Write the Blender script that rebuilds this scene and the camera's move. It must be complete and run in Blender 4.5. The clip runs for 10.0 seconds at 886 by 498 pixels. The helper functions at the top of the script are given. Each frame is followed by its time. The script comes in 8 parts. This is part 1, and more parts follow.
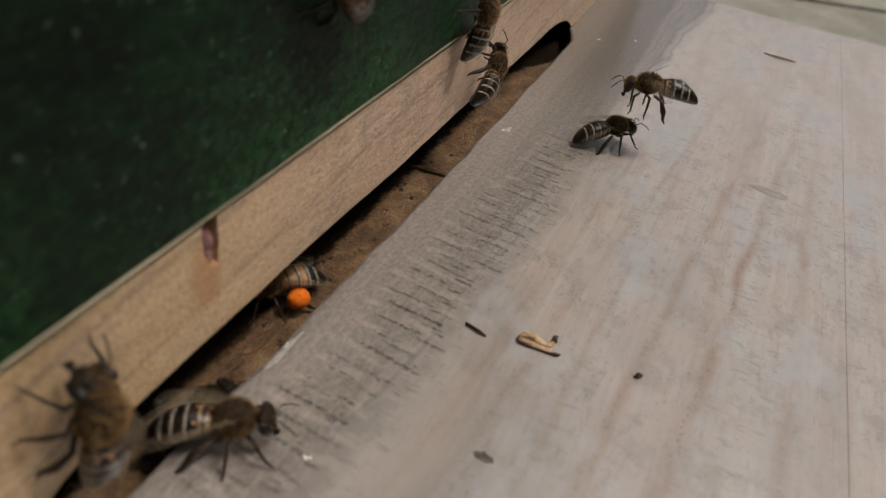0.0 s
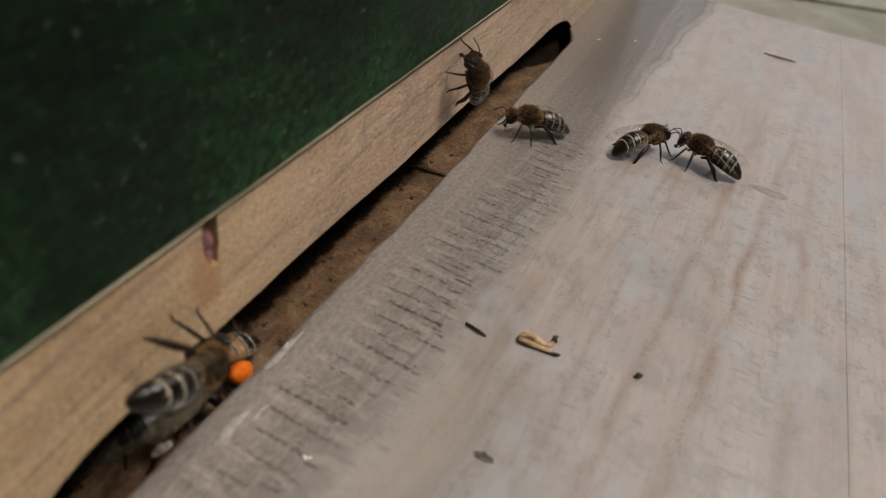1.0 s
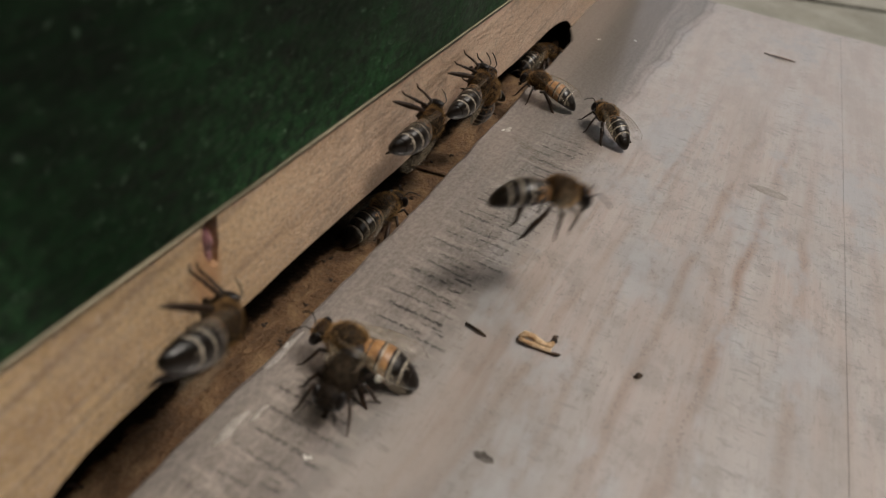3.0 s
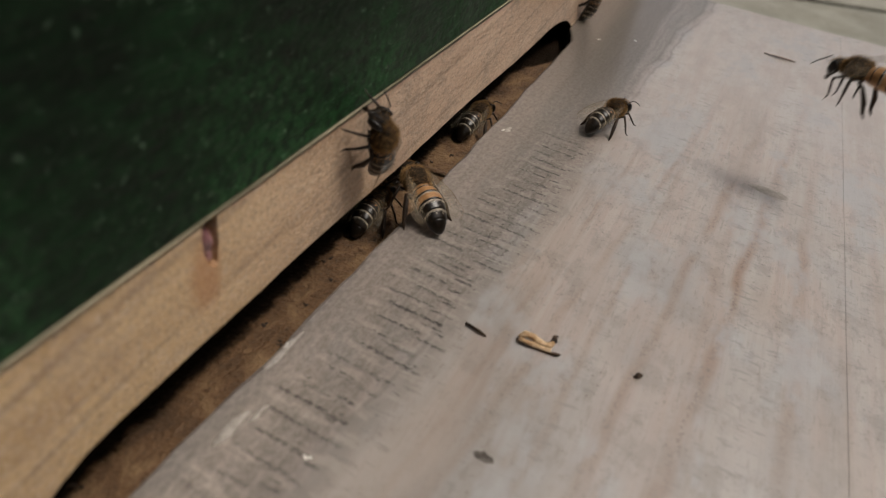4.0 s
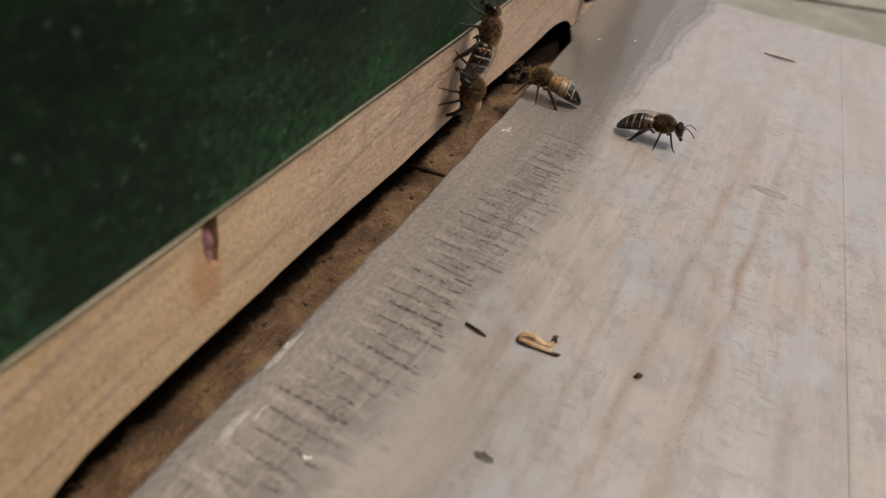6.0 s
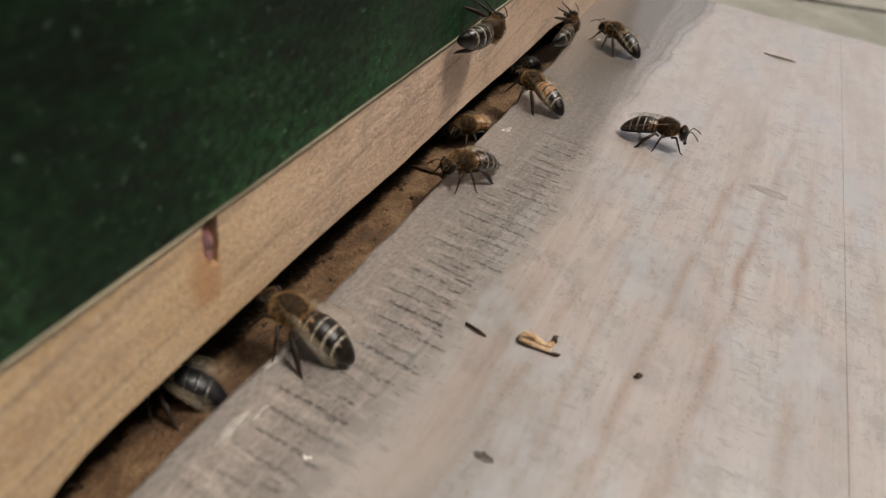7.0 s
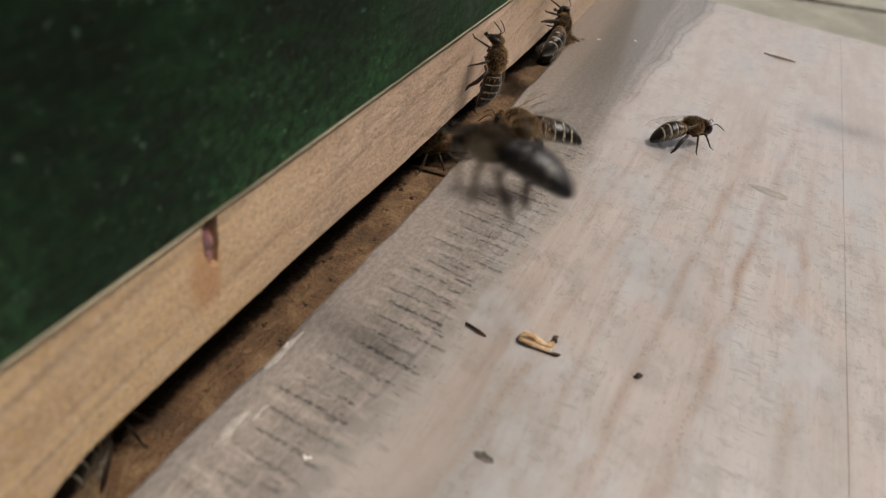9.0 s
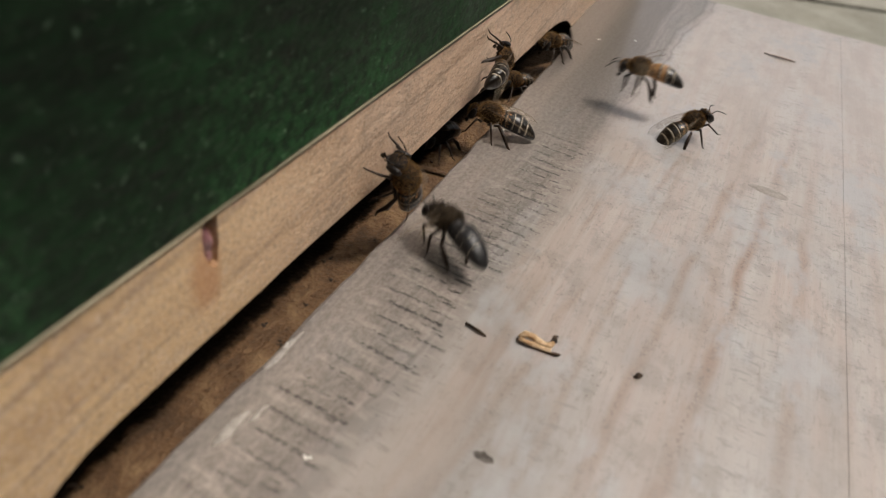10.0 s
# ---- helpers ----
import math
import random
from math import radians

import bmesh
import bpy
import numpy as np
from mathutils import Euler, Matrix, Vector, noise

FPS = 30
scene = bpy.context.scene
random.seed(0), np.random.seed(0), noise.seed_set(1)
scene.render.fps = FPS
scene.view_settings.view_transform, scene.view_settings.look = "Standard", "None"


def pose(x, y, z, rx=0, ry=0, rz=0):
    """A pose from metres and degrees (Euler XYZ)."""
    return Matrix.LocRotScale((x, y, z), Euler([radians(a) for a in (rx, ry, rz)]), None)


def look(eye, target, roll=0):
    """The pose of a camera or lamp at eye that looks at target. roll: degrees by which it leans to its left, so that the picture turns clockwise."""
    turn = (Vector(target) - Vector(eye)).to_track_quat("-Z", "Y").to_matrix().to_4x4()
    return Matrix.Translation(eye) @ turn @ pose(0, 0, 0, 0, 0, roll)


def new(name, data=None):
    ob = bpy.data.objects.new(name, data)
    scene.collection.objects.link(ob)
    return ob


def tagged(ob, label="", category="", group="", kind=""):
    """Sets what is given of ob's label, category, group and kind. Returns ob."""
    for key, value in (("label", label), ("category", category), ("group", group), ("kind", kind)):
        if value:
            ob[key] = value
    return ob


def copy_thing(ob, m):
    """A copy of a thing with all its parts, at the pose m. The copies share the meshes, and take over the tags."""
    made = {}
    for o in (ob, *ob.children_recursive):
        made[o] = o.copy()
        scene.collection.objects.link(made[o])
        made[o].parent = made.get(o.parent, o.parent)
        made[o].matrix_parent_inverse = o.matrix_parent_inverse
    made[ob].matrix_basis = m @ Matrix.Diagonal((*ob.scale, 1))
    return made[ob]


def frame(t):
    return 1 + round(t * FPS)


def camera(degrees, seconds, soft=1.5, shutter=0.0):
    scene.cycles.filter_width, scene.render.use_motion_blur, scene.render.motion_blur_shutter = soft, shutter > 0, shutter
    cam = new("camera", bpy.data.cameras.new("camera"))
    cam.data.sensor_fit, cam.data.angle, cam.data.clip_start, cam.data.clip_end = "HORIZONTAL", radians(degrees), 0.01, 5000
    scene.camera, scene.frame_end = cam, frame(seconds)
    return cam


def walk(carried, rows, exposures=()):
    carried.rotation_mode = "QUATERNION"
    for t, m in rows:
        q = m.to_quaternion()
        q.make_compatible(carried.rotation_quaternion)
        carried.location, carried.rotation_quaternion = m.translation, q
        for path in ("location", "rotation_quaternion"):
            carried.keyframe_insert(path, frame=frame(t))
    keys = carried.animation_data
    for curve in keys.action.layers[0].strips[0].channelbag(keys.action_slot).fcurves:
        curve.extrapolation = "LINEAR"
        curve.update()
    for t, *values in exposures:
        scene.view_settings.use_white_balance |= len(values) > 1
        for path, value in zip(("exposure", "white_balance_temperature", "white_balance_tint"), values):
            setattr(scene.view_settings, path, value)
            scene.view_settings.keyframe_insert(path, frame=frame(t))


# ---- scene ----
# ---- camera: it stands still ----
EYE = pose(0.0277, -0.0370, 0.0495, 52.4355, -8.0358, 25.7384)
cam = camera(65.64, 10.0, soft=1.2, shutter=0.16)
cam.data.dof.use_dof, cam.data.dof.focus_distance, cam.data.dof.aperture_fstop = True, 0.100, 37.0
walk(cam, [(0.0, EYE), (10.0, EYE)], exposures=[(t, stops - 0.05, 6700, 10) for t, stops in ((0.0, -0.03), (2.7, -0.08), (4.5, -0.01), (5.5, 0.12), (6.8, 0.29), (7.5, 0.34), (9.0, 0.32), (10.0, 0.33))])

# ---- sky and sun ----
SUN = Vector((0.45, 0.14, 1.0)).normalized()
world = bpy.data.worlds.new("sky")
scene.world = world
world.use_nodes = True
wt = world.node_tree
sky = wt.nodes.new("ShaderNodeTexSky")
sky.sky_type, sky.sun_disc = "NISHITA", False
sky.sun_elevation, sky.sun_rotation = math.asin(SUN.z), math.atan2(SUN.x, SUN.y)
sky.air_density, sky.dust_density, sky.ozone_density = 0.45, 7.0, 0.3
back = wt.nodes["Background"]
back.inputs["Strength"].default_value = 0.108
haze = wt.nodes.new("ShaderNodeHueSaturation")
haze.inputs["Saturation"].default_value = 0.36
wt.links.new(sky.outputs[0], haze.inputs["Color"])
wt.links.new(haze.outputs[0], back.inputs["Color"])
sun = new("sun", bpy.data.lights.new("sun", "SUN"))
sun.data.energy, sun.data.angle, sun.data.color = 1.75, radians(11.0), (1.0, 0.93, 0.845)
sun.matrix_world = look(SUN * 2.0, (0, 0, 0))


# ---- materials ----
def shader(name, rough=0.6, spec=0.4, metal=0.0):
    mat = bpy.data.materials.new(name)
    mat.use_nodes = True
    nodes = mat.node_tree.nodes
    bsdf = nodes["Principled BSDF"]
    bsdf.inputs["Roughness"].default_value = rough
    bsdf.inputs["Specular IOR Level"].default_value = spec
    bsdf.inputs["Metallic"].default_value = metal
    return mat, nodes, mat.node_tree.links, bsdf


def coords(nodes, links, scale=(1, 1, 1), kind="Object", turn=0.0):
    tc = nodes.new("ShaderNodeTexCoord")
    mp = nodes.new("ShaderNodeMapping")
    mp.inputs["Scale"].default_value = scale
    mp.inputs["Rotation"].default_value = (0, 0, radians(turn))
    links.new(tc.outputs[kind], mp.inputs["Vector"])
    return mp.outputs[0]


def noise_of(nodes, links, vec, scale, detail=4.0, rough=0.6, warp=0.0):
    n = nodes.new("ShaderNodeTexNoise")
    n.inputs["Scale"].default_value = scale
    n.inputs["Detail"].default_value = detail
    n.inputs["Roughness"].default_value = rough
    n.inputs["Distortion"].default_value = warp
    links.new(vec, n.inputs["Vector"])
    return n.outputs["Fac"]


def ramp(nodes, links, fac, stops):
    r = nodes.new("ShaderNodeValToRGB")
    el = r.color_ramp.elements
    while len(el) < len(stops):
        el.new(0.5)
    for e, (p, c) in zip(el, stops):
        e.position = p
        e.color = (*c, 1) if len(c) == 3 else c
    links.new(fac, r.inputs[0])
    return r.outputs[0]


def mix(nodes, links, fac, a, b, mode="MIX"):
    m = nodes.new("ShaderNodeMix")
    m.data_type, m.blend_type = "RGBA", mode
    for sock, val in ((m.inputs[0], fac), (m.inputs[6], a), (m.inputs[7], b)):
        if isinstance(val, (int, float)):
            sock.default_value = val
        elif isinstance(val, tuple):
            sock.default_value = (*val, 1)
        else:
            links.new(val, sock)
    return m.outputs[2]


def calc(nodes, links, op, *vals):
    m = nodes.new("ShaderNodeMath")
    m.operation = op
    for sock, val in zip(m.inputs, vals):
        if isinstance(val, (int, float)):
            sock.default_value = val
        else:
            links.new(val, sock)
    return m.outputs[0]


def remap(nodes, links, val, a, b, c=0.0, d=1.0):
    m = nodes.new("ShaderNodeMapRange")
    m.interpolation_type = "SMOOTHSTEP"
    links.new(val, m.inputs[0])
    for k, x in zip((1, 2, 3, 4), (a, b, c, d)):
        m.inputs[k].default_value = x
    return m.outputs[0]


def bump(nodes, links, bsdf, height, dist, strength=1.0):
    b = nodes.new("ShaderNodeBump")
    b.inputs["Distance"].default_value = dist
    b.inputs["Strength"].default_value = strength
    links.new(height, b.inputs["Height"])
    links.new(b.outputs[0], bsdf.inputs["Normal"])


TICKS = ((0.00225, 0.0012, 0.0034, 0.0036, 0.0072, 0.00034, 1.0), (0.00215, 0.0060, 0.0022, 0.0022, 0.0050, 0.00029, 2.0), (0.00150, 0.0070, 0.0045, 0.0007, 0.0024, 0.00018, 3.0), (0.00170, 0.0010, 0.0085, 0.0006, 0.0022, 0.00016, 4.0))
STREAKS = ((0.0356, 0.088, 0.0014, 0.90), (0.0294, 0.090, 0.0011, 0.65), (0.0250, 0.040, 0.0008, 0.40), (0.0195, 0.105, 0.0009, 0.48), (0.0456, 0.020, 0.0013, 0.50), (0.0352, 0.028, 0.0009, 0.35), (0.0165, 0.06, 0.0006, 0.36))


def board_wood():
    """Weathered spruce: grey-pink, long grain along y, dark trodden band with cutter ticks at the hive's edge."""
    mat, n, l, bsdf = shader("weathered_board_wood", 0.5, 0.5)
    bsdf.inputs["Coat Weight"].default_value = 1.0
    bsdf.inputs["Coat Roughness"].default_value = 0.16
    bsdf.inputs["Coat IOR"].default_value = 2.0
    raw = coords(n, l)
    sep = n.new("ShaderNodeSeparateXYZ")
    l.new(raw, sep.inputs[0])
    X, Y = sep.outputs[0], sep.outputs[1]
    grain = noise_of(n, l, coords(n, l, (1, 0.045, 1)), 900, 5, 0.65)
    broad = noise_of(n, l, coords(n, l, (1, 0.10, 1)), 130, 3, 0.5, 0.4)
    blotch = noise_of(n, l, coords(n, l, (1, 0.6, 1)), 70, 4, 0.6)
    speck = noise_of(n, l, raw, 1700, 3, 0.7)
    base = ramp(n, l, broad, [(0.30, (0.28, 0.239, 0.213)), (0.48, (0.405, 0.325, 0.288)), (0.58, (0.385, 0.348, 0.325)), (0.72, (0.46, 0.425, 0.405))])
    base = mix(n, l, calc(n, l, "MULTIPLY", remap(n, l, grain, 0.44, 0.60), 0.42), base, (0.46, 0.415, 0.384))
    streak = noise_of(n, l, coords(n, l, (1, 0.02, 1)), 2600, 3, 0.6)
    base = mix(n, l, calc(n, l, "MULTIPLY", remap(n, l, streak, 0.54, 0.68), 0.17), base, (0.235, 0.19, 0.165))
    base = mix(n, l, calc(n, l, "MULTIPLY", remap(n, l, blotch, 0.48, 0.66), 0.65), base, (0.355, 0.352, 0.355))
    patch = noise_of(n, l, coords(n, l, (1, 0.7, 1)), 260, 4, 0.7)
    base = mix(n, l, calc(n, l, "MULTIPLY", remap(n, l, patch, 0.48, 0.64), 0.52), base, (0.235, 0.212, 0.193))
    # late-wood rings: thin reddish lines, wandering along the grain
    wob = noise_of(n, l, coords(n, l, (1, 0.35, 1)), 60, 3, 0.55)
    ring = calc(n, l, "ADD", calc(n, l, "MULTIPLY", X, 1250.0), calc(n, l, "MULTIPLY", wob, 9.0))
    ring = calc(n, l, "ADD", ring, calc(n, l, "MULTIPLY", Y, 40.0))
    ring = calc(n, l, "SINE", ring)
    gate = remap(n, l, noise_of(n, l, coords(n, l, (1, 0.16, 1)), 95, 3, 0.5), 0.46, 0.66)
    ring = calc(n, l, "MULTIPLY", remap(n, l, ring, 0.25, 1.0), gate)
    base = mix(n, l, calc(n, l, "MULTIPLY", ring, 0.35), base, (0.315, 0.22, 0.175))
    # long reddish late-wood streaks that drift off the board's length
    lane = noise_of(n, l, coords(n, l, (0.5, 1, 1)), 55, 3, 0.6)
    broken = noise_of(n, l, coords(n, l, (1, 0.35, 1)), 210, 4, 0.65)
    fade = remap(n, l, Y, 0.10, 0.055, 0.35, 1.0)
    for x0, tilt, wide, amt in STREAKS:
        d = calc(n, l, "SUBTRACT", calc(n, l, "SUBTRACT", X, calc(n, l, "MULTIPLY", Y, tilt)), x0)
        d = calc(n, l, "ADD", d, calc(n, l, "MULTIPLY", calc(n, l, "SUBTRACT", lane, 0.5), 0.0026))
        d = calc(n, l, "ABSOLUTE", calc(n, l, "ADD", d, calc(n, l, "MULTIPLY", calc(n, l, "SUBTRACT", broken, 0.5), 0.0012)))
        w = calc(n, l, "MULTIPLY", remap(n, l, d, wide, wide * 0.1), remap(n, l, broken, 0.30, 0.58, 0.15, 1.0))
        base = mix(n, l, calc(n, l, "MULTIPLY", calc(n, l, "MULTIPLY", w, fade), amt), base, (0.29, 0.195, 0.145))
        core = calc(n, l, "MULTIPLY", remap(n, l, d, wide * 0.35, wide * 0.05), remap(n, l, speck, 0.48, 0.60))
        base = mix(n, l, calc(n, l, "MULTIPLY", core, amt * 0.6), base, (0.15, 0.11, 0.09))
    # fine dark pores
    base = mix(n, l, calc(n, l, "MULTIPLY", calc(n, l, "MULTIPLY", remap(n, l, speck, 0.57, 0.70), remap(n, l, patch, 0.42, 0.60)), 0.80), base, (0.15, 0.125, 0.11))
    dash = noise_of(n, l, coords(n, l, (1, 0.22, 1)), 1500, 4, 0.75, 0.3)
    base = mix(n, l, calc(n, l, "MULTIPLY", remap(n, l, dash, 0.55, 0.64), 0.42), base, (0.20, 0.17, 0.15))
    # yellow-grey tone at the near end, where the dimmer light is painted in
    near_dim = calc(n, l, "ADD", calc(n, l, "MULTIPLY", Y, -14.0), calc(n, l, "MULTIPLY", calc(n, l, "SUBTRACT", blotch, 0.5), 2.2))
    near_dim = calc(n, l, "SUBTRACT", near_dim, calc(n, l, "MULTIPLY", X, 2.5))
    base = mix(n, l, calc(n, l, "MULTIPLY", remap(n, l, near_dim, -0.95, 0.15), 0.55), base, (0.235, 0.203, 0.183))
    # stronger sky light at the open far end, painted as a paler colour
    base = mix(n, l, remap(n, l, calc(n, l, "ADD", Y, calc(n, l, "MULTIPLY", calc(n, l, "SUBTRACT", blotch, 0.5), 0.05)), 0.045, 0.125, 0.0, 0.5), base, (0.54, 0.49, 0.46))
    tan = noise_of(n, l, coords(n, l, (1, 0.45, 1)), 100, 4, 0.65)
    base = mix(n, l, calc(n, l, "MULTIPLY", remap(n, l, tan, 0.50, 0.64), 0.45), base, (0.375, 0.315, 0.28))
    base = mix(n, l, calc(n, l, "MULTIPLY", remap(n, l, tan, 0.48, 0.36), 0.62), base, (0.375, 0.373, 0.38))
    hatch = noise_of(n, l, coords(n, l, (0.45, 1.6, 1)), 620, 4, 0.7)
    base = mix(n, l, calc(n, l, "MULTIPLY", calc(n, l, "MULTIPLY", remap(n, l, hatch, 0.55, 0.66), remap(n, l, broad, 0.46, 0.60)), 0.55), base, (0.20, 0.185, 0.174))
    # trodden band beside the entrance, wider towards the far end
    edge = calc(n, l, "SUBTRACT", X, calc(n, l, "MULTIPLY", Y, 0.055))
    edge = calc(n, l, "ADD", edge, calc(n, l, "MULTIPLY", calc(n, l, "SUBTRACT", blotch, 0.5), 0.006))
    band = calc(n, l, "MULTIPLY", remap(n, l, edge, 0.0120, 0.0075), remap(n, l, Y, -0.015, 0.06, 0.80, 0.84))
    far = calc(n, l, "ADD", X, calc(n, l, "MULTIPLY", Y, 0.03))
    far = calc(n, l, "ADD", far, calc(n, l, "MULTIPLY", calc(n, l, "SUBTRACT", blotch, 0.5), 0.002))
    band2 = calc(n, l, "MULTIPLY", remap(n, l, Y, 0.060, 0.105), remap(n, l, far, 0.0157, 0.0143))
    sandy = noise_of(n, l, coords(n, l, (1, 0.55, 1)), 1900, 4, 0.75)
    fine = calc(n, l, "ADD", calc(n, l, "MULTIPLY", remap(n, l, sandy, 0.36, 0.64), 0.75), calc(n, l, "MULTIPLY", remap(n, l, grain, 0.36, 0.64), 0.25))
    base = mix(n, l, band, base, mix(n, l, fine, (0.125, 0.107, 0.092), (0.265, 0.232, 0.205)))
    base = mix(n, l, calc(n, l, "MULTIPLY", band2, 0.92), base, mix(n, l, fine, (0.115, 0.096, 0.079), (0.17, 0.145, 0.122)))
    # long dark scores along the grain inside the band
    for off, amt in ((0.0022, 0.30), (0.0041, 0.42), (0.0060, 0.35), (0.0082, 0.45), (0.0101, 0.40)):
        d = calc(n, l, "ABSOLUTE", calc(n, l, "SUBTRACT", edge, off))
        base = mix(n, l, calc(n, l, "MULTIPLY", calc(n, l, "MULTIPLY", remap(n, l, d, 0.00045, 0.0001), remap(n, l, broad, 0.38, 0.58)), amt), base, (0.12, 0.10, 0.085))
    # a faint darker drip line right beyond the band
    line = calc(n, l, "MULTIPLY", remap(n, l, edge, 0.0095, 0.0112), remap(n, l, edge, 0.0132, 0.0115))
    base = mix(n, l, calc(n, l, "MULTIPLY", line, remap(n, l, Y, 0.050, 0.078, 0.52, 0.0)), base, (0.20, 0.175, 0.155))
    smear = noise_of(n, l, coords(n, l, (1.0, 0.5, 1)), 330, 4, 0.7)
    smear = calc(n, l, "MULTIPLY", remap(n, l, smear, 0.52, 0.64), calc(n, l, "MULTIPLY", remap(n, l, edge, 0.0125, 0.0095), remap(n, l, edge, 0.0030, 0.0055)))
    base = mix(n, l, calc(n, l, "MULTIPLY", smear, 0.28), base, (0.11, 0.092, 0.078))
    # cutter ticks across the grain: rows of short cuts, each row with its own start, length and depth
    wav = noise_of(n, l, coords(n, l, (0.25, 1, 1)), 260, 2, 0.5)
    jag = noise_of(n, l, raw, 2300, 3, 0.65)
    ph = calc(n, l, "ADD", Y, calc(n, l, "MULTIPLY", X, 0.05))
    ph = calc(n, l, "ADD", ph, calc(n, l, "MULTIPLY", calc(n, l, "SUBTRACT", wav, 0.5), 0.0016))
    ph = calc(n, l, "ADD", ph, calc(n, l, "MULTIPLY", calc(n, l, "SUBTRACT", jag, 0.5), 0.0009))
    s1 = calc(n, l, "SINE", calc(n, l, "MULTIPLY", ph, 2 * math.pi / 0.0031))
    cut2 = noise_of(n, l, coords(n, l, (0.7, 2.2, 1), turn=20), 520, 2, 0.5)
    tick = None
    for pitch, first, spread, shortest, longest, wide, seed in TICKS:
        row = calc(n, l, "DIVIDE", calc(n, l, "ADD", ph, 1.0 + seed * 0.37 * pitch), pitch)
        dice = n.new("ShaderNodeTexWhiteNoise")
        dice.noise_dimensions = "1D"
        l.new(calc(n, l, "ADD", calc(n, l, "FLOOR", row), seed * 17.0), dice.inputs["W"])
        three = n.new("ShaderNodeSeparateColor")
        l.new(dice.outputs["Color"], three.inputs[0])
        off = calc(n, l, "ADD", 0.5, calc(n, l, "MULTIPLY", calc(n, l, "SUBTRACT", three.outputs[0], 0.5), 0.3))
        d = calc(n, l, "MULTIPLY", calc(n, l, "ABSOLUTE", calc(n, l, "SUBTRACT", calc(n, l, "FRACT", row), off)), pitch)
        lean = calc(n, l, "SUBTRACT", edge, calc(n, l, "ADD", first, calc(n, l, "MULTIPLY", three.outputs[1], spread)))
        end = calc(n, l, "SUBTRACT", lean, calc(n, l, "ADD", shortest, calc(n, l, "MULTIPLY", three.outputs[2], longest - shortest)))
        cutline = calc(n, l, "MULTIPLY", remap(n, l, d, wide, wide * 0.25), calc(n, l, "MULTIPLY", remap(n, l, lean, 0.0, 0.0012), remap(n, l, end, 0.0, -0.0006)))
        cutline = calc(n, l, "MULTIPLY", cutline, calc(n, l, "ADD", 0.5, calc(n, l, "MULTIPLY", dice.outputs["Value"], 0.5)))
        tick = cutline if tick is None else calc(n, l, "MAXIMUM", tick, cutline)
    zone = calc(n, l, "MULTIPLY", remap(n, l, edge, 0.0128, 0.0115), remap(n, l, edge, 0.0010, 0.0034))
    zone = calc(n, l, "MULTIPLY", zone, remap(n, l, Y, 0.070, 0.056))
    tick = calc(n, l, "MULTIPLY", tick, zone)
    tick = calc(n, l, "MULTIPLY", tick, remap(n, l, speck, 0.38, 0.54, 0.15, 1.0))
    low = calc(n, l, "MULTIPLY", calc(n, l, "MULTIPLY", remap(n, l, s1, 0.1, -0.7), zone), remap(n, l, cut2, 0.4, 0.6))
    base = mix(n, l, calc(n, l, "MULTIPLY", low, 0.32), base, (0.42, 0.375, 0.325))
    base = mix(n, l, calc(n, l, "MULTIPLY", tick, remap(n, l, Y, -0.02, 0.015, 0.65, 1.0)), base, (0.04, 0.034, 0.03))
    pit = noise_of(n, l, coords(n, l, (1, 0.7, 1)), 1250, 3, 0.7)
    pit = calc(n, l, "MULTIPLY", calc(n, l, "MULTIPLY", remap(n, l, pit, 0.58, 0.66), zone), calc(n, l, "MULTIPLY", remap(n, l, Y, 0.010, 0.034), remap(n, l, edge, 0.0045, 0.0075)))
    base = mix(n, l, calc(n, l, "MULTIPLY", pit, 0.75), base, (0.05, 0.042, 0.036))
    pale = calc(n, l, "MULTIPLY", calc(n, l, "MULTIPLY", remap(n, l, jag, 0.56, 0.66), zone), remap(n, l, Y, 0.0, 0.035))
    base = mix(n, l, calc(n, l, "MULTIPLY", pale, 0.35), base, (0.50, 0.455, 0.41))
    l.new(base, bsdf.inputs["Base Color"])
    h = calc(n, l, "ADD", calc(n, l, "MULTIPLY", grain, 0.6), calc(n, l, "MULTIPLY", speck, 0.3))
    h = calc(n, l, "SUBTRACT", h, calc(n, l, "MULTIPLY", tick, 0.7))
    bump(n, l, bsdf, h, 0.00022, 0.7)
    return mat


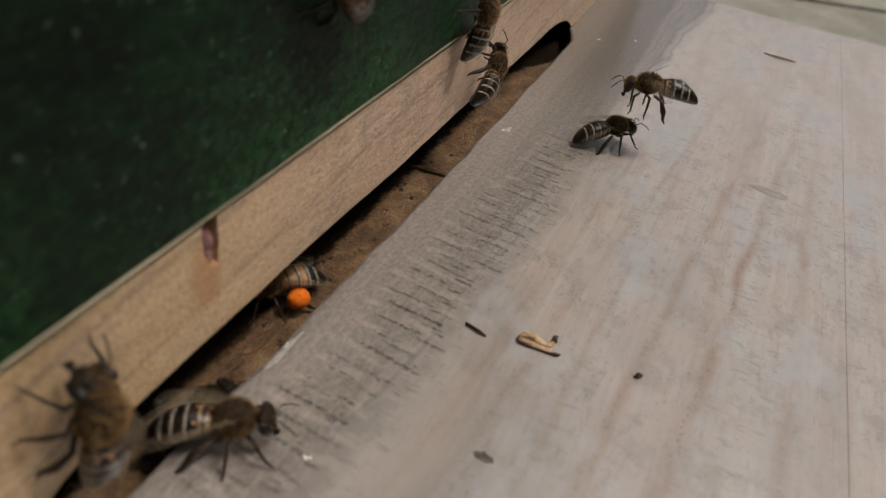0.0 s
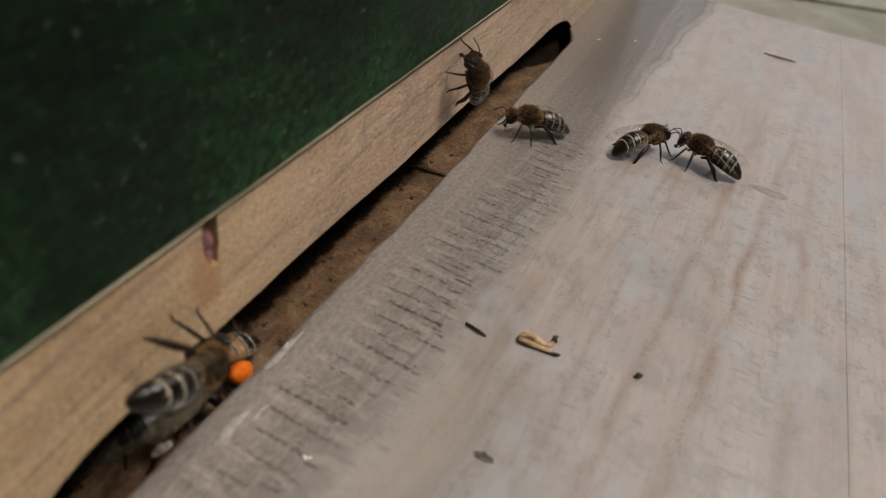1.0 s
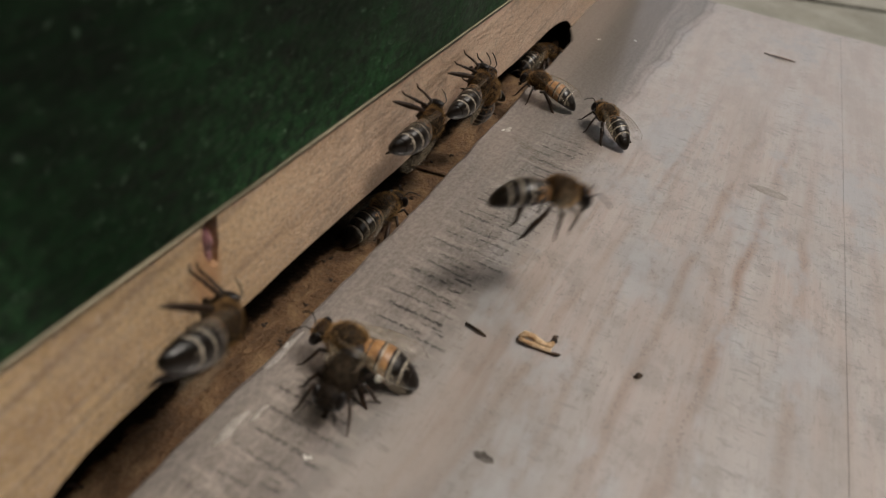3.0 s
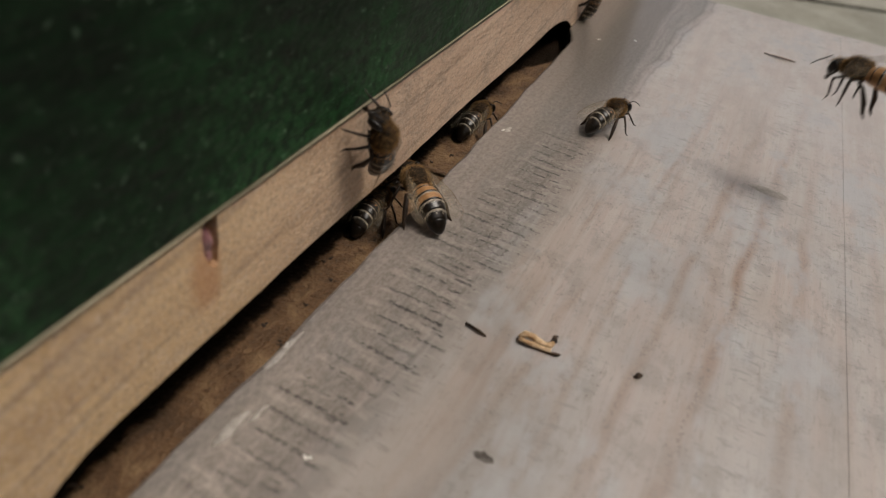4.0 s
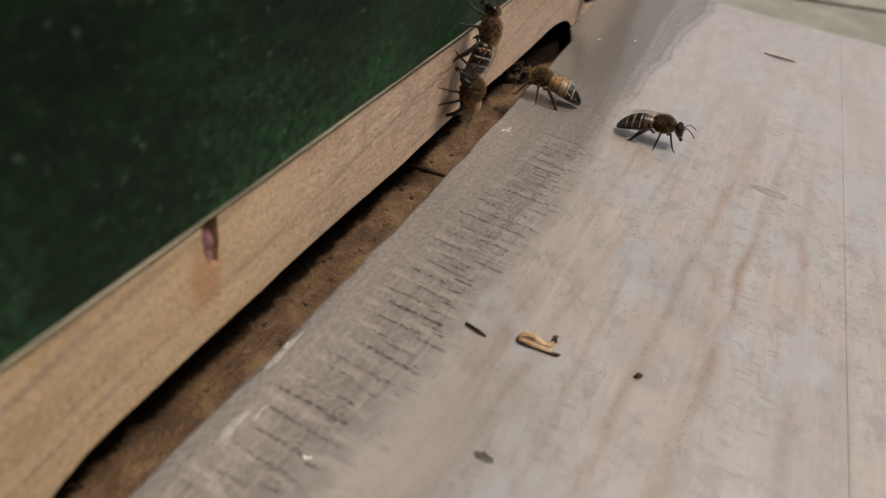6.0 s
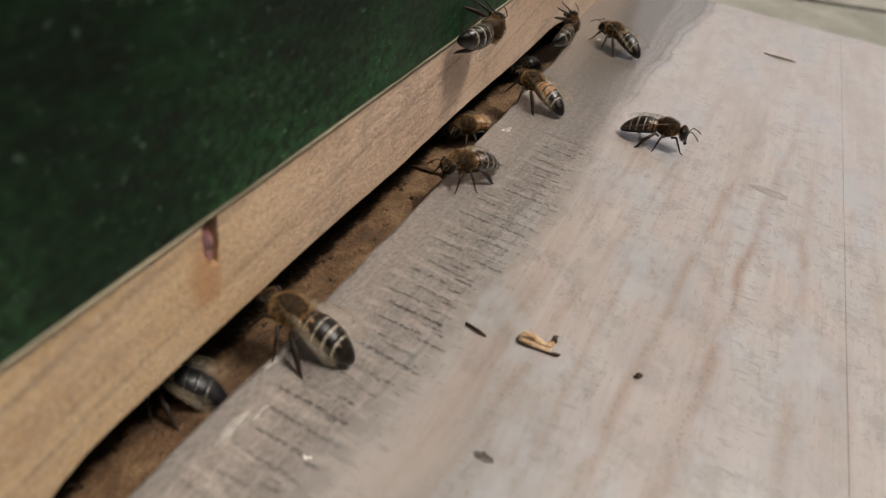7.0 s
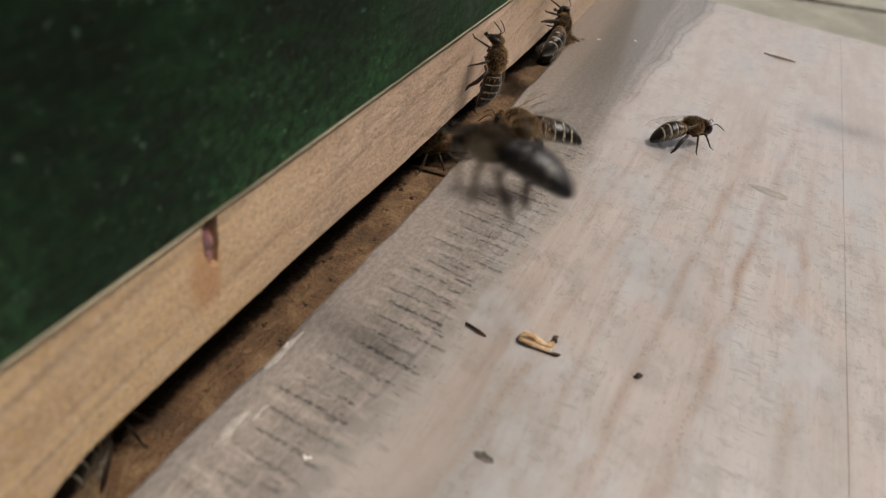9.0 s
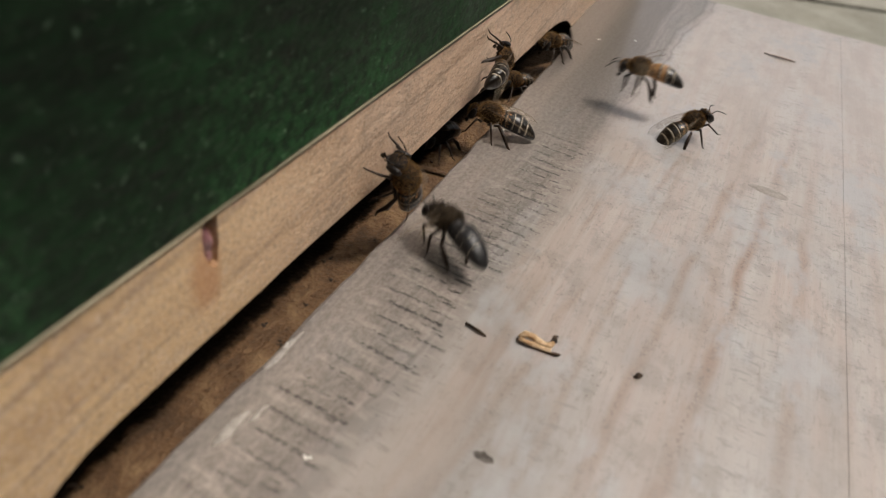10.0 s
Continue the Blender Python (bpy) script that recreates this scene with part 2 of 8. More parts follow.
def strip_wood():
    """Bare pine lath: warm, with slanting rings; scale follows the lath's length (y)."""
    mat, n, l, bsdf = shader("bare_pine_wood", 0.42, 0.8)
    raw = coords(n, l)
    sep = n.new("ShaderNodeSeparateXYZ")
    l.new(raw, sep.inputs[0])
    grain = noise_of(n, l, coords(n, l, (1, 0.09, 1)), 700, 5, 0.65)
    broad = noise_of(n, l, coords(n, l, (1, 0.12, 1)), 240, 3, 0.5, 0.5)
    speck = noise_of(n, l, raw, 2200, 3, 0.7)
    stain = noise_of(n, l, raw, 110, 4, 0.6)
    wob = noise_of(n, l, coords(n, l, (1, 0.4, 1)), 75, 3, 0.5)
    ring = calc(n, l, "ADD", calc(n, l, "MULTIPLY", sep.outputs[2], 1000.0), calc(n, l, "MULTIPLY", sep.outputs[1], -95.0))
    ring = calc(n, l, "SINE", calc(n, l, "ADD", ring, calc(n, l, "SUBTRACT", calc(n, l, "MULTIPLY", wob, 3.2), 4.35)))
    base = ramp(n, l, broad, [(0.3, (0.50, 0.330, 0.215)), (0.55, (0.63, 0.445, 0.315)), (0.75, (0.68, 0.51, 0.39))])
    base = mix(n, l, remap(n, l, sep.outputs[1], 0.03, -0.02, 0.0, 0.75), base, mix(n, l, remap(n, l, broad, 0.35, 0.65), (0.48, 0.305, 0.122), (0.64, 0.44, 0.195)))
    base = mix(n, l, calc(n, l, "MULTIPLY", calc(n, l, "MULTIPLY", remap(n, l, ring, 0.90, 1.0), remap(n, l, stain, 0.36, 0.56, 0.2, 1.0)), 0.62), base, (0.24, 0.145, 0.08))
    base = mix(n, l, calc(n, l, "MULTIPLY", remap(n, l, grain, 0.5, 0.7), 0.25), base, (0.50, 0.375, 0.26))
    base = mix(n, l, calc(n, l, "MULTIPLY", remap(n, l, speck, 0.52, 0.64), 0.6), base, (0.25, 0.175, 0.115))
    base = mix(n, l, calc(n, l, "MULTIPLY", remap(n, l, stain, 0.5, 0.72), 0.38), base, (0.40, 0.30, 0.225))
    lines = calc(n, l, "SINE", calc(n, l, "ADD", calc(n, l, "ADD", calc(n, l, "MULTIPLY", sep.outputs[2], 4200.0), calc(n, l, "MULTIPLY", sep.outputs[1], -440.0)), calc(n, l, "MULTIPLY", wob, 24.0)))
    base = mix(n, l, calc(n, l, "MULTIPLY", calc(n, l, "MULTIPLY", remap(n, l, lines, 0.2, 1.0), remap(n, l, stain, 0.40, 0.60)), 0.22), base, (0.34, 0.21, 0.13))
    pith = noise_of(n, l, coords(n, l, (1, 0.35, 1)), 1400, 4, 0.75)
    base = mix(n, l, calc(n, l, "MULTIPLY", remap(n, l, pith, 0.53, 0.62), 0.4), base, (0.29, 0.20, 0.135))
    grit = noise_of(n, l, raw, 3400, 2, 0.6)
    base = mix(n, l, calc(n, l, "MULTIPLY", remap(n, l, grit, 0.55, 0.68), 0.55), base, (0.78, 0.66, 0.52))
    base = mix(n, l, calc(n, l, "MULTIPLY", remap(n, l, grit, 0.42, 0.30), 0.55), base, (0.26, 0.175, 0.115))
    base = mix(n, l, calc(n, l, "MULTIPLY", remap(n, l, pith, 0.46, 0.36), 0.45), base, (0.64, 0.53, 0.42))
    # dark gap under the hive body painted as a line, grey dirt over the middle
    base = mix(n, l, calc(n, l, "MULTIPLY", remap(n, l, sep.outputs[2], 0.01742, 0.01762), remap(n, l, sep.outputs[1], -0.015, 0.03, 0.30, 0.95)), base, (0.05, 0.04, 0.025))
    grime = calc(n, l, "MULTIPLY", calc(n, l, "MULTIPLY", remap(n, l, stain, 0.42, 0.62), remap(n, l, pith, 0.44, 0.58)), remap(n, l, sep.outputs[1], -0.005, 0.012))
    base = mix(n, l, calc(n, l, "MULTIPLY", grime, 0.4), base, (0.28, 0.215, 0.155))
    # resin round the knot
    dy = calc(n, l, "DIVIDE", calc(n, l, "ADD", sep.outputs[1], 0.0054), 0.0021)
    dz = calc(n, l, "DIVIDE", calc(n, l, "SUBTRACT", sep.outputs[2], 0.0130), 0.0036)
    rr = calc(n, l, "ADD", calc(n, l, "MULTIPLY", dy, dy), calc(n, l, "MULTIPLY", dz, dz))
    rr = calc(n, l, "ADD", rr, calc(n, l, "MULTIPLY", calc(n, l, "SUBTRACT", wob, 0.5), 1.6))
    right = remap(n, l, sep.outputs[1], -0.0032, -0.0046)
    base = mix(n, l, calc(n, l, "MULTIPLY", calc(n, l, "MULTIPLY", remap(n, l, rr, 1.5, 0.0), right), 0.6), base, (0.42, 0.18, 0.06))
    l.new(base, bsdf.inputs["Base Color"])
    bump(n, l, bsdf, calc(n, l, "ADD", grain, calc(n, l, "ADD", calc(n, l, "MULTIPLY", speck, 0.8), pith)), 0.00024, 1.0)
    return mat


def floor_wood():
    """Hive floor: brown, trodden, smeared with propolis and crumbs; slot shade painted in."""
    mat, n, l, bsdf = shader("propolis_wood_slot_shade", 0.55, 0.4)
    raw = coords(n, l)
    grain = noise_of(n, l, coords(n, l, (1, 0.12, 1)), 600, 5, 0.65)
    blotch = noise_of(n, l, coords(n, l, (1, 0.7, 1)), 240, 6, 0.72, 0.3)
    speck = noise_of(n, l, raw, 1500, 3, 0.7)
    base = ramp(n, l, blotch, [(0.34, (0.055, 0.031, 0.015)), (0.5, (0.132, 0.071, 0.032)), (0.66, (0.24, 0.15, 0.076))])
    base = mix(n, l, calc(n, l, "MULTIPLY", remap(n, l, grain, 0.45, 0.65), 0.3), base, (0.22, 0.125, 0.06))
    sep = n.new("ShaderNodeSeparateXYZ")
    l.new(raw, sep.inputs[0])
    # the lath's shade on the floor, painted near black deep inside
    deep_shade = calc(n, l, "ADD", sep.outputs[0], calc(n, l, "MULTIPLY", sep.outputs[1], 0.0305))
    shade_edge = noise_of(n, l, raw, 420, 4, 0.7)
    deep_shade = calc(n, l, "ADD", deep_shade, calc(n, l, "MULTIPLY", calc(n, l, "SUBTRACT", shade_edge, 0.5), 0.0032))
    deep_shade = calc(n, l, "ADD", deep_shade, remap(n, l, sep.outputs[1], 0.004, -0.018, 0.0, 0.0009))
    # the painted shade also fills the closed end of the slot
    deep_shade = calc(n, l, "SUBTRACT", deep_shade, remap(n, l, sep.outputs[1], 0.089, 0.106, 0.0, 0.0055))
    base = mix(n, l, calc(n, l, "MULTIPLY", remap(n, l, deep_shade, -0.0062, -0.0074), 0.96), base, (0.007, 0.005, 0.0035))
    l.new(remap(n, l, deep_shade, -0.0074, -0.0060, 0.03, 0.4), bsdf.inputs["Specular IOR Level"])
    base = mix(n, l, calc(n, l, "MULTIPLY", remap(n, l, speck, 0.56, 0.70), 0.6), base, (0.05, 0.03, 0.018))
    l.new(base, bsdf.inputs["Base Color"])
    bump(n, l, bsdf, calc(n, l, "ADD", calc(n, l, "MULTIPLY", blotch, 1.8), speck), 0.0006, 1.0)
    return mat


def green_paint():
    """Dark green gloss paint on brushed wood, thin in places."""
    mat, n, l, bsdf = shader("dark_green_paint", 0.5, 0.12)
    raw = coords(n, l)
    brush = noise_of(n, l, coords(n, l, (1, 0.05, 1)), 800, 4, 0.65)
    blotch = noise_of(n, l, coords(n, l, (1, 0.5, 1)), 160, 5, 0.65)
    speck = noise_of(n, l, raw, 1300, 2, 0.6)
    fleck = noise_of(n, l, coords(n, l, (1, 0.45, 1)), 620, 4, 0.7, 0.5)
    base = ramp(n, l, blotch, [(0.32, (0.0011, 0.0034, 0.0016)), (0.50, (0.0019, 0.0074, 0.0030)), (0.68, (0.0042, 0.0175, 0.0060))])
    base = mix(n, l, calc(n, l, "MULTIPLY", remap(n, l, brush, 0.46, 0.66), 0.4), base, (0.006, 0.026, 0.009))
    base = mix(n, l, calc(n, l, "MULTIPLY", remap(n, l, fleck, 0.50, 0.68), 0.45), base, (0.007, 0.029, 0.011))
    dapple = noise_of(n, l, coords(n, l, (1, 0.8, 0.8)), 1150, 4, 0.75)
    base = mix(n, l, calc(n, l, "MULTIPLY", remap(n, l, dapple, 0.50, 0.66), 0.40), base, (0.007, 0.028, 0.010))
    base = mix(n, l, calc(n, l, "MULTIPLY", remap(n, l, dapple, 0.46, 0.34), 0.35), base, (0.0012, 0.004, 0.002))
    base = mix(n, l, calc(n, l, "MULTIPLY", remap(n, l, speck, 0.66, 0.72), 0.6), base, (0.09, 0.15, 0.10))
    scratch = noise_of(n, l, coords(n, l, (1, 0.06, 1)), 2100, 3, 0.7)
    base = mix(n, l, calc(n, l, "MULTIPLY", calc(n, l, "MULTIPLY", remap(n, l, scratch, 0.61, 0.72), remap(n, l, blotch, 0.46, 0.62)), 0.5), base, (0.03, 0.06, 0.035))
    # light bounced off the board, painted as greener patches above the lower edge
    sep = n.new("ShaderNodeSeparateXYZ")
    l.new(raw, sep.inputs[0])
    bounce_glow = calc(n, l, "ADD", calc(n, l, "MULTIPLY", sep.outputs[2], -45.0), calc(n, l, "MULTIPLY", noise_of(n, l, coords(n, l, (1, 0.6, 1)), 65, 3, 0.6), 1.7))
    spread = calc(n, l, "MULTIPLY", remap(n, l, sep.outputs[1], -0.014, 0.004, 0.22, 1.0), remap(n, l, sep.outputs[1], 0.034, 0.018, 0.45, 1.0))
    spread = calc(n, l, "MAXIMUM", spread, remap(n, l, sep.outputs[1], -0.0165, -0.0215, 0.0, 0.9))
    bounce_glow = calc(n, l, "MULTIPLY", remap(n, l, bounce_glow, -0.75, 0.25), spread)
    base = mix(n, l, calc(n, l, "MULTIPLY", bounce_glow, remap(n, l, dapple, 0.38, 0.60, 0.10, 1.0)), base, (0.028, 0.108, 0.037))
    chip = noise_of(n, l, coords(n, l, (1, 0.5, 1.3)), 1500, 3, 0.7)
    base = mix(n, l, calc(n, l, "MULTIPLY", calc(n, l, "MULTIPLY", remap(n, l, chip, 0.61, 0.69), remap(n, l, blotch, 0.44, 0.58)), calc(n, l, "ADD", 0.12, bounce_glow)), base, (0.17, 0.27, 0.17))
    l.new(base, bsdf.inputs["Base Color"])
    l.new(remap(n, l, blotch, 0.35, 0.7, 0.45, 0.65), bsdf.inputs["Roughness"])
    bump(n, l, bsdf, calc(n, l, "ADD", calc(n, l, "ADD", brush, fleck), calc(n, l, "MULTIPLY", blotch, 0.8)), 0.00022, 0.9)
    return mat


def mottled(name, a, b, scale, rough=0.6, spec=0.4, dist=0.0002, stretch=(1, 1, 1)):
    mat, n, l, bsdf = shader(name, rough, spec)
    vec = coords(n, l, stretch)
    big = noise_of(n, l, vec, scale, 5, 0.65)
    fine = noise_of(n, l, vec, scale * 6, 3, 0.7)
    base = mix(n, l, remap(n, l, big, 0.32, 0.68), a, b)
    base = mix(n, l, calc(n, l, "MULTIPLY", remap(n, l, fine, 0.5, 0.75), 0.35), base, tuple(x * 0.45 for x in a))
    l.new(base, bsdf.inputs["Base Color"])
    bump(n, l, bsdf, calc(n, l, "ADD", big, fine), dist, 0.8)
    return mat


def wing_film():
    mat, n, l, bsdf = shader("wing_film", 0.22, 0.6)
    bsdf.inputs["Base Color"].default_value = (0.44, 0.36, 0.25, 1)
    clear = n.new("ShaderNodeBsdfTransparent")
    both = n.new("ShaderNodeMixShader")
    fac = noise_of(n, l, coords(n, l), 900, 2, 0.5)
    l.new(remap(n, l, fac, 0.3, 0.7, 0.03, 0.09), both.inputs[0])
    l.new(clear.outputs[0], both.inputs[1])
    l.new(bsdf.outputs[0], both.inputs[2])
    l.new(both.outputs[0], n["Material Output"].inputs[0])
    return mat


M_BOARD, M_STRIP, M_FLOOR, M_GREEN = board_wood(), strip_wood(), floor_wood(), green_paint()
M_KNOT = mottled("purple_brown_knot", (0.12, 0.04, 0.04), (0.38, 0.20, 0.21), 420, 0.35, 0.5)
M_BARK_LATH_SHADE = mottled("bark_and_lath_shade", (0.014, 0.008, 0.004), (0.060, 0.031, 0.013), 900, 0.6, 0.4)
M_SHAVING = mottled("curled_wood_shaving", (0.42, 0.25, 0.12), (0.74, 0.57, 0.38), 900, 0.6, 0.4)
M_WAX = mottled("white_wax_flake", (0.65, 0.63, 0.58), (0.8, 0.78, 0.74), 900, 0.4, 0.5)
M_GROUND = mottled("pale_paving", (0.22, 0.212, 0.178), (0.33, 0.32, 0.275), 6, 0.85, 0.2, 0.002)
M_SOIL = mottled("dark_soil", (0.03, 0.025, 0.018), (0.07, 0.055, 0.04), 20, 0.9, 0.2, 0.003)
M_SKY_BLOCK = mottled("dark_sky_block", (0.025, 0.04, 0.018), (0.05, 0.07, 0.032), 9, 0.9, 0.2, 0.01)
M_STAND = mottled("dark_stand_wood", (0.05, 0.04, 0.03), (0.10, 0.075, 0.05), 40, 0.7, 0.3, 0.0005, (1, 0.1, 1))
M_CHITIN = mottled("black_brown_chitin", (0.004, 0.003, 0.002), (0.012, 0.007, 0.004), 700, 0.28, 0.5, 0.00004)
M_GREYCHITIN = mottled("glossy_black_chitin", (0.007, 0.007, 0.008), (0.016, 0.015, 0.016), 700, 0.34, 0.45, 0.00003)
M_AMBER = mottled("amber_chitin", (0.23, 0.112, 0.042), (0.46, 0.255, 0.115), 700, 0.35, 0.4, 0.00004)
M_BANDHAIR = mottled("pale_band_hair", (0.165, 0.14, 0.108), (0.51, 0.45, 0.365), 1600, 0.8, 0.2, 0.00008)
M_FUR = mottled("tan_fur", (0.11, 0.06, 0.022), (0.42, 0.25, 0.105), 1500, 0.85, 0.15, 0.0001)
M_DARKFUR = mottled("brown_fur", (0.012, 0.008, 0.005), (0.045, 0.031, 0.018), 1500, 0.85, 0.15, 0.0001)
M_HEAD = mottled("dark_brown_head", (0.006, 0.004, 0.003), (0.022, 0.014, 0.008), 1800, 0.6, 0.2, 0.00006)
M_EYE = mottled("dark_compound_eye", (0.004, 0.003, 0.003), (0.010, 0.007, 0.006), 3000, 0.30, 0.35, 0.00002)
M_LEG = mottled("brown_leg_chitin", (0.008, 0.005, 0.003), (0.035, 0.018, 0.009), 900, 0.45, 0.3, 0.00003)
M_VEIN = mottled("wing_vein", (0.09, 0.06, 0.035), (0.15, 0.10, 0.06), 900, 0.5, 0.3)
M_POLLEN = mottled("orange_pollen", (0.74, 0.12, 0.008), (0.86, 0.23, 0.02), 2200, 0.85, 0.15, 0.0001)
M_PALEPOLLEN = mottled("white_pollen", (0.62, 0.58, 0.5), (0.75, 0.72, 0.65), 2200, 0.85, 0.15, 0.0001)
M_WING = wing_film()


# ---- mesh helpers ----
def finish(bm, name, mats, smooth=True):
    me = bpy.data.meshes.new(name)
    bmesh.ops.recalc_face_normals(bm, faces=bm.faces[:])
    bm.to_mesh(me)
    bm.free()
    for m in mats if isinstance(mats, (list, tuple)) else [mats]:
        me.materials.append(m)
    if smooth:
        me.polygons.foreach_set("use_smooth", [True] * len(me.polygons))
    return me


def part(name, bm, mats, parent=None, label="", place=None, smooth=True):
    ob = new(name, finish(bm, name, mats, smooth))
    if parent is not None:
        ob.parent = parent
    if place is not None:
        ob.matrix_basis = place
    return tagged(ob, label)


def box_bm(x0, x1, y0, y1, z0, z1, bevel=0.0, seg=2):
    bm = bmesh.new()
    bmesh.ops.create_cube(bm, size=1.0)
    for v in bm.verts:
        v.co = Vector(((x0, x1)[v.co.x > 0], (y0, y1)[v.co.y > 0], (z0, z1)[v.co.z > 0]))
    if bevel:
        bmesh.ops.bevel(bm, geom=bm.edges[:], offset=bevel, segments=seg, affect="EDGES", profile=0.6)
    return bm


def prism(profile, axis, a, b):
    """Extrude a closed 2D outline along an axis from a to b."""
    bm = bmesh.new()
    put = {"x": lambda p, w: (w, p[0], p[1]), "y": lambda p, w: (p[0], w, p[1]), "z": lambda p, w: (p[0], p[1], w)}[axis]
    lo = [bm.verts.new(put(p, a)) for p in profile]
    hi = [bm.verts.new(put(p, b)) for p in profile]
    bm.faces.new(lo)
    bm.faces.new(hi[::-1])
    for i in range(len(lo)):
        j = (i + 1) % len(lo)
        bm.faces.new((lo[j], lo[i], hi[i], hi[j]))
    return bm


def ball(bm, c, r, u=14, v=9, mat=0, turn=None):
    m = Matrix.Translation(c) @ (turn or Matrix()) @ Matrix.Diagonal((*r, 1))
    out = bmesh.ops.create_uvsphere(bm, u_segments=u, v_segments=v, radius=1.0, matrix=m)
    for f in {f for w in out["verts"] for f in w.link_faces}:
        f.material_index = mat
    return out["verts"]


def tube(bm, pts, radii, sides=6, mat=0):
    """A tapered tube through points."""
    pts = [Vector(p) for p in pts]
    rings = []
    for i, p in enumerate(pts):
        d = (pts[min(i + 1, len(pts) - 1)] - pts[max(i - 1, 0)]).normalized()
        side = d.orthogonal().normalized() if abs(d.z) > 0.95 else d.cross(Vector((0, 0, 1))).normalized()
        up = side.cross(d)
        r = radii[i] if isinstance(radii[i], tuple) else (radii[i], radii[i])
        rings.append([bm.verts.new(p + side * (r[0] * math.cos(a)) + up * (r[1] * math.sin(a)))
                      for a in (2 * math.pi * k / sides for k in range(sides))])
    for a, b in zip(rings, rings[1:]):
        for k in range(sides):
            j = (k + 1) % sides
            bm.faces.new((a[k], a[j], b[j], b[k])).material_index = mat
    for ring in (rings[0][::-1], rings[-1]):
        bm.faces.new(ring).material_index = mat


# ---- the setting: ground, stand, hive ----
GROUND_Z = -0.34
bm = bmesh.new()
bmesh.ops.create_grid(bm, x_segments=8, y_segments=8, size=60.0)
ground = tagged(new("ground", finish(bm, "ground", M_SOIL)), "dark soil ground under the paving", "ground", kind="structure")
ground.location.z = GROUND_Z - 0.03


def build_paving():
    """Pale slabs with open joints, laid askew to the hive."""
    root = tagged(new("pavement"), "pale grey-green stone paving slabs round the hive", "paving", kind="structure")
    root.matrix_basis = pose(0.24, 1.865, GROUND_Z, 0, 0, 24.5)
    mesh = finish(box_bm(-0.292, 0.292, 0.010, 0.388, -0.035, 0.0, 0.006), "paving_slab", M_GROUND, False)
    for r in range(-8, 5):
        for c in range(-7, 6):
            ob = new("paving_slab", mesh)
            ob.parent = root
            ob.matrix_basis = pose(0.21 + c * 0.6 + (0.3 if r % 2 else 0.0), r * 0.4, 0.002 * math.sin(c * 5.1 + r * 2.3))
    return root


build_paving()

# plain dark hedge-high screens, unseen, added to block low sky light round the hive
for nm, b in (("wall_east", (1.3, 1.5, -1.3, 2.2)), ("wall_south", (-2.4, 1.5, -1.5, -1.3)), ("wall_west", (-2.6, -2.4, -1.5, 3.4))):
    ob = tagged(new(nm, finish(box_bm(*b, GROUND_Z - 0.03, 1.65), nm, M_SKY_BLOCK, False)), "unseen dark green screen added to block low sky light", "garden wall", kind="structure")

HIVE = pose(-0.00259, 0, 0, 0, 0, 1.75)
FLOOR_Z = -0.004


def smooth(v, lo, hi):
    k = min(1.0, max(0.0, (v - lo) / (hi - lo)))
    return k * k * (3 - 2 * k)


def structure(name, bm, mats, label, category, place=None, smooth=False):
    ob = part(name, bm, mats, None, label, place, smooth)
    return tagged(ob, label, category, kind="structure")


def build_landing_board():
    """Two planks side by side; the first one's hive edge is worn round and recedes towards the far end."""
    root = tagged(new("landing_board"), "weathered grey-pink wooden landing board before the hive entrance", "landing board", kind="structure")
    y0, y1, x1 = -0.17, 0.1680, 0.0518
    ys = [y0 + (y1 - y0) * i / 150 for i in range(151)]
    bm = bmesh.new()
    rows = []
    for y in ys:
        e = -0.0009 - 0.0155 * (y - 0.028 + math.sqrt((y - 0.028) ** 2 + 0.0001))
        e -= 0.0026 * smooth(y, 0.106, 0.116)
        e += 0.00022 * noise.noise((y * 260, 1.3, 0)) + 0.00010 * noise.noise((y * 60, 4.1, 0))
        c = 0.00045 + 0.0003 * noise.noise((y * 180, 7.7, 0)) + 0.00035 * math.exp(-((y - 0.0015) / 0.004) ** 2)
        pr = [(e, -0.02), (e, -c), (e + c * 0.32, -c * 0.35), (e + c, 0.0), (x1 - 0.00004, 0.0), (x1, -0.00004), (x1, -0.02)]
        rows.append([bm.verts.new((px, y, pz)) for px, pz in pr])
    for a, b in zip(rows, rows[1:]):
        for k in range(len(a)):
            j = (k + 1) % len(a)
            bm.faces.new((a[k], b[k], b[j], a[j]))
    bm.faces.new(rows[0]), bm.faces.new(rows[-1][::-1])
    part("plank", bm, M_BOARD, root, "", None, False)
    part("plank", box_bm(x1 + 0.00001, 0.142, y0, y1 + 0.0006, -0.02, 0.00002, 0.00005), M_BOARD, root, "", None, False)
    return root


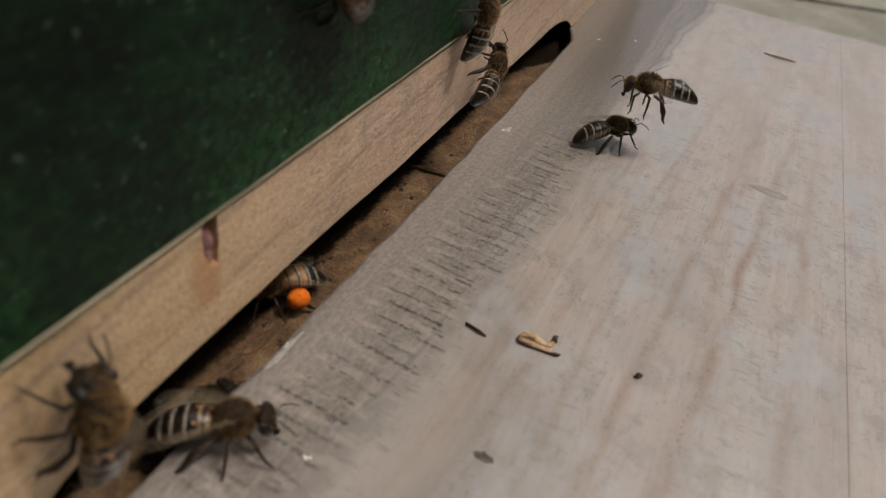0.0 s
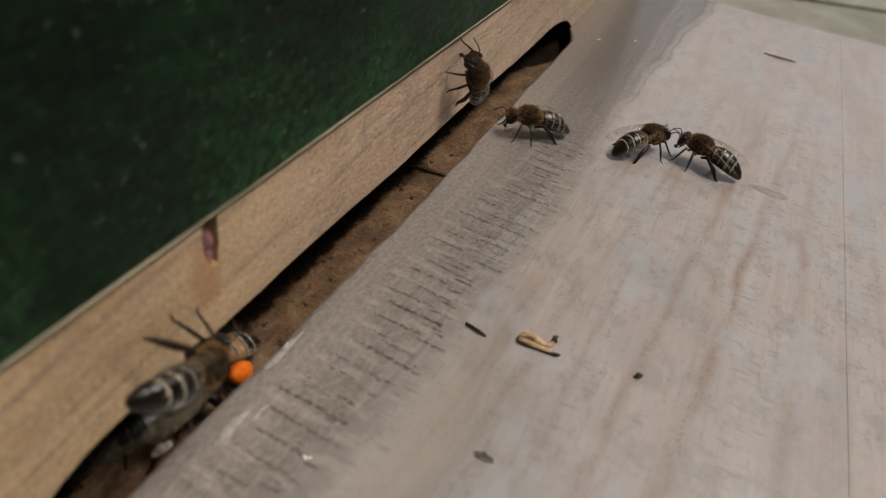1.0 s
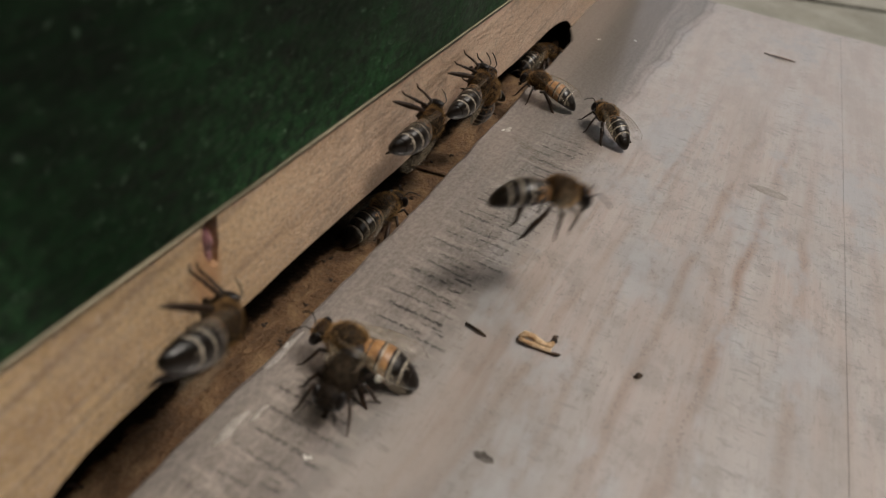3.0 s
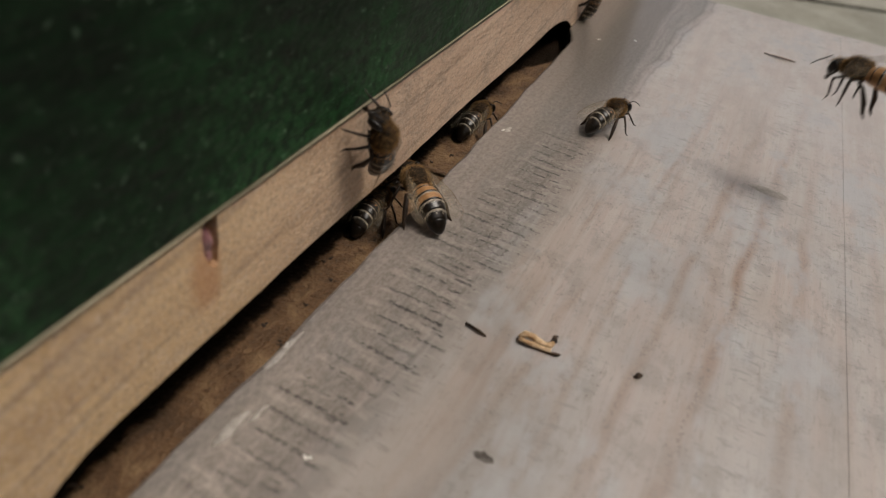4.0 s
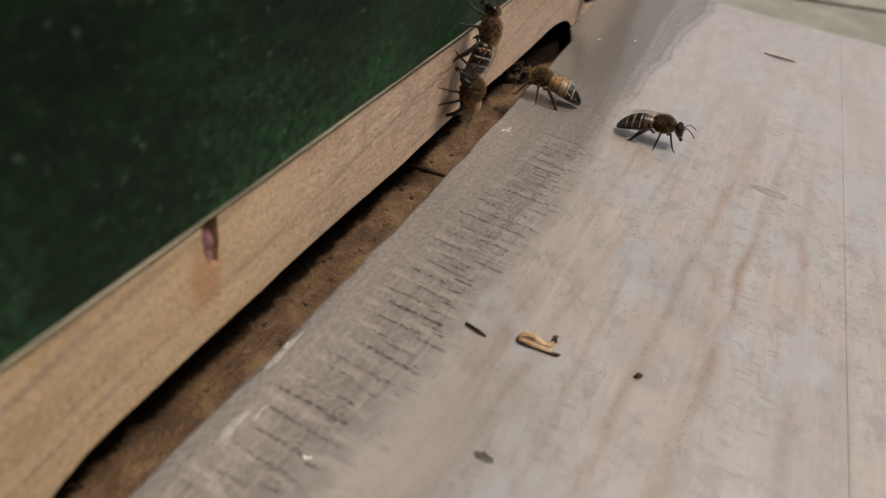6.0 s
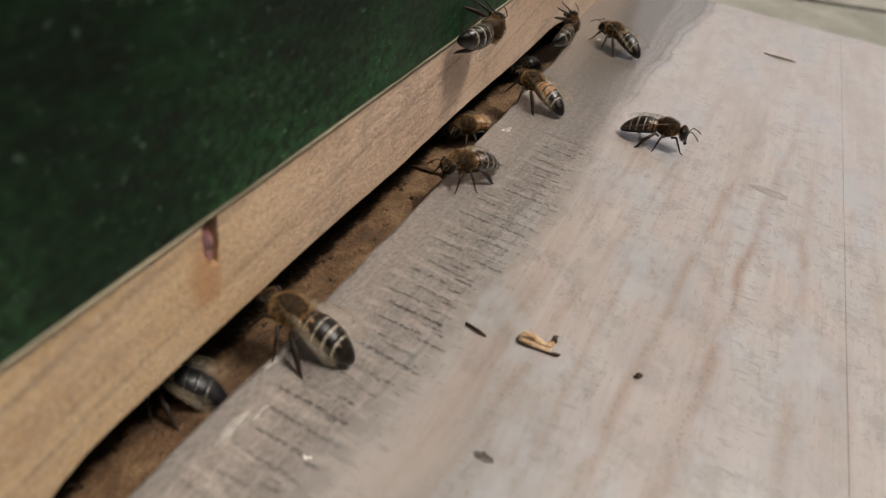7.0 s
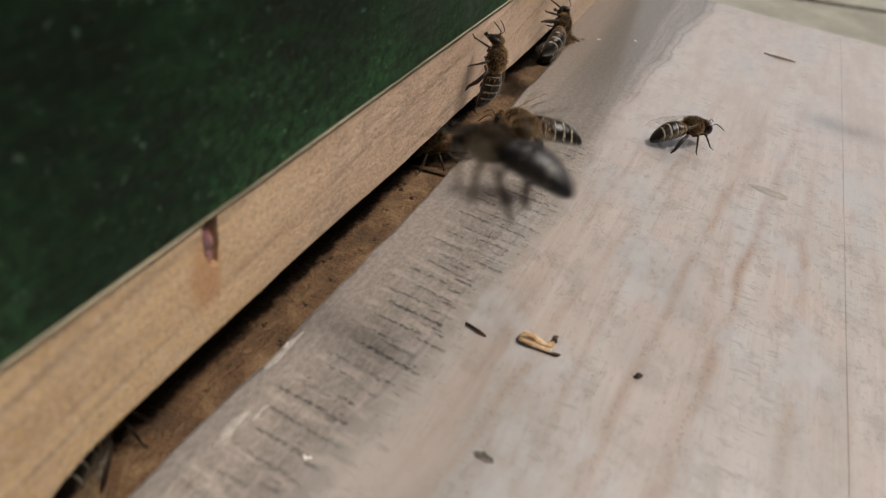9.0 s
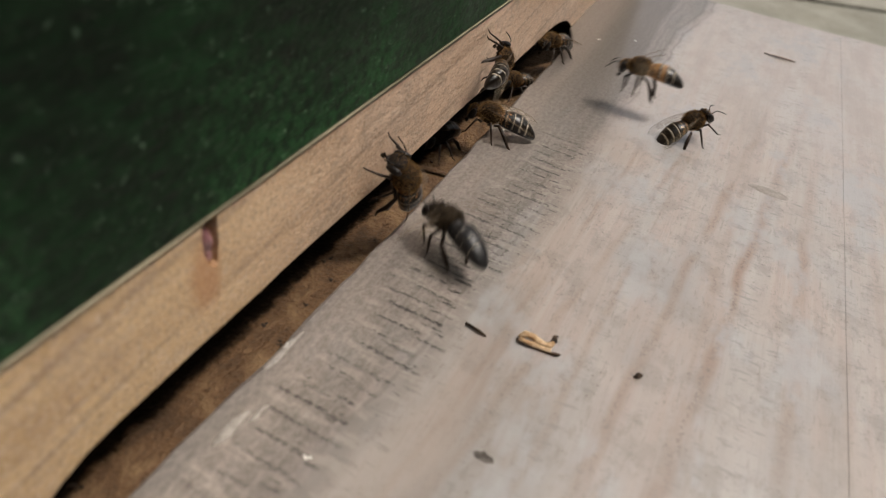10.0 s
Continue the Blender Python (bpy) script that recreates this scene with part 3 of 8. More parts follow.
def build_strip():
    """The lath that narrows the entrance: a long slot with a rounded far end is cut from its lower side."""
    zt, zb, a, e = 0.0177, 0.0047, -0.0165, 0.094
    prof = [(-0.19, FLOOR_Z), (-0.19, zt), (-0.0056, zt)]
    prof += [(-0.0058, 0.0166), (-0.0057, 0.0150), (-0.0052, 0.0136), (-0.0046, 0.0130), (-0.0042, 0.0133), (-0.0040, 0.0150), (-0.0040, zt)]
    prof += [(0.24, zt), (0.24, FLOOR_Z), (e + 0.0245, FLOOR_Z)]
    for i in range(1, 9):
        w = i / 8 * math.pi / 2
        prof.append((e + 0.0245 * math.cos(w), FLOOR_Z + (zb - FLOOR_Z) * math.sin(w)))
    k = 70
    for i in range(1, k):
        y = e + (a - e) * i / k
        sag = 0.0015 - 0.0006 * smooth(y, 0.008, 0.030) - 0.0009 * smooth(y, 0.052, 0.074)
        prof.append((y, zb + sag + 0.00012 * noise.noise((y * 240, 0.4, 2)) + 0.00018 * noise.noise((y * 50, 3, 2))))
    for i in range(0, 9):
        w = i / 8 * math.pi / 2
        prof.append((a - 0.0118 * math.sin(w), FLOOR_Z + (zb + 0.0015 - FLOOR_Z) * math.cos(w)))
    bm = prism(prof, "x", -0.0012, 0.0)
    bm2 = prism([p for p in prof if not (-0.0059 < p[0] < -0.0039 and p[1] > 0.0129)], "x", -0.018, -0.0012)
    me = bpy.data.meshes.new("t")
    bm2.to_mesh(me), bm2.free()
    bm.from_mesh(me)
    bpy.data.meshes.remove(me)
    bm.normal_update()
    bmesh.ops.recalc_face_normals(bm, faces=bm.faces[:])
    # shade over the slot put into colour: the lath's underside gets the dark material
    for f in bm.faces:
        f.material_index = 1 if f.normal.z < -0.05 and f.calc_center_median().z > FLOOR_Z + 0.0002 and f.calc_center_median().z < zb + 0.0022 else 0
    ob = structure("entrance_strip", bm, [M_STRIP, M_BARK_LATH_SHADE], "bare pine entrance lath with a long slot under the hive body", "entrance lath", HIVE)
    bm = bmesh.new()
    ball(bm, (-0.0011, -0.0049, 0.0156), (0.0011, 0.00085, 0.0016), 12, 8, 0, pose(0, 0, 0, 14, 0, 0))
    ball(bm, (-0.0009, -0.0047, 0.0141), (0.0007, 0.0005, 0.0009), 10, 7)
    part("knot", bm, M_KNOT, ob, "loose purple-brown knot in its hole")
    return ob


def build_hive():
    """Floor, body walls and lid."""
    structure("hive_floor", box_bm(-0.40, -0.0003, -0.19, 0.24, -0.0195, FLOOR_Z), M_FLOOR, "brown propolis-stained wooden hive floor, entrance shade painted in", "hive floor")
    body = tagged(new("hive_body"), "dark green painted wooden hive body above the entrance lath", "beehive", kind="structure")
    body.matrix_basis = HIVE
    z0, z1 = 0.0181, 0.235
    bm = box_bm(-0.022, 0.0002, -0.19, 0.24, z0, z1, 0.0006, 3)
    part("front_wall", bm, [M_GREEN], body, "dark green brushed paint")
    for nm, b in (("rear_wall", (-0.40, -0.38, -0.19, 0.24)), ("side_wall", (-0.38, -0.022, -0.19, -0.17)), ("side_wall", (-0.38, -0.022, 0.22, 0.24))):
        part(nm, box_bm(*b, FLOOR_Z, z1), M_GREEN, body, "", None, False)
    # the worn bare lower edge of the front wall
    bm = bmesh.new()
    pr = []
    for i in range(121):
        y = -0.19 + 0.43 * i / 120
        t = 0.00009 + 0.00008 * noise.noise((y * 120, 9, 1)) + 0.00006 * noise.noise((y * 500, 2, 1))
        pr.append([bm.verts.new((0.00025, y, z0 - 0.00005)), bm.verts.new((0.00030, y, z0 + t * 0.6)), bm.verts.new((0.00018, y, z0 + t * 1.6)), bm.verts.new((-0.001, y, z0 - 0.00005))])
    for a, b in zip(pr, pr[1:]):
        for k in range(4):
            bm.faces.new((a[k], b[k], b[(k + 1) % 4], a[(k + 1) % 4]))
    part("worn_edge", bm, mottled("grey_worn_edge", (0.12, 0.11, 0.07), (0.36, 0.32, 0.22), 350, 0.7, 0.3, 0.0001, (1, 0.15, 1)), body, "bare worn wood along the lower edge")
    structure("hive_lid", box_bm(-0.41, 0.012, -0.2, 0.25, z1, z1 + 0.03, 0.002), M_STAND, "plain lid closing the hive body", "hive lid", HIVE)
    structure("hive_stand", box_bm(-0.40, 0.13, -0.16, 0.15, GROUND_Z, -0.02), M_STAND, "dark wooden stand under the hive", "stand")
    return body


build_landing_board()
build_strip()
build_hive()


# ---- crumbs on the board ----
def crumb(name, bm, mat, label, category, place):
    ob = tagged(new(name, finish(bm, name, mat)), label, category)
    ob.matrix_basis = place
    return ob


def build_crumbs():
    mm = 0.001
    bm = bmesh.new()
    tube(bm, [(-1.3 * mm, 0.25 * mm, 0.25 * mm), (-0.5 * mm, 0.1 * mm, 0.3 * mm), (0.4 * mm, -0.1 * mm, 0.28 * mm), (1.25 * mm, -0.3 * mm, 0.2 * mm)],
         [0.16 * mm, 0.15 * mm, 0.17 * mm, 0.1 * mm], 7)
    crumb("bark_splinter", bm, M_BARK_LATH_SHADE, "dark brown bark splinter lying on the board", "splinter", pose(0.0147, 0.0140, 0))
    # curled shaving: a bent tan ribbon with burnt ends and a dark underside
    bm = bmesh.new()
    for path, radii, slot in (
            (((-2.2, 0.0, 0.4), (-1.7, 0.5, 0.6), (-0.9, 0.55, 0.6), (-0.2, 0.3, 0.5), (0.6, 0.25, 0.5), (1.1, 0.4, 0.55), (1.3, 0.8, 0.8)), (0.22, 0.42, 0.36, 0.42, 0.32, 0.34, 0.18), 1),
            (((-2.1, -0.15, 0.35), (-1.4, -0.3, 0.3), (-0.5, -0.2, 0.3), (0.5, -0.15, 0.3), (1.3, 0.0, 0.3)), (0.28, 0.27, 0.36, 0.27, 0.26), 1),
            (((-2.3, -0.3, 0.3), (-1.9, -0.55, 0.2), (-1.0, -0.6, 0.15), (0.1, -0.5, 0.15), (1.1, -0.35, 0.15), (1.9, -0.2, 0.25), (2.4, -0.05, 0.3)), (0.16, 0.22, 0.12, 0.1, 0.15, 0.26, 0.12), 0),
            (((1.0, 0.6, 0.5), (1.25, 1.0, 0.8), (1.2, 1.5, 0.95), (1.4, 1.75, 0.9)), (0.2, 0.32, 0.24, 0.1), 0)):
        tube(bm, [Vector(p) * mm for p in path], [(q * mm, q * 0.75 * mm) for q in radii], 8, slot)
    for v in bm.verts:
        v.co += Vector((noise.noise(v.co * 1800), noise.noise(v.co * 1800 + Vector((5, 0, 0))), 0)) * 0.14 * mm
    crumb("curled_shaving", bm, [M_BARK_LATH_SHADE, M_SHAVING], "curled tan wood shaving with a dark rim", "wood shaving", pose(0.0212, 0.0155, 0))
    bm = bmesh.new()
    for c, r in (((0, 0, 0.35), (0.42, 0.55, 0.36)), ((0.25, 0.35, 0.3), (0.3, 0.3, 0.28)), ((-0.25, -0.35, 0.22), (0.22, 0.25, 0.2))):
        ball(bm, Vector(c) * mm, [v * mm for v in r], 9, 6)
    crumb("soil_crumb", bm, M_BARK_LATH_SHADE, "small black soil crumb on the board", "crumb", pose(0.0314, 0.0173, 0, 0, 0, -12) @ Matrix.Scale(0.72, 4))
    bm = bmesh.new()
    rim = [bm.verts.new((rx * math.cos(w) * mm, ry * math.sin(w) * mm, 0.0)) for w, rx, ry in
           ((k * math.pi / 9, 0.95 + 0.3 * noise.noise((k * 0.8, 2, 1)), 0.5 + 0.25 * noise.noise((k * 0.9, 5, 1))) for k in range(18))]
    top = [bm.verts.new((v.co.x * 0.7, v.co.y * 0.7, 0.06 * mm)) for v in rim]
    bm.faces.new(top)
    for k in range(18):
        bm.faces.new((rim[k], rim[(k + 1) % 18], top[(k + 1) % 18], top[k]))
    crumb("dark_stain_crumb", bm, mottled("grey_dirt", (0.06, 0.053, 0.047), (0.17, 0.15, 0.135), 1500, 0.8, 0.2), "flat dark dirt speck on the board", "crumb", pose(0.0215, 0.0001, 0))
    bm = bmesh.new()
    tube(bm, [Vector(p) * mm for p in ((-3.4, 0.2, 0.25), (-1.2, 0.0, 0.3), (1.2, -0.1, 0.35), (3.4, 0.1, 0.2))], [(0.18 * mm, 0.1 * mm), (0.3 * mm, 0.15 * mm), (0.45 * mm, 0.2 * mm), (0.2 * mm, 0.1 * mm)], 7)
    crumb("grass_stalk", bm, mottled("dry_brown_stalk", (0.13, 0.09, 0.075), (0.27, 0.20, 0.17), 900, 0.7, 0.3), "short brown dry stalk on the board", "stalk", pose(0.0383, 0.1345, 0))
    bm = bmesh.new()
    rim = [bm.verts.new((3.1 * math.cos(w) * mm, (1.25 + 0.25 * math.cos(w)) * math.sin(w) * mm - 0.28 * math.cos(w) * mm, 0.0)) for w in (k * math.pi / 12 for k in range(24))]
    top = [bm.verts.new((v.co.x * 0.94, v.co.y * 0.9, 0.07 * mm)) for v in rim]
    bm.faces.new(top)
    for k in range(24):
        bm.faces.new((rim[k], rim[(k + 1) % 24], top[(k + 1) % 24], top[k]))
    crumb("wing_scrap", bm, mottled("grey_scrap", (0.29, 0.262, 0.244), (0.36, 0.33, 0.308), 900, 0.95, 0.05), "thin grey scrap lying flat on the board", "scrap", pose(0.0407, 0.0675, 0))
    rng = random.Random(11)
    bm = bmesh.new()
    for _ in range(5):
        ball(bm, (rng.uniform(-0.28, 0.28) * mm, rng.uniform(-0.28, 0.28) * mm, 0.03 * mm), [rng.uniform(0.1, 0.22) * mm, rng.uniform(0.08, 0.2) * mm, 0.05 * mm], 7, 5)
    flake = crumb("wax_flake", bm, M_WAX, "tiny white wax flake on the board", "wax flake", pose(0.0087, -0.0079, 0))
    tagged(flake, group="wax flakes")
    for x, y, r in ((0.0016, -0.0086, 30), (0.0000, 0.0016, 80), (0.0004, 0.0580, 60), (0.0015, 0.1120, 10), (0.0085, 0.1180, 140)):
        copy_thing(flake, pose(x, y, 0, 0, 0, r))
    # worn pale chips along the rim of the board
    pale = mottled("pale_worn_wood", (0.33, 0.30, 0.265), (0.47, 0.43, 0.385), 900, 0.6, 0.4)
    for x, y, ln, w in ((-0.0001, 0.0008, 0.0066, 0.0006), (0.0016, -0.0086, 0.0044, 0.00055), (0.0008, 0.0588, 0.0020, 0.0005), (0.0026, -0.0062, 0.0024, 0.0003)):
        bm = bmesh.new()
        tube(bm, [(-0.0001, -ln / 2, 0), (0.0001, -ln / 5, 0), (0.0, ln / 6, 0), (0.0002, ln / 2, 0)], [(w * 0.3, 0.00006), (w, 0.00013), (w * 0.8, 0.00012), (w * 0.25, 0.00005)], 8)
        drop = 0.0 if x > 0.0003 else -0.0001
        tagged(crumb("pale_splinter", bm, pale, "pale raised splinter on the worn rim of the board", "splinter", pose(x, y, drop, 0, 0 if drop == 0 else -20, 0)), group="rim splinters")
    bm = bmesh.new()
    tube(bm, [(-0.0036, -0.0006, 0.0008), (-0.0016, -0.0002, 0.0010), (0.0008, 0.0002, 0.0010), (0.0032, 0.0004, 0.0009)], [(0.0002, 0.0001), (0.0005, 0.0003), (0.0005, 0.0003), (0.0002, 0.0001)], 8)
    for v in bm.verts:
        v.co.z = max(0.0, v.co.z - 0.0006)
    crumb("wood_splinter", bm, M_FLOOR, "brown wood splinter lying across the entrance floor", "splinter", pose(-0.0052, 0.0455, FLOOR_Z))
    # crumbs of propolis in the entrance
    for k in range(30):
        bm = bmesh.new()
        for _ in range(3):
            ball(bm, (rng.uniform(-0.3, 0.3) * mm, rng.uniform(-0.3, 0.3) * mm, 0.08 * mm), [rng.uniform(0.1, 0.3) * mm, rng.uniform(0.1, 0.3) * mm, 0.12 * mm], 6, 4)
        c = crumb("propolis_crumb", bm, M_BARK_LATH_SHADE if k % 3 else M_FLOOR, "dark propolis crumb on the hive floor", "crumb", pose(rng.uniform(-0.0078, -0.0016), rng.uniform(-0.02, 0.055), FLOOR_Z, 0, 0, rng.uniform(0, 360)))
        tagged(c, group="propolis crumbs")


build_crumbs()


# ---- bees ----
MM = 0.001
LEGS = (("foreleg", (0.9, 2.7, 2.1), [(0, 0, 0), (0.9, 0.6, 0.55), (1.35, 1.15, -0.6), (1.65, 1.7, -1.7), (1.9, 2.2, -2.0)], [0.2, 0.2, 0.15, 0.1, 0.06]),
        ("midleg", (1.0, 1.5, 2.0), [(0, 0, 0), (1.15, 0.0, 0.75), (1.9, -0.35, -0.5), (2.4, -0.6, -1.65), (2.9, -0.7, -1.92)], [0.2, 0.22, 0.17, 0.11, 0.06]),
        ("hindleg", (0.95, 0.5, 2.0), [(0, 0, 0), (1.1, -0.75, 0.75), (1.65, -2.2, -0.35), (1.95, -3.1, -1.55), (2.15, -3.8, -1.92)], [0.22, 0.25, 0.35, 0.22, 0.07]))
WINGS = (("forewing", (1.0, 2.2, 4.5), 8.3, 2.5), ("hindwing", (1.0, 1.5, 4.35), 5.8, 1.8))
FOLD = {"forewing": (13, 12, 7), "hindwing": (11, 16, 12)}


def fur(bm, c, r, count, length, rng, mat=0, low=-0.6, bald=1.0):
    for _ in range(count):
        while True:
            d = Vector((rng.gauss(0, 1), rng.gauss(0, 1), rng.gauss(0, 1))).normalized()
            if d.z > low and (d.z < 0.8 or rng.random() < bald):
                break
        p = Vector((c[0] + d.x * r[0], c[1] + d.y * r[1], c[2] + d.z * r[2])) * MM
        out = (Vector((d.x / r[0], d.y / r[1], d.z / r[2])).normalized() + Vector((rng.gauss(0, 0.35), rng.gauss(-0.25, 0.35), rng.gauss(0, 0.35)))).normalized()
        side = out.orthogonal().normalized() * 0.02 * MM
        f = bm.faces.new((bm.verts.new(p - side), bm.verts.new(p + side), bm.verts.new(p + out * length * rng.uniform(0.6, 1.2) * MM)))
        f.material_index = mat


def abdomen_bm(kind):
    """Six overlapping rings: slots 0 dark, 1 amber, 2 pale hair."""
    bm = bmesh.new()
    sides = 64
    rag = random.Random(hash_of(kind) + 1)
    cuts = [0.0, 0.13, 0.32, 0.51, 0.69, 0.85, 1.0]
    L = 6.0
    prev = None
    for k in range(6):
        a, b = cuts[k], cuts[k + 1]
        for j, s in enumerate(a + (b - a) * q for q in (0.0, 0.06, 0.11, 0.16, 0.21, 0.26, 0.31, 0.37, 0.60, 0.85, 1.0)):
            rad = 1.66 * (max(0.0, math.sin(math.pi * min(1.0, 0.13 + 0.868 * s))) ** 0.42) * (1.0 - 0.10 * s * s)
            rad *= 0.95 if j == 0 else (1.02 if j >= 9 else 1.0)
            rad = max(rad, 0.10)
            if s == 0.0:
                rad = 0.75
            cy, cz = 0.0 - L * s, 3.05 + 0.22 * math.sin(s * 2.6) - 1.75 * s * s
            ring = [bm.verts.new(Vector((rad * math.cos(w), cy, cz + rad * 0.88 * math.sin(w))) * MM) for w in (2 * math.pi * i / sides for i in range(sides))]
            if prev:
                for i in range(sides):
                    f = bm.faces.new((prev[i], prev[(i + 1) % sides], ring[(i + 1) % sides], ring[i]))
                    up = math.sin(2 * math.pi * (i + 0.5) / sides) > -0.35
                    hair = rag.random() < {1: 0.5, 2: 0.9, 3: 1.0, 4: 0.92, 5: 0.7, 6: 0.42, 7: 0.2, 8: 0.03}.get(j, 0.0)
                    if kind == "amber" and k < 3:
                        m = (2 if hair and k == 2 and j < 5 else 1) if 1 <= j <= 9 else 0
                    elif kind == "grey":
                        m = 2 if hair and 1 <= k <= 4 and j in (2, 3, 4) and rag.random() < 0.1 * k else 0
                    elif k <= 1:
                        m = 2 if hair and k == 1 and j in (2, 3) and rag.random() < 0.6 else (1 if 1 <= j <= 8 and rag.random() < 0.5 - 0.2 * k else 0)
                    else:
                        m = 2 if hair and k <= 4 and (k > 2 or j in (2, 3, 4)) else 0
                    f.material_index = m if up else (1 if kind == "amber" and k < 3 else 0)
            prev = ring
    bm.faces.new(prev)
    return bm


def wing_bm(length, width):
    """A thin film with raised veins; it points back (-y) from its hinge, its leading edge outwards (+x)."""
    bm = bmesh.new()
    n = 9
    lead, trail = [], []
    for i in range(n + 1):
        s = i / n
        w = width * (0.14 + 1.35 * s ** 0.8 * (1 - s) ** 0.32) if s < 1 else width * 0.12
        bend = 0.25 * math.sin(s * 3)
        lead.append(Vector((0.55 * w, -length * s, bend)) * MM)
        trail.append(Vector((-0.5 * w, -length * s * 0.98, bend - 0.1)) * MM)
    th = Vector((0, 0, 0.02 * MM))
    vs = [[bm.verts.new(p + o) for p in line] for o in (th, -th) for line in (lead, trail)]
    for i in range(n):
        bm.faces.new((vs[0][i], vs[0][i + 1], vs[1][i + 1], vs[1][i]))
        bm.faces.new((vs[2][i + 1], vs[2][i], vs[3][i], vs[3][i + 1]))
        bm.faces.new((vs[0][i + 1], vs[0][i], vs[2][i], vs[2][i + 1]))
        bm.faces.new((vs[1][i], vs[1][i + 1], vs[3][i + 1], vs[3][i]))
    bm.faces.new((vs[0][0], vs[1][0], vs[3][0], vs[2][0]))
    bm.faces.new((vs[0][n], vs[2][n], vs[3][n], vs[1][n]))
    tube(bm, lead, [0.022 * MM] * (n + 1), 4, 1)
    for k in (0.3, 0.62):
        tube(bm, [a.lerp(b, k * (0.4 + 0.6 * i / n)) for i, (a, b) in enumerate(zip(lead, trail))][: n - 1], [0.015 * MM] * (n - 1), 4, 1)
    for i, k in ((4, 0.6), (6, 0.6)):
        tube(bm, [lead[i], lead[i].lerp(trail[i], k)], [0.014 * MM] * 2, 4, 1)
    return bm


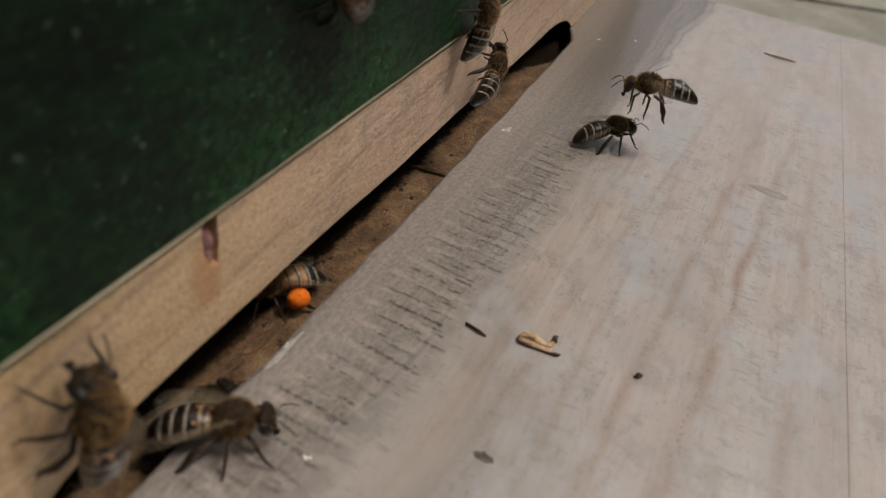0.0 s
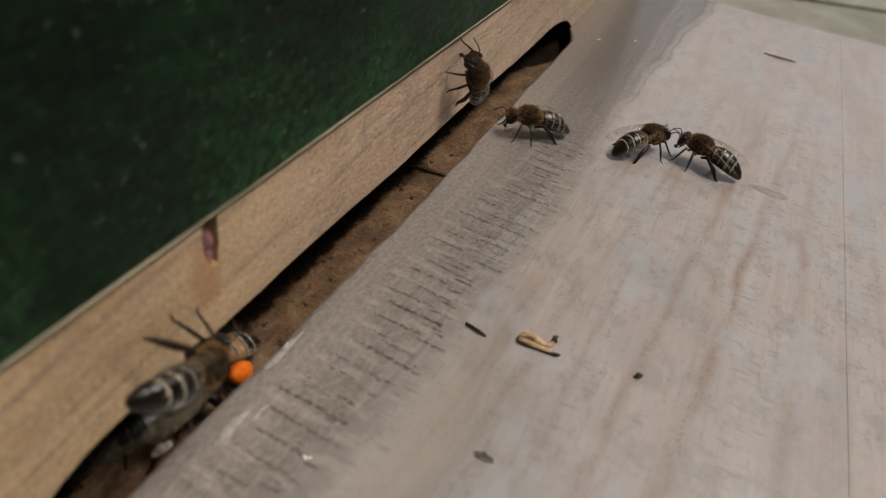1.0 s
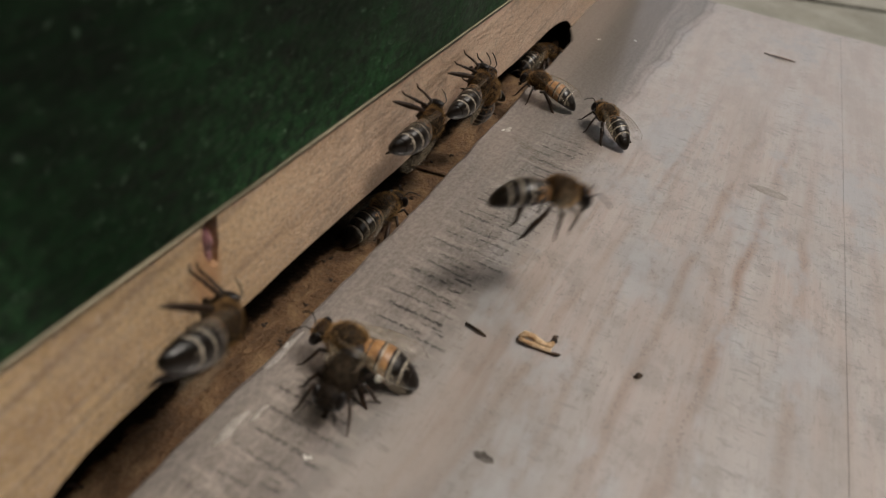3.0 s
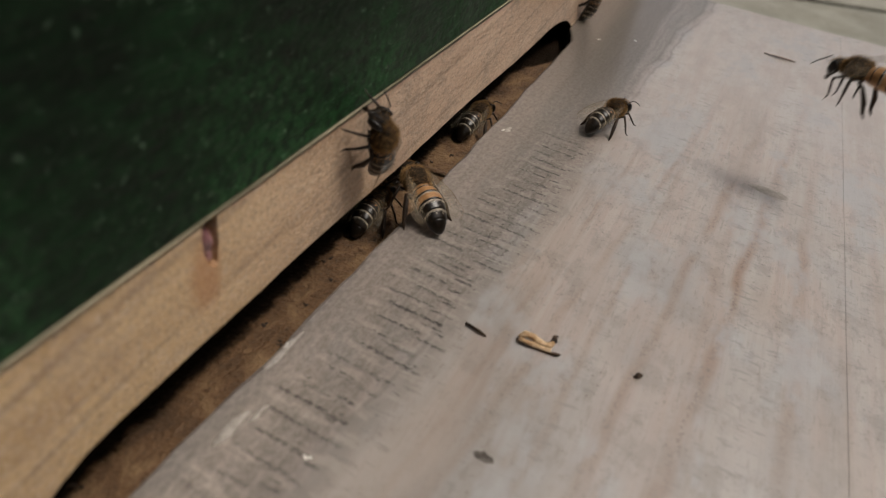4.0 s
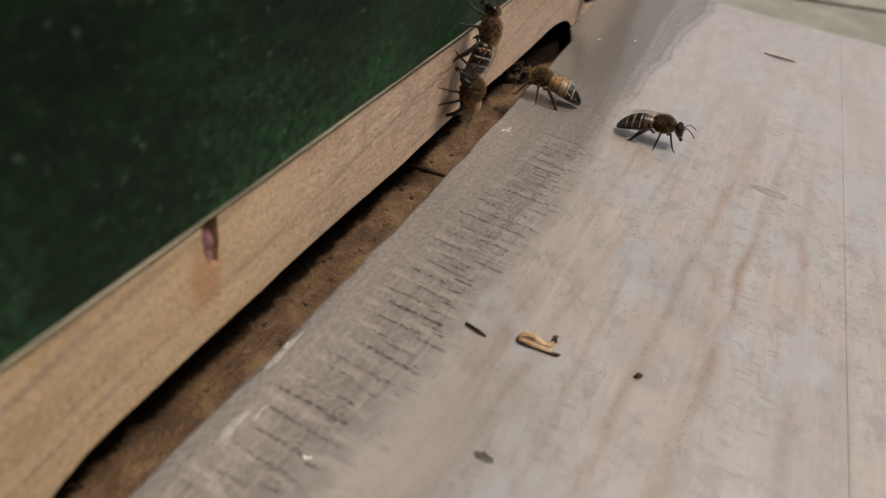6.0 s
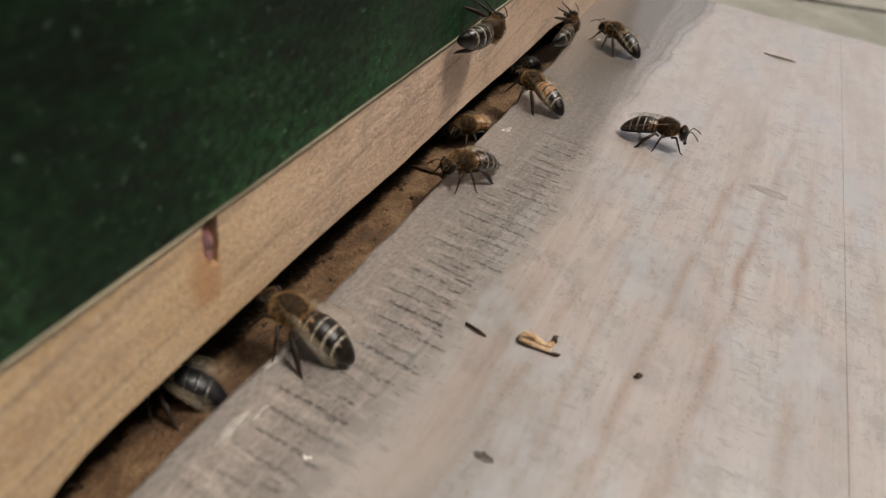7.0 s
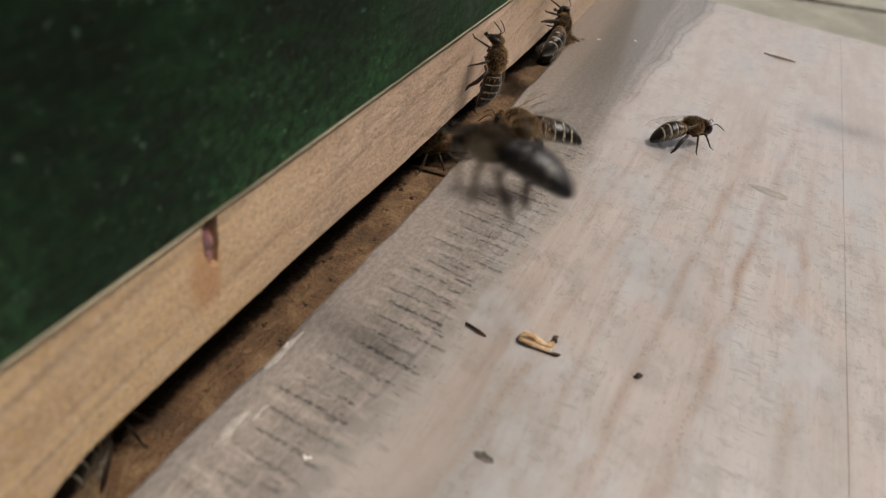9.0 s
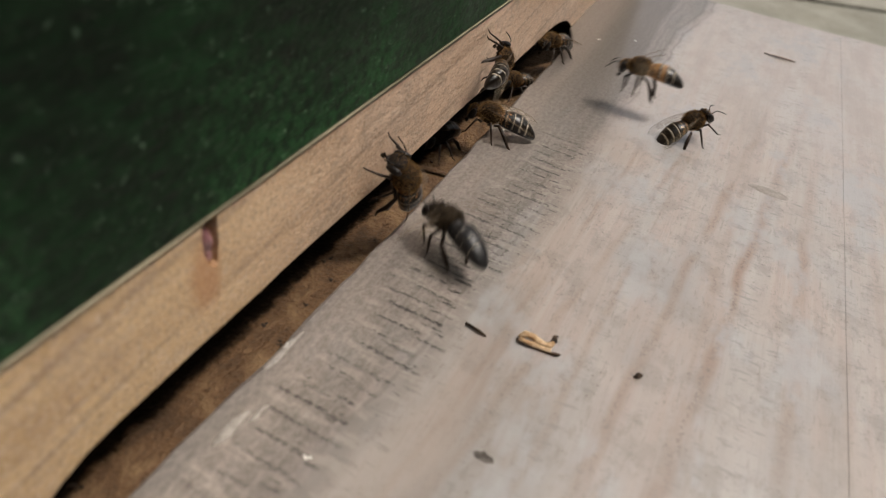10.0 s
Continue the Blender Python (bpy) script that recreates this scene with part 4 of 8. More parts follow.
def build_bee(kind, label, pollen=None):
    """A worker bee on its feet, head towards +y, 12.5 mm long."""
    rng = random.Random(hash_of(kind))
    dark = M_GREYCHITIN if kind == "grey" else M_CHITIN
    fur_mat = M_DARKFUR if kind == "grey" else M_FUR
    bee = tagged(new("honey_bee"), label, "bee", "bees at the hive entrance")
    bm = bmesh.new()
    ball(bm, Vector((0, 1.6, 3.35)) * MM, [v * MM for v in (1.62, 1.95, 1.5)], 18, 12)
    ball(bm, Vector((0, 0.1, 3.2)) * MM, [v * MM for v in (0.9, 0.8, 0.85)], 10, 7)
    for v in bm.verts:
        v.co += v.normal * (0.14 * MM * noise.noise(v.co * 2500)) if v.normal.length else Vector()
    fur(bm, (0, 1.6, 3.35), (1.62, 1.95, 1.5), 2600, 0.5, rng, 1, -0.6, 0.6)
    part("thorax", bm, [M_DARKFUR, fur_mat], bee, "furry tan thorax" if kind != "grey" else "furry brown thorax")
    bm = bmesh.new()
    ball(bm, Vector((0, 4.3, 2.95)) * MM, [v * MM for v in (1.3, 0.72, 1.15)], 14, 10, 0, pose(0, 0, 0, 18, 0, 0))
    fur(bm, (0, 4.25, 3.0), (1.27, 0.76, 1.13), 800, 0.3, rng, 1, -0.4)
    head = part("head", bm, [M_HEAD, fur_mat], bee)
    for s in (-1, 1):
        bm = bmesh.new()
        ball(bm, Vector((1.08 * s, 4.34, 3.02)) * MM, [v * MM for v in (0.45, 0.55, 1.0)], 10, 8, 0, pose(0, 0, 0, 16, 8 * s, 0))
        part("eye", bm, M_EYE, head, "dark compound eye")
        bm = bmesh.new()
        tube(bm, [Vector(p) * MM for p in ((0.35 * s, 4.95, 3.2), (0.75 * s, 5.4, 3.75), (0.95 * s, 5.65, 3.85), (1.35 * s, 6.35, 3.4), (1.6 * s, 6.95, 2.8))],
             [v * MM for v in (0.065, 0.07, 0.08, 0.08, 0.065)], 6)
        part("antenna", bm, M_CHITIN, head)
    bm = bmesh.new()
    tube(bm, [Vector(p) * MM for p in ((0, 4.7, 1.95), (0, 4.95, 1.4), (0, 4.9, 1.05))], [v * MM for v in (0.5, 0.38, 0.16)], 7)
    part("mandibles", bm, M_LEG, head)
    bm = abdomen_bm(kind)
    fur(bm, (0, -2.2, 3.0), (1.54, 2.2, 1.38), 160 if kind != "grey" else 120, 0.34, rng, 2, 0.0)
    part("abdomen", bm, [dark, M_AMBER, M_BANDHAIR], bee,
         {"amber": "amber and black banded abdomen", "grey": "glossy black abdomen with grey bands"}.get(kind, "dark abdomen with pale hair bands"))
    for s in (-1, 1):
        for nm, hinge, ln, wd in WINGS:
            bm = wing_bm(ln, wd)
            if s < 0:
                bmesh.ops.scale(bm, vec=(-1, 1, 1), verts=bm.verts[:])
            w = part(nm, bm, [M_WING, M_VEIN], bee, "translucent brown-veined wing")
            w["side"] = s
            rx, ry, rz = FOLD[nm]
            w.matrix_basis = pose(hinge[0] * s * MM, hinge[1] * MM, hinge[2] * MM, rx, -ry * s, rz * s)
        for nm, hip, pts, rad in LEGS:
            bm = bmesh.new()
            tube(bm, [Vector((p[0] * s, p[1], p[2])) * MM for p in pts], [r * MM for r in rad], 7)
            for a, b in zip(pts[1:3], pts[2:4]):
                for _ in range(14):
                    q = Vector(a).lerp(Vector(b), rng.random())
                    d = Vector((rng.gauss(0, 1), rng.gauss(-0.4, 1), rng.gauss(0, 1))).normalized()
                    sd = d.orthogonal().normalized() * 0.03
                    q.x *= s
                    bm.faces.new([bm.verts.new(v * MM) for v in (q - sd, q + sd, q + d * 0.45)])
            leg = part(nm, bm, M_LEG, bee)
            leg["side"] = s
            leg.matrix_basis = pose(hip[0] * s * MM, hip[1] * MM, hip[2] * MM)
            if pollen and nm == "hindleg":
                bm = bmesh.new()
                big = 1.3 if pollen is M_POLLEN else 0.55
                for c, r in (((1.62 * s, -1.75, 0.05), (0.85, 1.1, 0.95)), ((1.75 * s, -1.2, 0.35), (0.6, 0.7, 0.7)), ((1.6 * s, -2.35, -0.3), (0.6, 0.7, 0.6))):
                    ball(bm, Vector(c) * MM, [v * MM * big for v in r], 12, 8)
                for v in bm.verts:
                    v.co += Vector((1, 1, 1)) * (0.12 * MM * noise.noise(v.co * 3000))
                part("pollen_load", bm, pollen, leg, "packed orange pollen" if pollen is M_POLLEN else "small pale pollen lump")
    return bee


def hash_of(kind):
    return sum(ord(c) for c in kind)


PLAIN = {"dark": "dark pale-banded honey bee", "amber": "amber-banded honey bee", "grey": "glossy blackish honey bee"}


BEES = []


def add_bee(kind, doing, size=1.0, pollen=None):
    """A new bee of that colouring; alike ones share their meshes."""
    key = (kind, pollen and pollen.name)
    if key not in FIRST:
        FIRST[key] = build_bee(kind, PLAIN[kind], pollen)
        bee = FIRST[key]
    else:
        bee = copy_thing(FIRST[key], Matrix())
    bee.scale = (size, size, size)
    BEES.append(tagged(bee, PLAIN[kind] + " " + doing))


FIRST = {}
add_bee('dark', 'crawling over the landing board', 0.96)
add_bee('dark', 'crawling over the landing board', 1.00)
add_bee('dark', 'crawling over the landing board', 1.00)
add_bee('dark', 'walking in the entrance slot', 1.00)
add_bee('dark', 'climbing the hive front', 0.90)
add_bee('dark', 'climbing the hive front', 0.90)
add_bee('dark', 'climbing the hive front', 0.93)
add_bee('amber', 'carrying orange pollen in the entrance slot', 0.95, M_POLLEN)
add_bee('dark', 'climbing the hive front', 0.95)
add_bee('dark', 'crawling over the landing board', 0.95)
add_bee('grey', 'crawling over the landing board', 0.98, M_PALEPOLLEN)
add_bee('dark', 'flying up to the hive entrance', 0.98)
add_bee('amber', 'flying up to the hive entrance', 1.00)
add_bee('amber', 'crawling over the landing board', 1.00)
add_bee('amber', 'flying up to the hive entrance', 1.00)
add_bee('dark', 'climbing the hive front', 1.00)
add_bee('dark', 'climbing the hive front', 1.00)
add_bee('dark', 'walking in the entrance slot', 1.00)
add_bee('dark', 'walking in the entrance slot', 1.00)
add_bee('dark', 'crawling over the landing board', 1.00)
add_bee('dark', 'walking in the entrance slot', 1.00)
add_bee('amber', 'crawling over the landing board', 1.06)
add_bee('dark', 'climbing the hive front', 0.90)
add_bee('dark', 'walking in the entrance slot', 0.90)
add_bee('amber', 'crawling over the landing board', 1.04)
add_bee('dark', 'climbing the hive front', 0.95)
add_bee('amber', 'climbing the hive front', 1.00)
add_bee('dark', 'climbing the hive front', 1.00)
add_bee('dark', 'flying up to the hive entrance', 1.00)
add_bee('dark', 'flying up to the hive entrance', 1.00)
add_bee('dark', 'walking in the entrance slot', 0.93)
add_bee('amber', 'walking in the entrance slot', 1.00)
add_bee('grey', 'walking in the entrance slot', 1.00)
add_bee('dark', 'flying up to the hive entrance', 1.00)
add_bee('grey', 'walking in the entrance slot', 0.92)
add_bee('dark', 'climbing the hive front', 0.95)
add_bee('dark', 'crawling over the landing board', 1.06)
add_bee('dark', 'walking in the entrance slot', 1.00)
add_bee('dark', 'flying up to the hive entrance', 1.00)
add_bee('amber', 'crawling over the landing board', 1.00)
add_bee('dark', 'crawling over the landing board', 1.00)
add_bee('dark', 'climbing the hive front', 0.93)
add_bee('dark', 'crawling over the landing board', 1.00)
add_bee('grey', 'flying up to the hive entrance', 1.00)
add_bee('amber', 'flying up to the hive entrance', 1.00)
add_bee('dark', 'climbing the hive front', 0.90)
# the next three take the blackish colouring to stand for the slot's shade
add_bee('grey', 'walking in the entrance slot', 0.90)
add_bee('grey', 'walking in the entrance slot', 0.90)
add_bee('grey', 'walking in the entrance slot', 1.00)
add_bee('dark', 'crowding into the far end of the slot', 0.95)


def limbs(bee, flights, seen):
    """Fold or beat the wings and swing the legs of a bee: flights are the spans it is in the air."""
    path = bee.animation_data.action.layers[0].strips[0].channelbag(bee.animation_data.action_slot).fcurves
    loc = [c for c in path if c.data_path == "location"]
    air = lambda t: any(a <= t <= b for a, b in flights)
    step = 1.0 / 15
    first, last = math.floor(seen[0] / step), math.ceil(seen[1] / step)
    times = sorted({0.0, 10.0, *(k * step for k in range(first, last + 1) if 0 <= k * step <= 10)})
    gone = 0.0
    gait = []
    old = None
    for t in times:
        here = Vector([c.evaluate(frame(t)) for c in loc])
        gone += min(0.004, (here - old).length) if old and not air(t) else 0.0
        old = here
        gait.append(gone)
    beats = sorted({0.0, 10.0} | {k / FPS for k in range(math.floor(seen[0] * FPS), math.ceil(seen[1] * FPS) + 1) if 0 <= k <= 10 * FPS and (air(k / FPS) or air((k - 1) / FPS) or air((k + 1) / FPS))})
    for ob in bee.children:
        kind = ob.name.split(".")[0]
        if kind in FOLD:
            s = ob["side"]
            hinge = ob.location.copy()
            rx, ry, rz = FOLD[kind]
            rows = []
            for k, t in enumerate(beats):
                if air(t):
                    up = 46 if round(t * FPS) % 2 else -38
                    rows.append((t, pose(*hinge, 0, -up * s, (66 if kind == "forewing" else 58) * s)))
                else:
                    rows.append((t, pose(*hinge, rx, -ry * s, rz * s)))
            walk(ob, rows)
        elif kind.endswith("leg"):
            s = ob["side"]
            hip = ob.location.copy()
            lag = {"foreleg": 0.0, "midleg": math.pi, "hindleg": 0.0}[kind] + (0 if s > 0 else math.pi)
            rows = []
            for t, g in zip(times, gait):
                if air(t):
                    rows.append((t, pose(*hip, {"foreleg": -25, "midleg": 20, "hindleg": 30}[kind], 28 * s, 0)))
                else:
                    w = math.sin(g / 0.0045 * 2 * math.pi + lag)
                    lift = max(0.0, math.cos(g / 0.0045 * 2 * math.pi + lag)) * 5 if g > 0 else 0
                    rows.append((t, pose(*hip, 0, -lift * s, 12 * w * s)))
            walk(ob, rows)



def motions():
    walk(BEES[0], [
        (.00, pose(0.0152, 0.0646, -0.0000, 5, 0, -46)), (.10, pose(0.0161, 0.0653, -0.0000, 5, 0, -50)), (.20, pose(0.0151, 0.0633, -0.0000, 5, 0, -45)),
        (.30, pose(0.0149, 0.0639, -0.0000, 5, 0, -46)), (.40, pose(0.0144, 0.0640, -0.0000, 5, 0, -22)), (.50, pose(0.0151, 0.0639, -0.0000, 5, 0, -17)),
        (.60, pose(0.0170, 0.0634, -0.0000, 5, 0, -21)), (.70, pose(0.0179, 0.0648, -0.0000, 5, 0, -33)), (.80, pose(0.0195, 0.0641, -0.0000, 5, 0, -38)),
        (1.00, pose(0.0208, 0.0656, -0.0000, 5, 0, -35)), (1.20, pose(0.0209, 0.0664, -0.0000, 5, 0, -30)), (1.50, pose(0.0208, 0.0664, -0.0000, 5, 0, -29)),
        (1.70, pose(0.0215, 0.0658, -0.0000, 5, 0, -42)), (1.90, pose(0.0216, 0.0668, -0.0000, 5, 0, -42)), (2.00, pose(0.0221, 0.0680, -0.0000, 5, 0, -53)),
        (2.02, pose(0.0213, 0.0654, -0.0000, 5, 0, -111)), (2.05, pose(0.0206, 0.0631, -0.0000, 5, 0, -162)), (2.07, pose(0.0204, 0.0643, -0.0000, 5, 0, 147)),
        (2.08, pose(0.0202, 0.0656, -0.0000, 5, 0, 109)), (2.10, pose(0.0199, 0.0672, -0.0000, 5, 0, 48)), (2.20, pose(0.0189, 0.0644, -0.0000, 5, 0, 56)),
        (2.40, pose(0.0186, 0.0644, -0.0000, 5, 0, 52)), (2.50, pose(0.0173, 0.0651, -0.0000, 5, 0, 48)), (2.70, pose(0.0148, 0.0667, -0.0000, 5, 0, 55)),
        (3.00, pose(0.0146, 0.0681, -0.0000, 5, 0, 45)), (3.12, pose(0.0155, 0.0677, -0.0000, 5, 0, -6)), (3.25, pose(0.0165, 0.0669, -0.0000, 5, 0, -66)),
        (3.50, pose(0.0150, 0.0693, -0.0000, 5, 0, -12)), (3.80, pose(0.0144, 0.0703, -0.0000, 5, 0, -10)), (4.00, pose(.0139, .0706, -.0000, 5, 0, -20)),
        (4.50, pose(0.0142, 0.0695, -0.0000, 5, 0, -10)), (4.70, pose(0.0157, 0.0700, -0.0000, 5, 0, -8)), (4.90, pose(0.0151, 0.0702, -0.0000, 5, 0, -12)),
        (5.00, pose(0.0162, 0.0696, -0.0000, 5, 0, -29)), (5.20, pose(0.0163, 0.0710, -0.0000, 5, 0, -53)), (5.50, pose(0.0180, 0.0737, -0.0000, 5, 0, -61)),
        (5.70, pose(0.0197, 0.0726, -0.0000, 5, 0, -80)), (6.80, pose(0.0222, 0.0710, -0.0000, 5, 0, -93)), (7.20, pose(0.0219, 0.0709, -0.0000, 5, 0, -85)),
        (7.50, pose(0.0223, 0.0714, -0.0000, 5, 0, -89)), (7.80, pose(0.0240, 0.0725, -0.0000, 5, 0, -90)), (8.00, pose(0.0248, 0.0742, -0.0000, 5, 0, -62)),
        (8.20, pose(0.0251, 0.0737, .0000, 5, 0, -39)), (8.35, pose(0.0250, 0.0731, .0000, 5, 0, -33)), (8.50, pose(0.0254, 0.0727, .0000, 5, 0, -34)),
        (8.70, pose(0.0258, 0.0734, .0000, 5, 0, -39)), (9.00, pose(0.0258, 0.0737, .0000, 5, 0, -48)), (9.30, pose(0.0254, 0.0742, .0000, 7, 0, -47)),
        (9.50, pose(0.0259, 0.0734, .0000, 5, 0, -63)), (9.70, pose(0.0262, 0.0733, .0000, 5, 0, -64)), (9.80, pose(0.0263, 0.0735, .0000, 6, 0, -60)),
        (9.90, pose(0.0263, 0.0748, .0000, 15, 0, -52)), (10.00, pose(0.0265, 0.0762, .0000, 25, 0, -43)),])
    limbs(BEES[0], [], (0.00, 10.00))
    walk(BEES[1], [
        (.00, pose(0.0206, 0.0654, 0.0083, -6, 0, 104)), (.10, pose(0.0216, 0.0716, 0.0024, -6, 0, 90)), (.20, pose(0.0127, 0.0706, -0.0000, 5, 0, 149)),
        (.40, pose(0.0095, 0.0674, -0.0000, 5, 0, 132)), (.60, pose(0.0099, 0.0641, -0.0000, 5, 0, 129)), (.80, pose(0.0087, 0.0626, -0.0000, 5, 0, 126)),
        (1.00, pose(0.0047, 0.0594, -0.0000, 5, 0, 127)), (1.10, pose(0.0009, 0.0588, -0.0000, 5, 0, 123)), (1.20, pose(-0.0011, 0.0584, -0.0000, 5, 0, 144)),
        (1.30, pose(-0.0052, 0.0639, -0.0040, 5, 0, 161)), (1.50, pose(-0.0061, 0.0559, -0.0040, 5, 0, 174)), (1.80, pose(-0.0087, 0.0525, -0.0040, 5, 0, 151)),
        (2.15, pose(-.0200, .0522, -.0040, 0, 0, 84)), (2.70, pose(-.0620, -.0200, -.0040, 0, 0, 90)), (10.00, pose(-.0620, -.0200, -.0040, 0, 0, 90)),])
    limbs(BEES[1], [(0, 0.14)], (0.00, 2.10))
    walk(BEES[2], [
        (.00, pose(.1293, .1048, .0990, 0, 0, 82)), (.12, pose(.1293, .1048, .0990, 0, 0, 82)), (.30, pose(0.0578, 0.0777, 0.0119, -6, 0, 99)),
        (.40, pose(0.0523, 0.0788, 0.0090, -6, 0, 84)), (.50, pose(0.0384, 0.0673, 0.0068, -6, 0, 96)), (.60, pose(0.0360, 0.0606, 0.0035, -6, 0, 97)),
        (.70, pose(0.0339, 0.0663, -0.0000, 5, 0, 99)), (.80, pose(0.0313, 0.0665, -0.0000, 5, 0, 96)), (1.00, pose(0.0303, 0.0680, -0.0000, 5, 0, 80)),
        (1.20, pose(0.0288, 0.0716, -0.0000, 5, 0, 82)), (1.40, pose(0.0255, 0.0722, -0.0000, 5, 0, 65)), (1.50, pose(0.0232, 0.0732, -0.0000, 5, 0, 75)),
        (1.60, pose(0.0200, 0.0743, -0.0000, 5, 0, 106)), (1.70, pose(0.0169, 0.0736, -0.0000, 5, 0, 109)), (1.80, pose(0.0136, 0.0742, -0.0000, 5, 0, 98)),
        (2.00, pose(0.0117, 0.0741, -0.0000, 5, 0, 73)), (2.10, pose(0.0080, 0.0671, -0.0000, 5, 0, 122)), (2.20, pose(0.0076, 0.0655, -0.0000, 5, 0, 104)),
        (2.30, pose(0.0038, 0.0643, -0.0000, 5, 0, 99)), (2.40, pose(0.0008, 0.0655, -0.0000, 5, 0, 102)), (2.50, pose(-0.0004, 0.0654, -0.0000, 5, 0, 94)),
        (2.60, pose(-0.0018, 0.0674, -0.0000, 5, 0, 111)), (2.70, pose(-0.0036, 0.0669, -0.0000, 5, 0, 116)), (2.90, pose(-0.0086, 0.0710, -0.0040, 5, 0, 148)),
        (3.25, pose(-.0200, .0706, -.0040, 0, 0, 84)), (3.80, pose(-.0790, -.0200, -.0040, 0, 0, 90)), (10.00, pose(-.0790, -.0200, -.0040, 0, 0, 90)),])
    limbs(BEES[2], [(0, 0.64)], (0.00, 3.20))
    walk(BEES[3], [
        (.00, pose(-.0180, .0562, -.0040, 0, 0, -84)), (.10, pose(-.0125, .0562, -.0040, 0, 0, -44)), (.20, pose(-0.0071, 0.0569, -0.0040, 5, 0, -8)),
        (.30, pose(-0.0056, 0.0653, -0.0040, 5, 0, -11)), (.40, pose(-0.0012, 0.0652, -0.0000, 5, 0, -15)), (.50, pose(0.0014, 0.0667, -0.0000, 5, 0, -81)),
        (.60, pose(0.0061, 0.0628, 0.0050, -2, 0, -51)), (.70, pose(0.0360, 0.0445, 0.0292, -6, 0, -72)), (.90, pose(.0975, .0616, .1170, 0, 0, -63)),
        (1.02, pose(.0975, .0616, .2185, 0, 0, -21)), (1.15, pose(.0975, .0616, .3200, 0, 0, 21)), (1.55, pose(-0.1198, -.0504, .2950, 0, 0, 77)),
        (1.70, pose(-0.1398, -.0504, .2650, 0, 0, 77)), (10.00, pose(-0.1398, -.0504, .2650, 0, 0, 77)),])
    limbs(BEES[3], [(0.56, 1.59)], (0.00, 1.00))
    walk(BEES[4], [
        (.00, pose(-.0029, .0094, .0324, 90, -49, 92)), (.30, pose(-.0029, .0091, .0331, 90, -48, 92)), (.40, pose(-.0028, .0084, .0342, 90, -47, 92)),
        (.60, pose(-.0028, .0064, .0394, 90, -48, 92)), (.67, pose(.0139, .0064, .0594, 30, -64, -173)), (.73, pose(.0305, .0064, .0794, 2, -33, -107)),
        (.80, pose(.0472, .0064, .0994, 15, 0, -67)), (.93, pose(.0686, .0064, .2097, 7, -3, -23)), (1.05, pose(.0900, .0064, .3200, 0, 0, 21)),
        (1.45, pose(-0.1496, -.0113, .2950, 0, 0, 77)), (1.60, pose(-0.1696, -.0113, .2650, 0, 0, 77)), (10.00, pose(-0.1696, -.0113, .2650, 0, 0, 77)),])
    limbs(BEES[4], [(0.63, 1.49)], (0.00, 0.90))
    walk(BEES[5], [
        (.00, pose(-.0039, .0439, .0206, 90, 13, 92)), (.10, pose(-.0038, .0398, .0248, 90, -3, 92)), (.20, pose(-.0038, .0382, .0280, 90, -16, 92)),
        (.40, pose(-.0036, .0325, .0363, 90, -23, 92)), (.47, pose(.0131, .0325, .0563, 78, 10, 45)), (.53, pose(.0297, .0325, .0763, 43, 22, -13)),
        (.60, pose(.0464, .0325, .0963, 15, 0, -67)), (.73, pose(.0682, .0325, .2082, 7, -3, -23)), (.85, pose(.0900, .0325, .3200, 0, 0, 21)),
        (1.25, pose(-0.1788, .0185, .2950, 0, 0, 77)), (1.40, pose(-0.1988, .0185, .2650, 0, 0, 77)), (10.00, pose(-0.1988, .0185, .2650, 0, 0, 77)),])
    limbs(BEES[5], [(0.43, 1.29)], (0.00, 0.70))
    walk(BEES[6], [
        (.00, pose(-.0034, .0498, .0116, 82, 56, 92)), (.20, pose(-.0034, .0478, .0126, 82, 63, 92)), (.30, pose(-.0038, .0472, .0132, 88, 21, 94)),
        (.40, pose(-.0041, .0466, .0139, 92, -21, 92)), (.50, pose(-.0044, .0467, .0141, 94, -14, 92)), (.60, pose(-.0037, .0455, .0142, 88, 27, 95)),
        (.70, pose(-.0031, .0442, .0143, 80, 68, 92)), (.80, pose(-.0034, .0451, .0133, 84, 17, 94)), (.90, pose(-.0038, .0459, .0122, 88, -35, 92)),
        (1.00, pose(-.0035, .0445, .0126, 85, -34, 92)), (1.10, pose(-.0036, .0416, .0150, 87, -30, 92)), (1.20, pose(-.0038, .0394, .0178, 90, -19, 92)),
        (1.30, pose(-.0037, .0371, .0208, 90, -14, 92)), (1.40, pose(-.0037, .0368, .0241, 90, -19, 92)), (1.50, pose(-.0037, .0348, .0265, 90, -22, 92)),
        (1.70, pose(-.0035, .0308, .0340, 90, -26, 92)), (1.77, pose(.0131, .0308, .0540, 79, 8, 45)), (1.83, pose(.0298, .0308, .0740, 45, 21, -13)),
        (1.90, pose(.0465, .0308, .0940, 15, 0, -67)), (2.02, pose(.0682, .0308, .2070, 7, -3, -23)), (2.15, pose(.0900, .0308, .3200, 0, 0, 21)),
        (2.55, pose(-0.2071, .0590, .2950, 0, 0, 77)), (2.70, pose(-0.2271, .0590, .2650, 0, 0, 77)), (10.00, pose(-0.2271, .0590, .2650, 0, 0, 77)),])
    limbs(BEES[6], [(1.73, 2.59)], (0.00, 2.00))
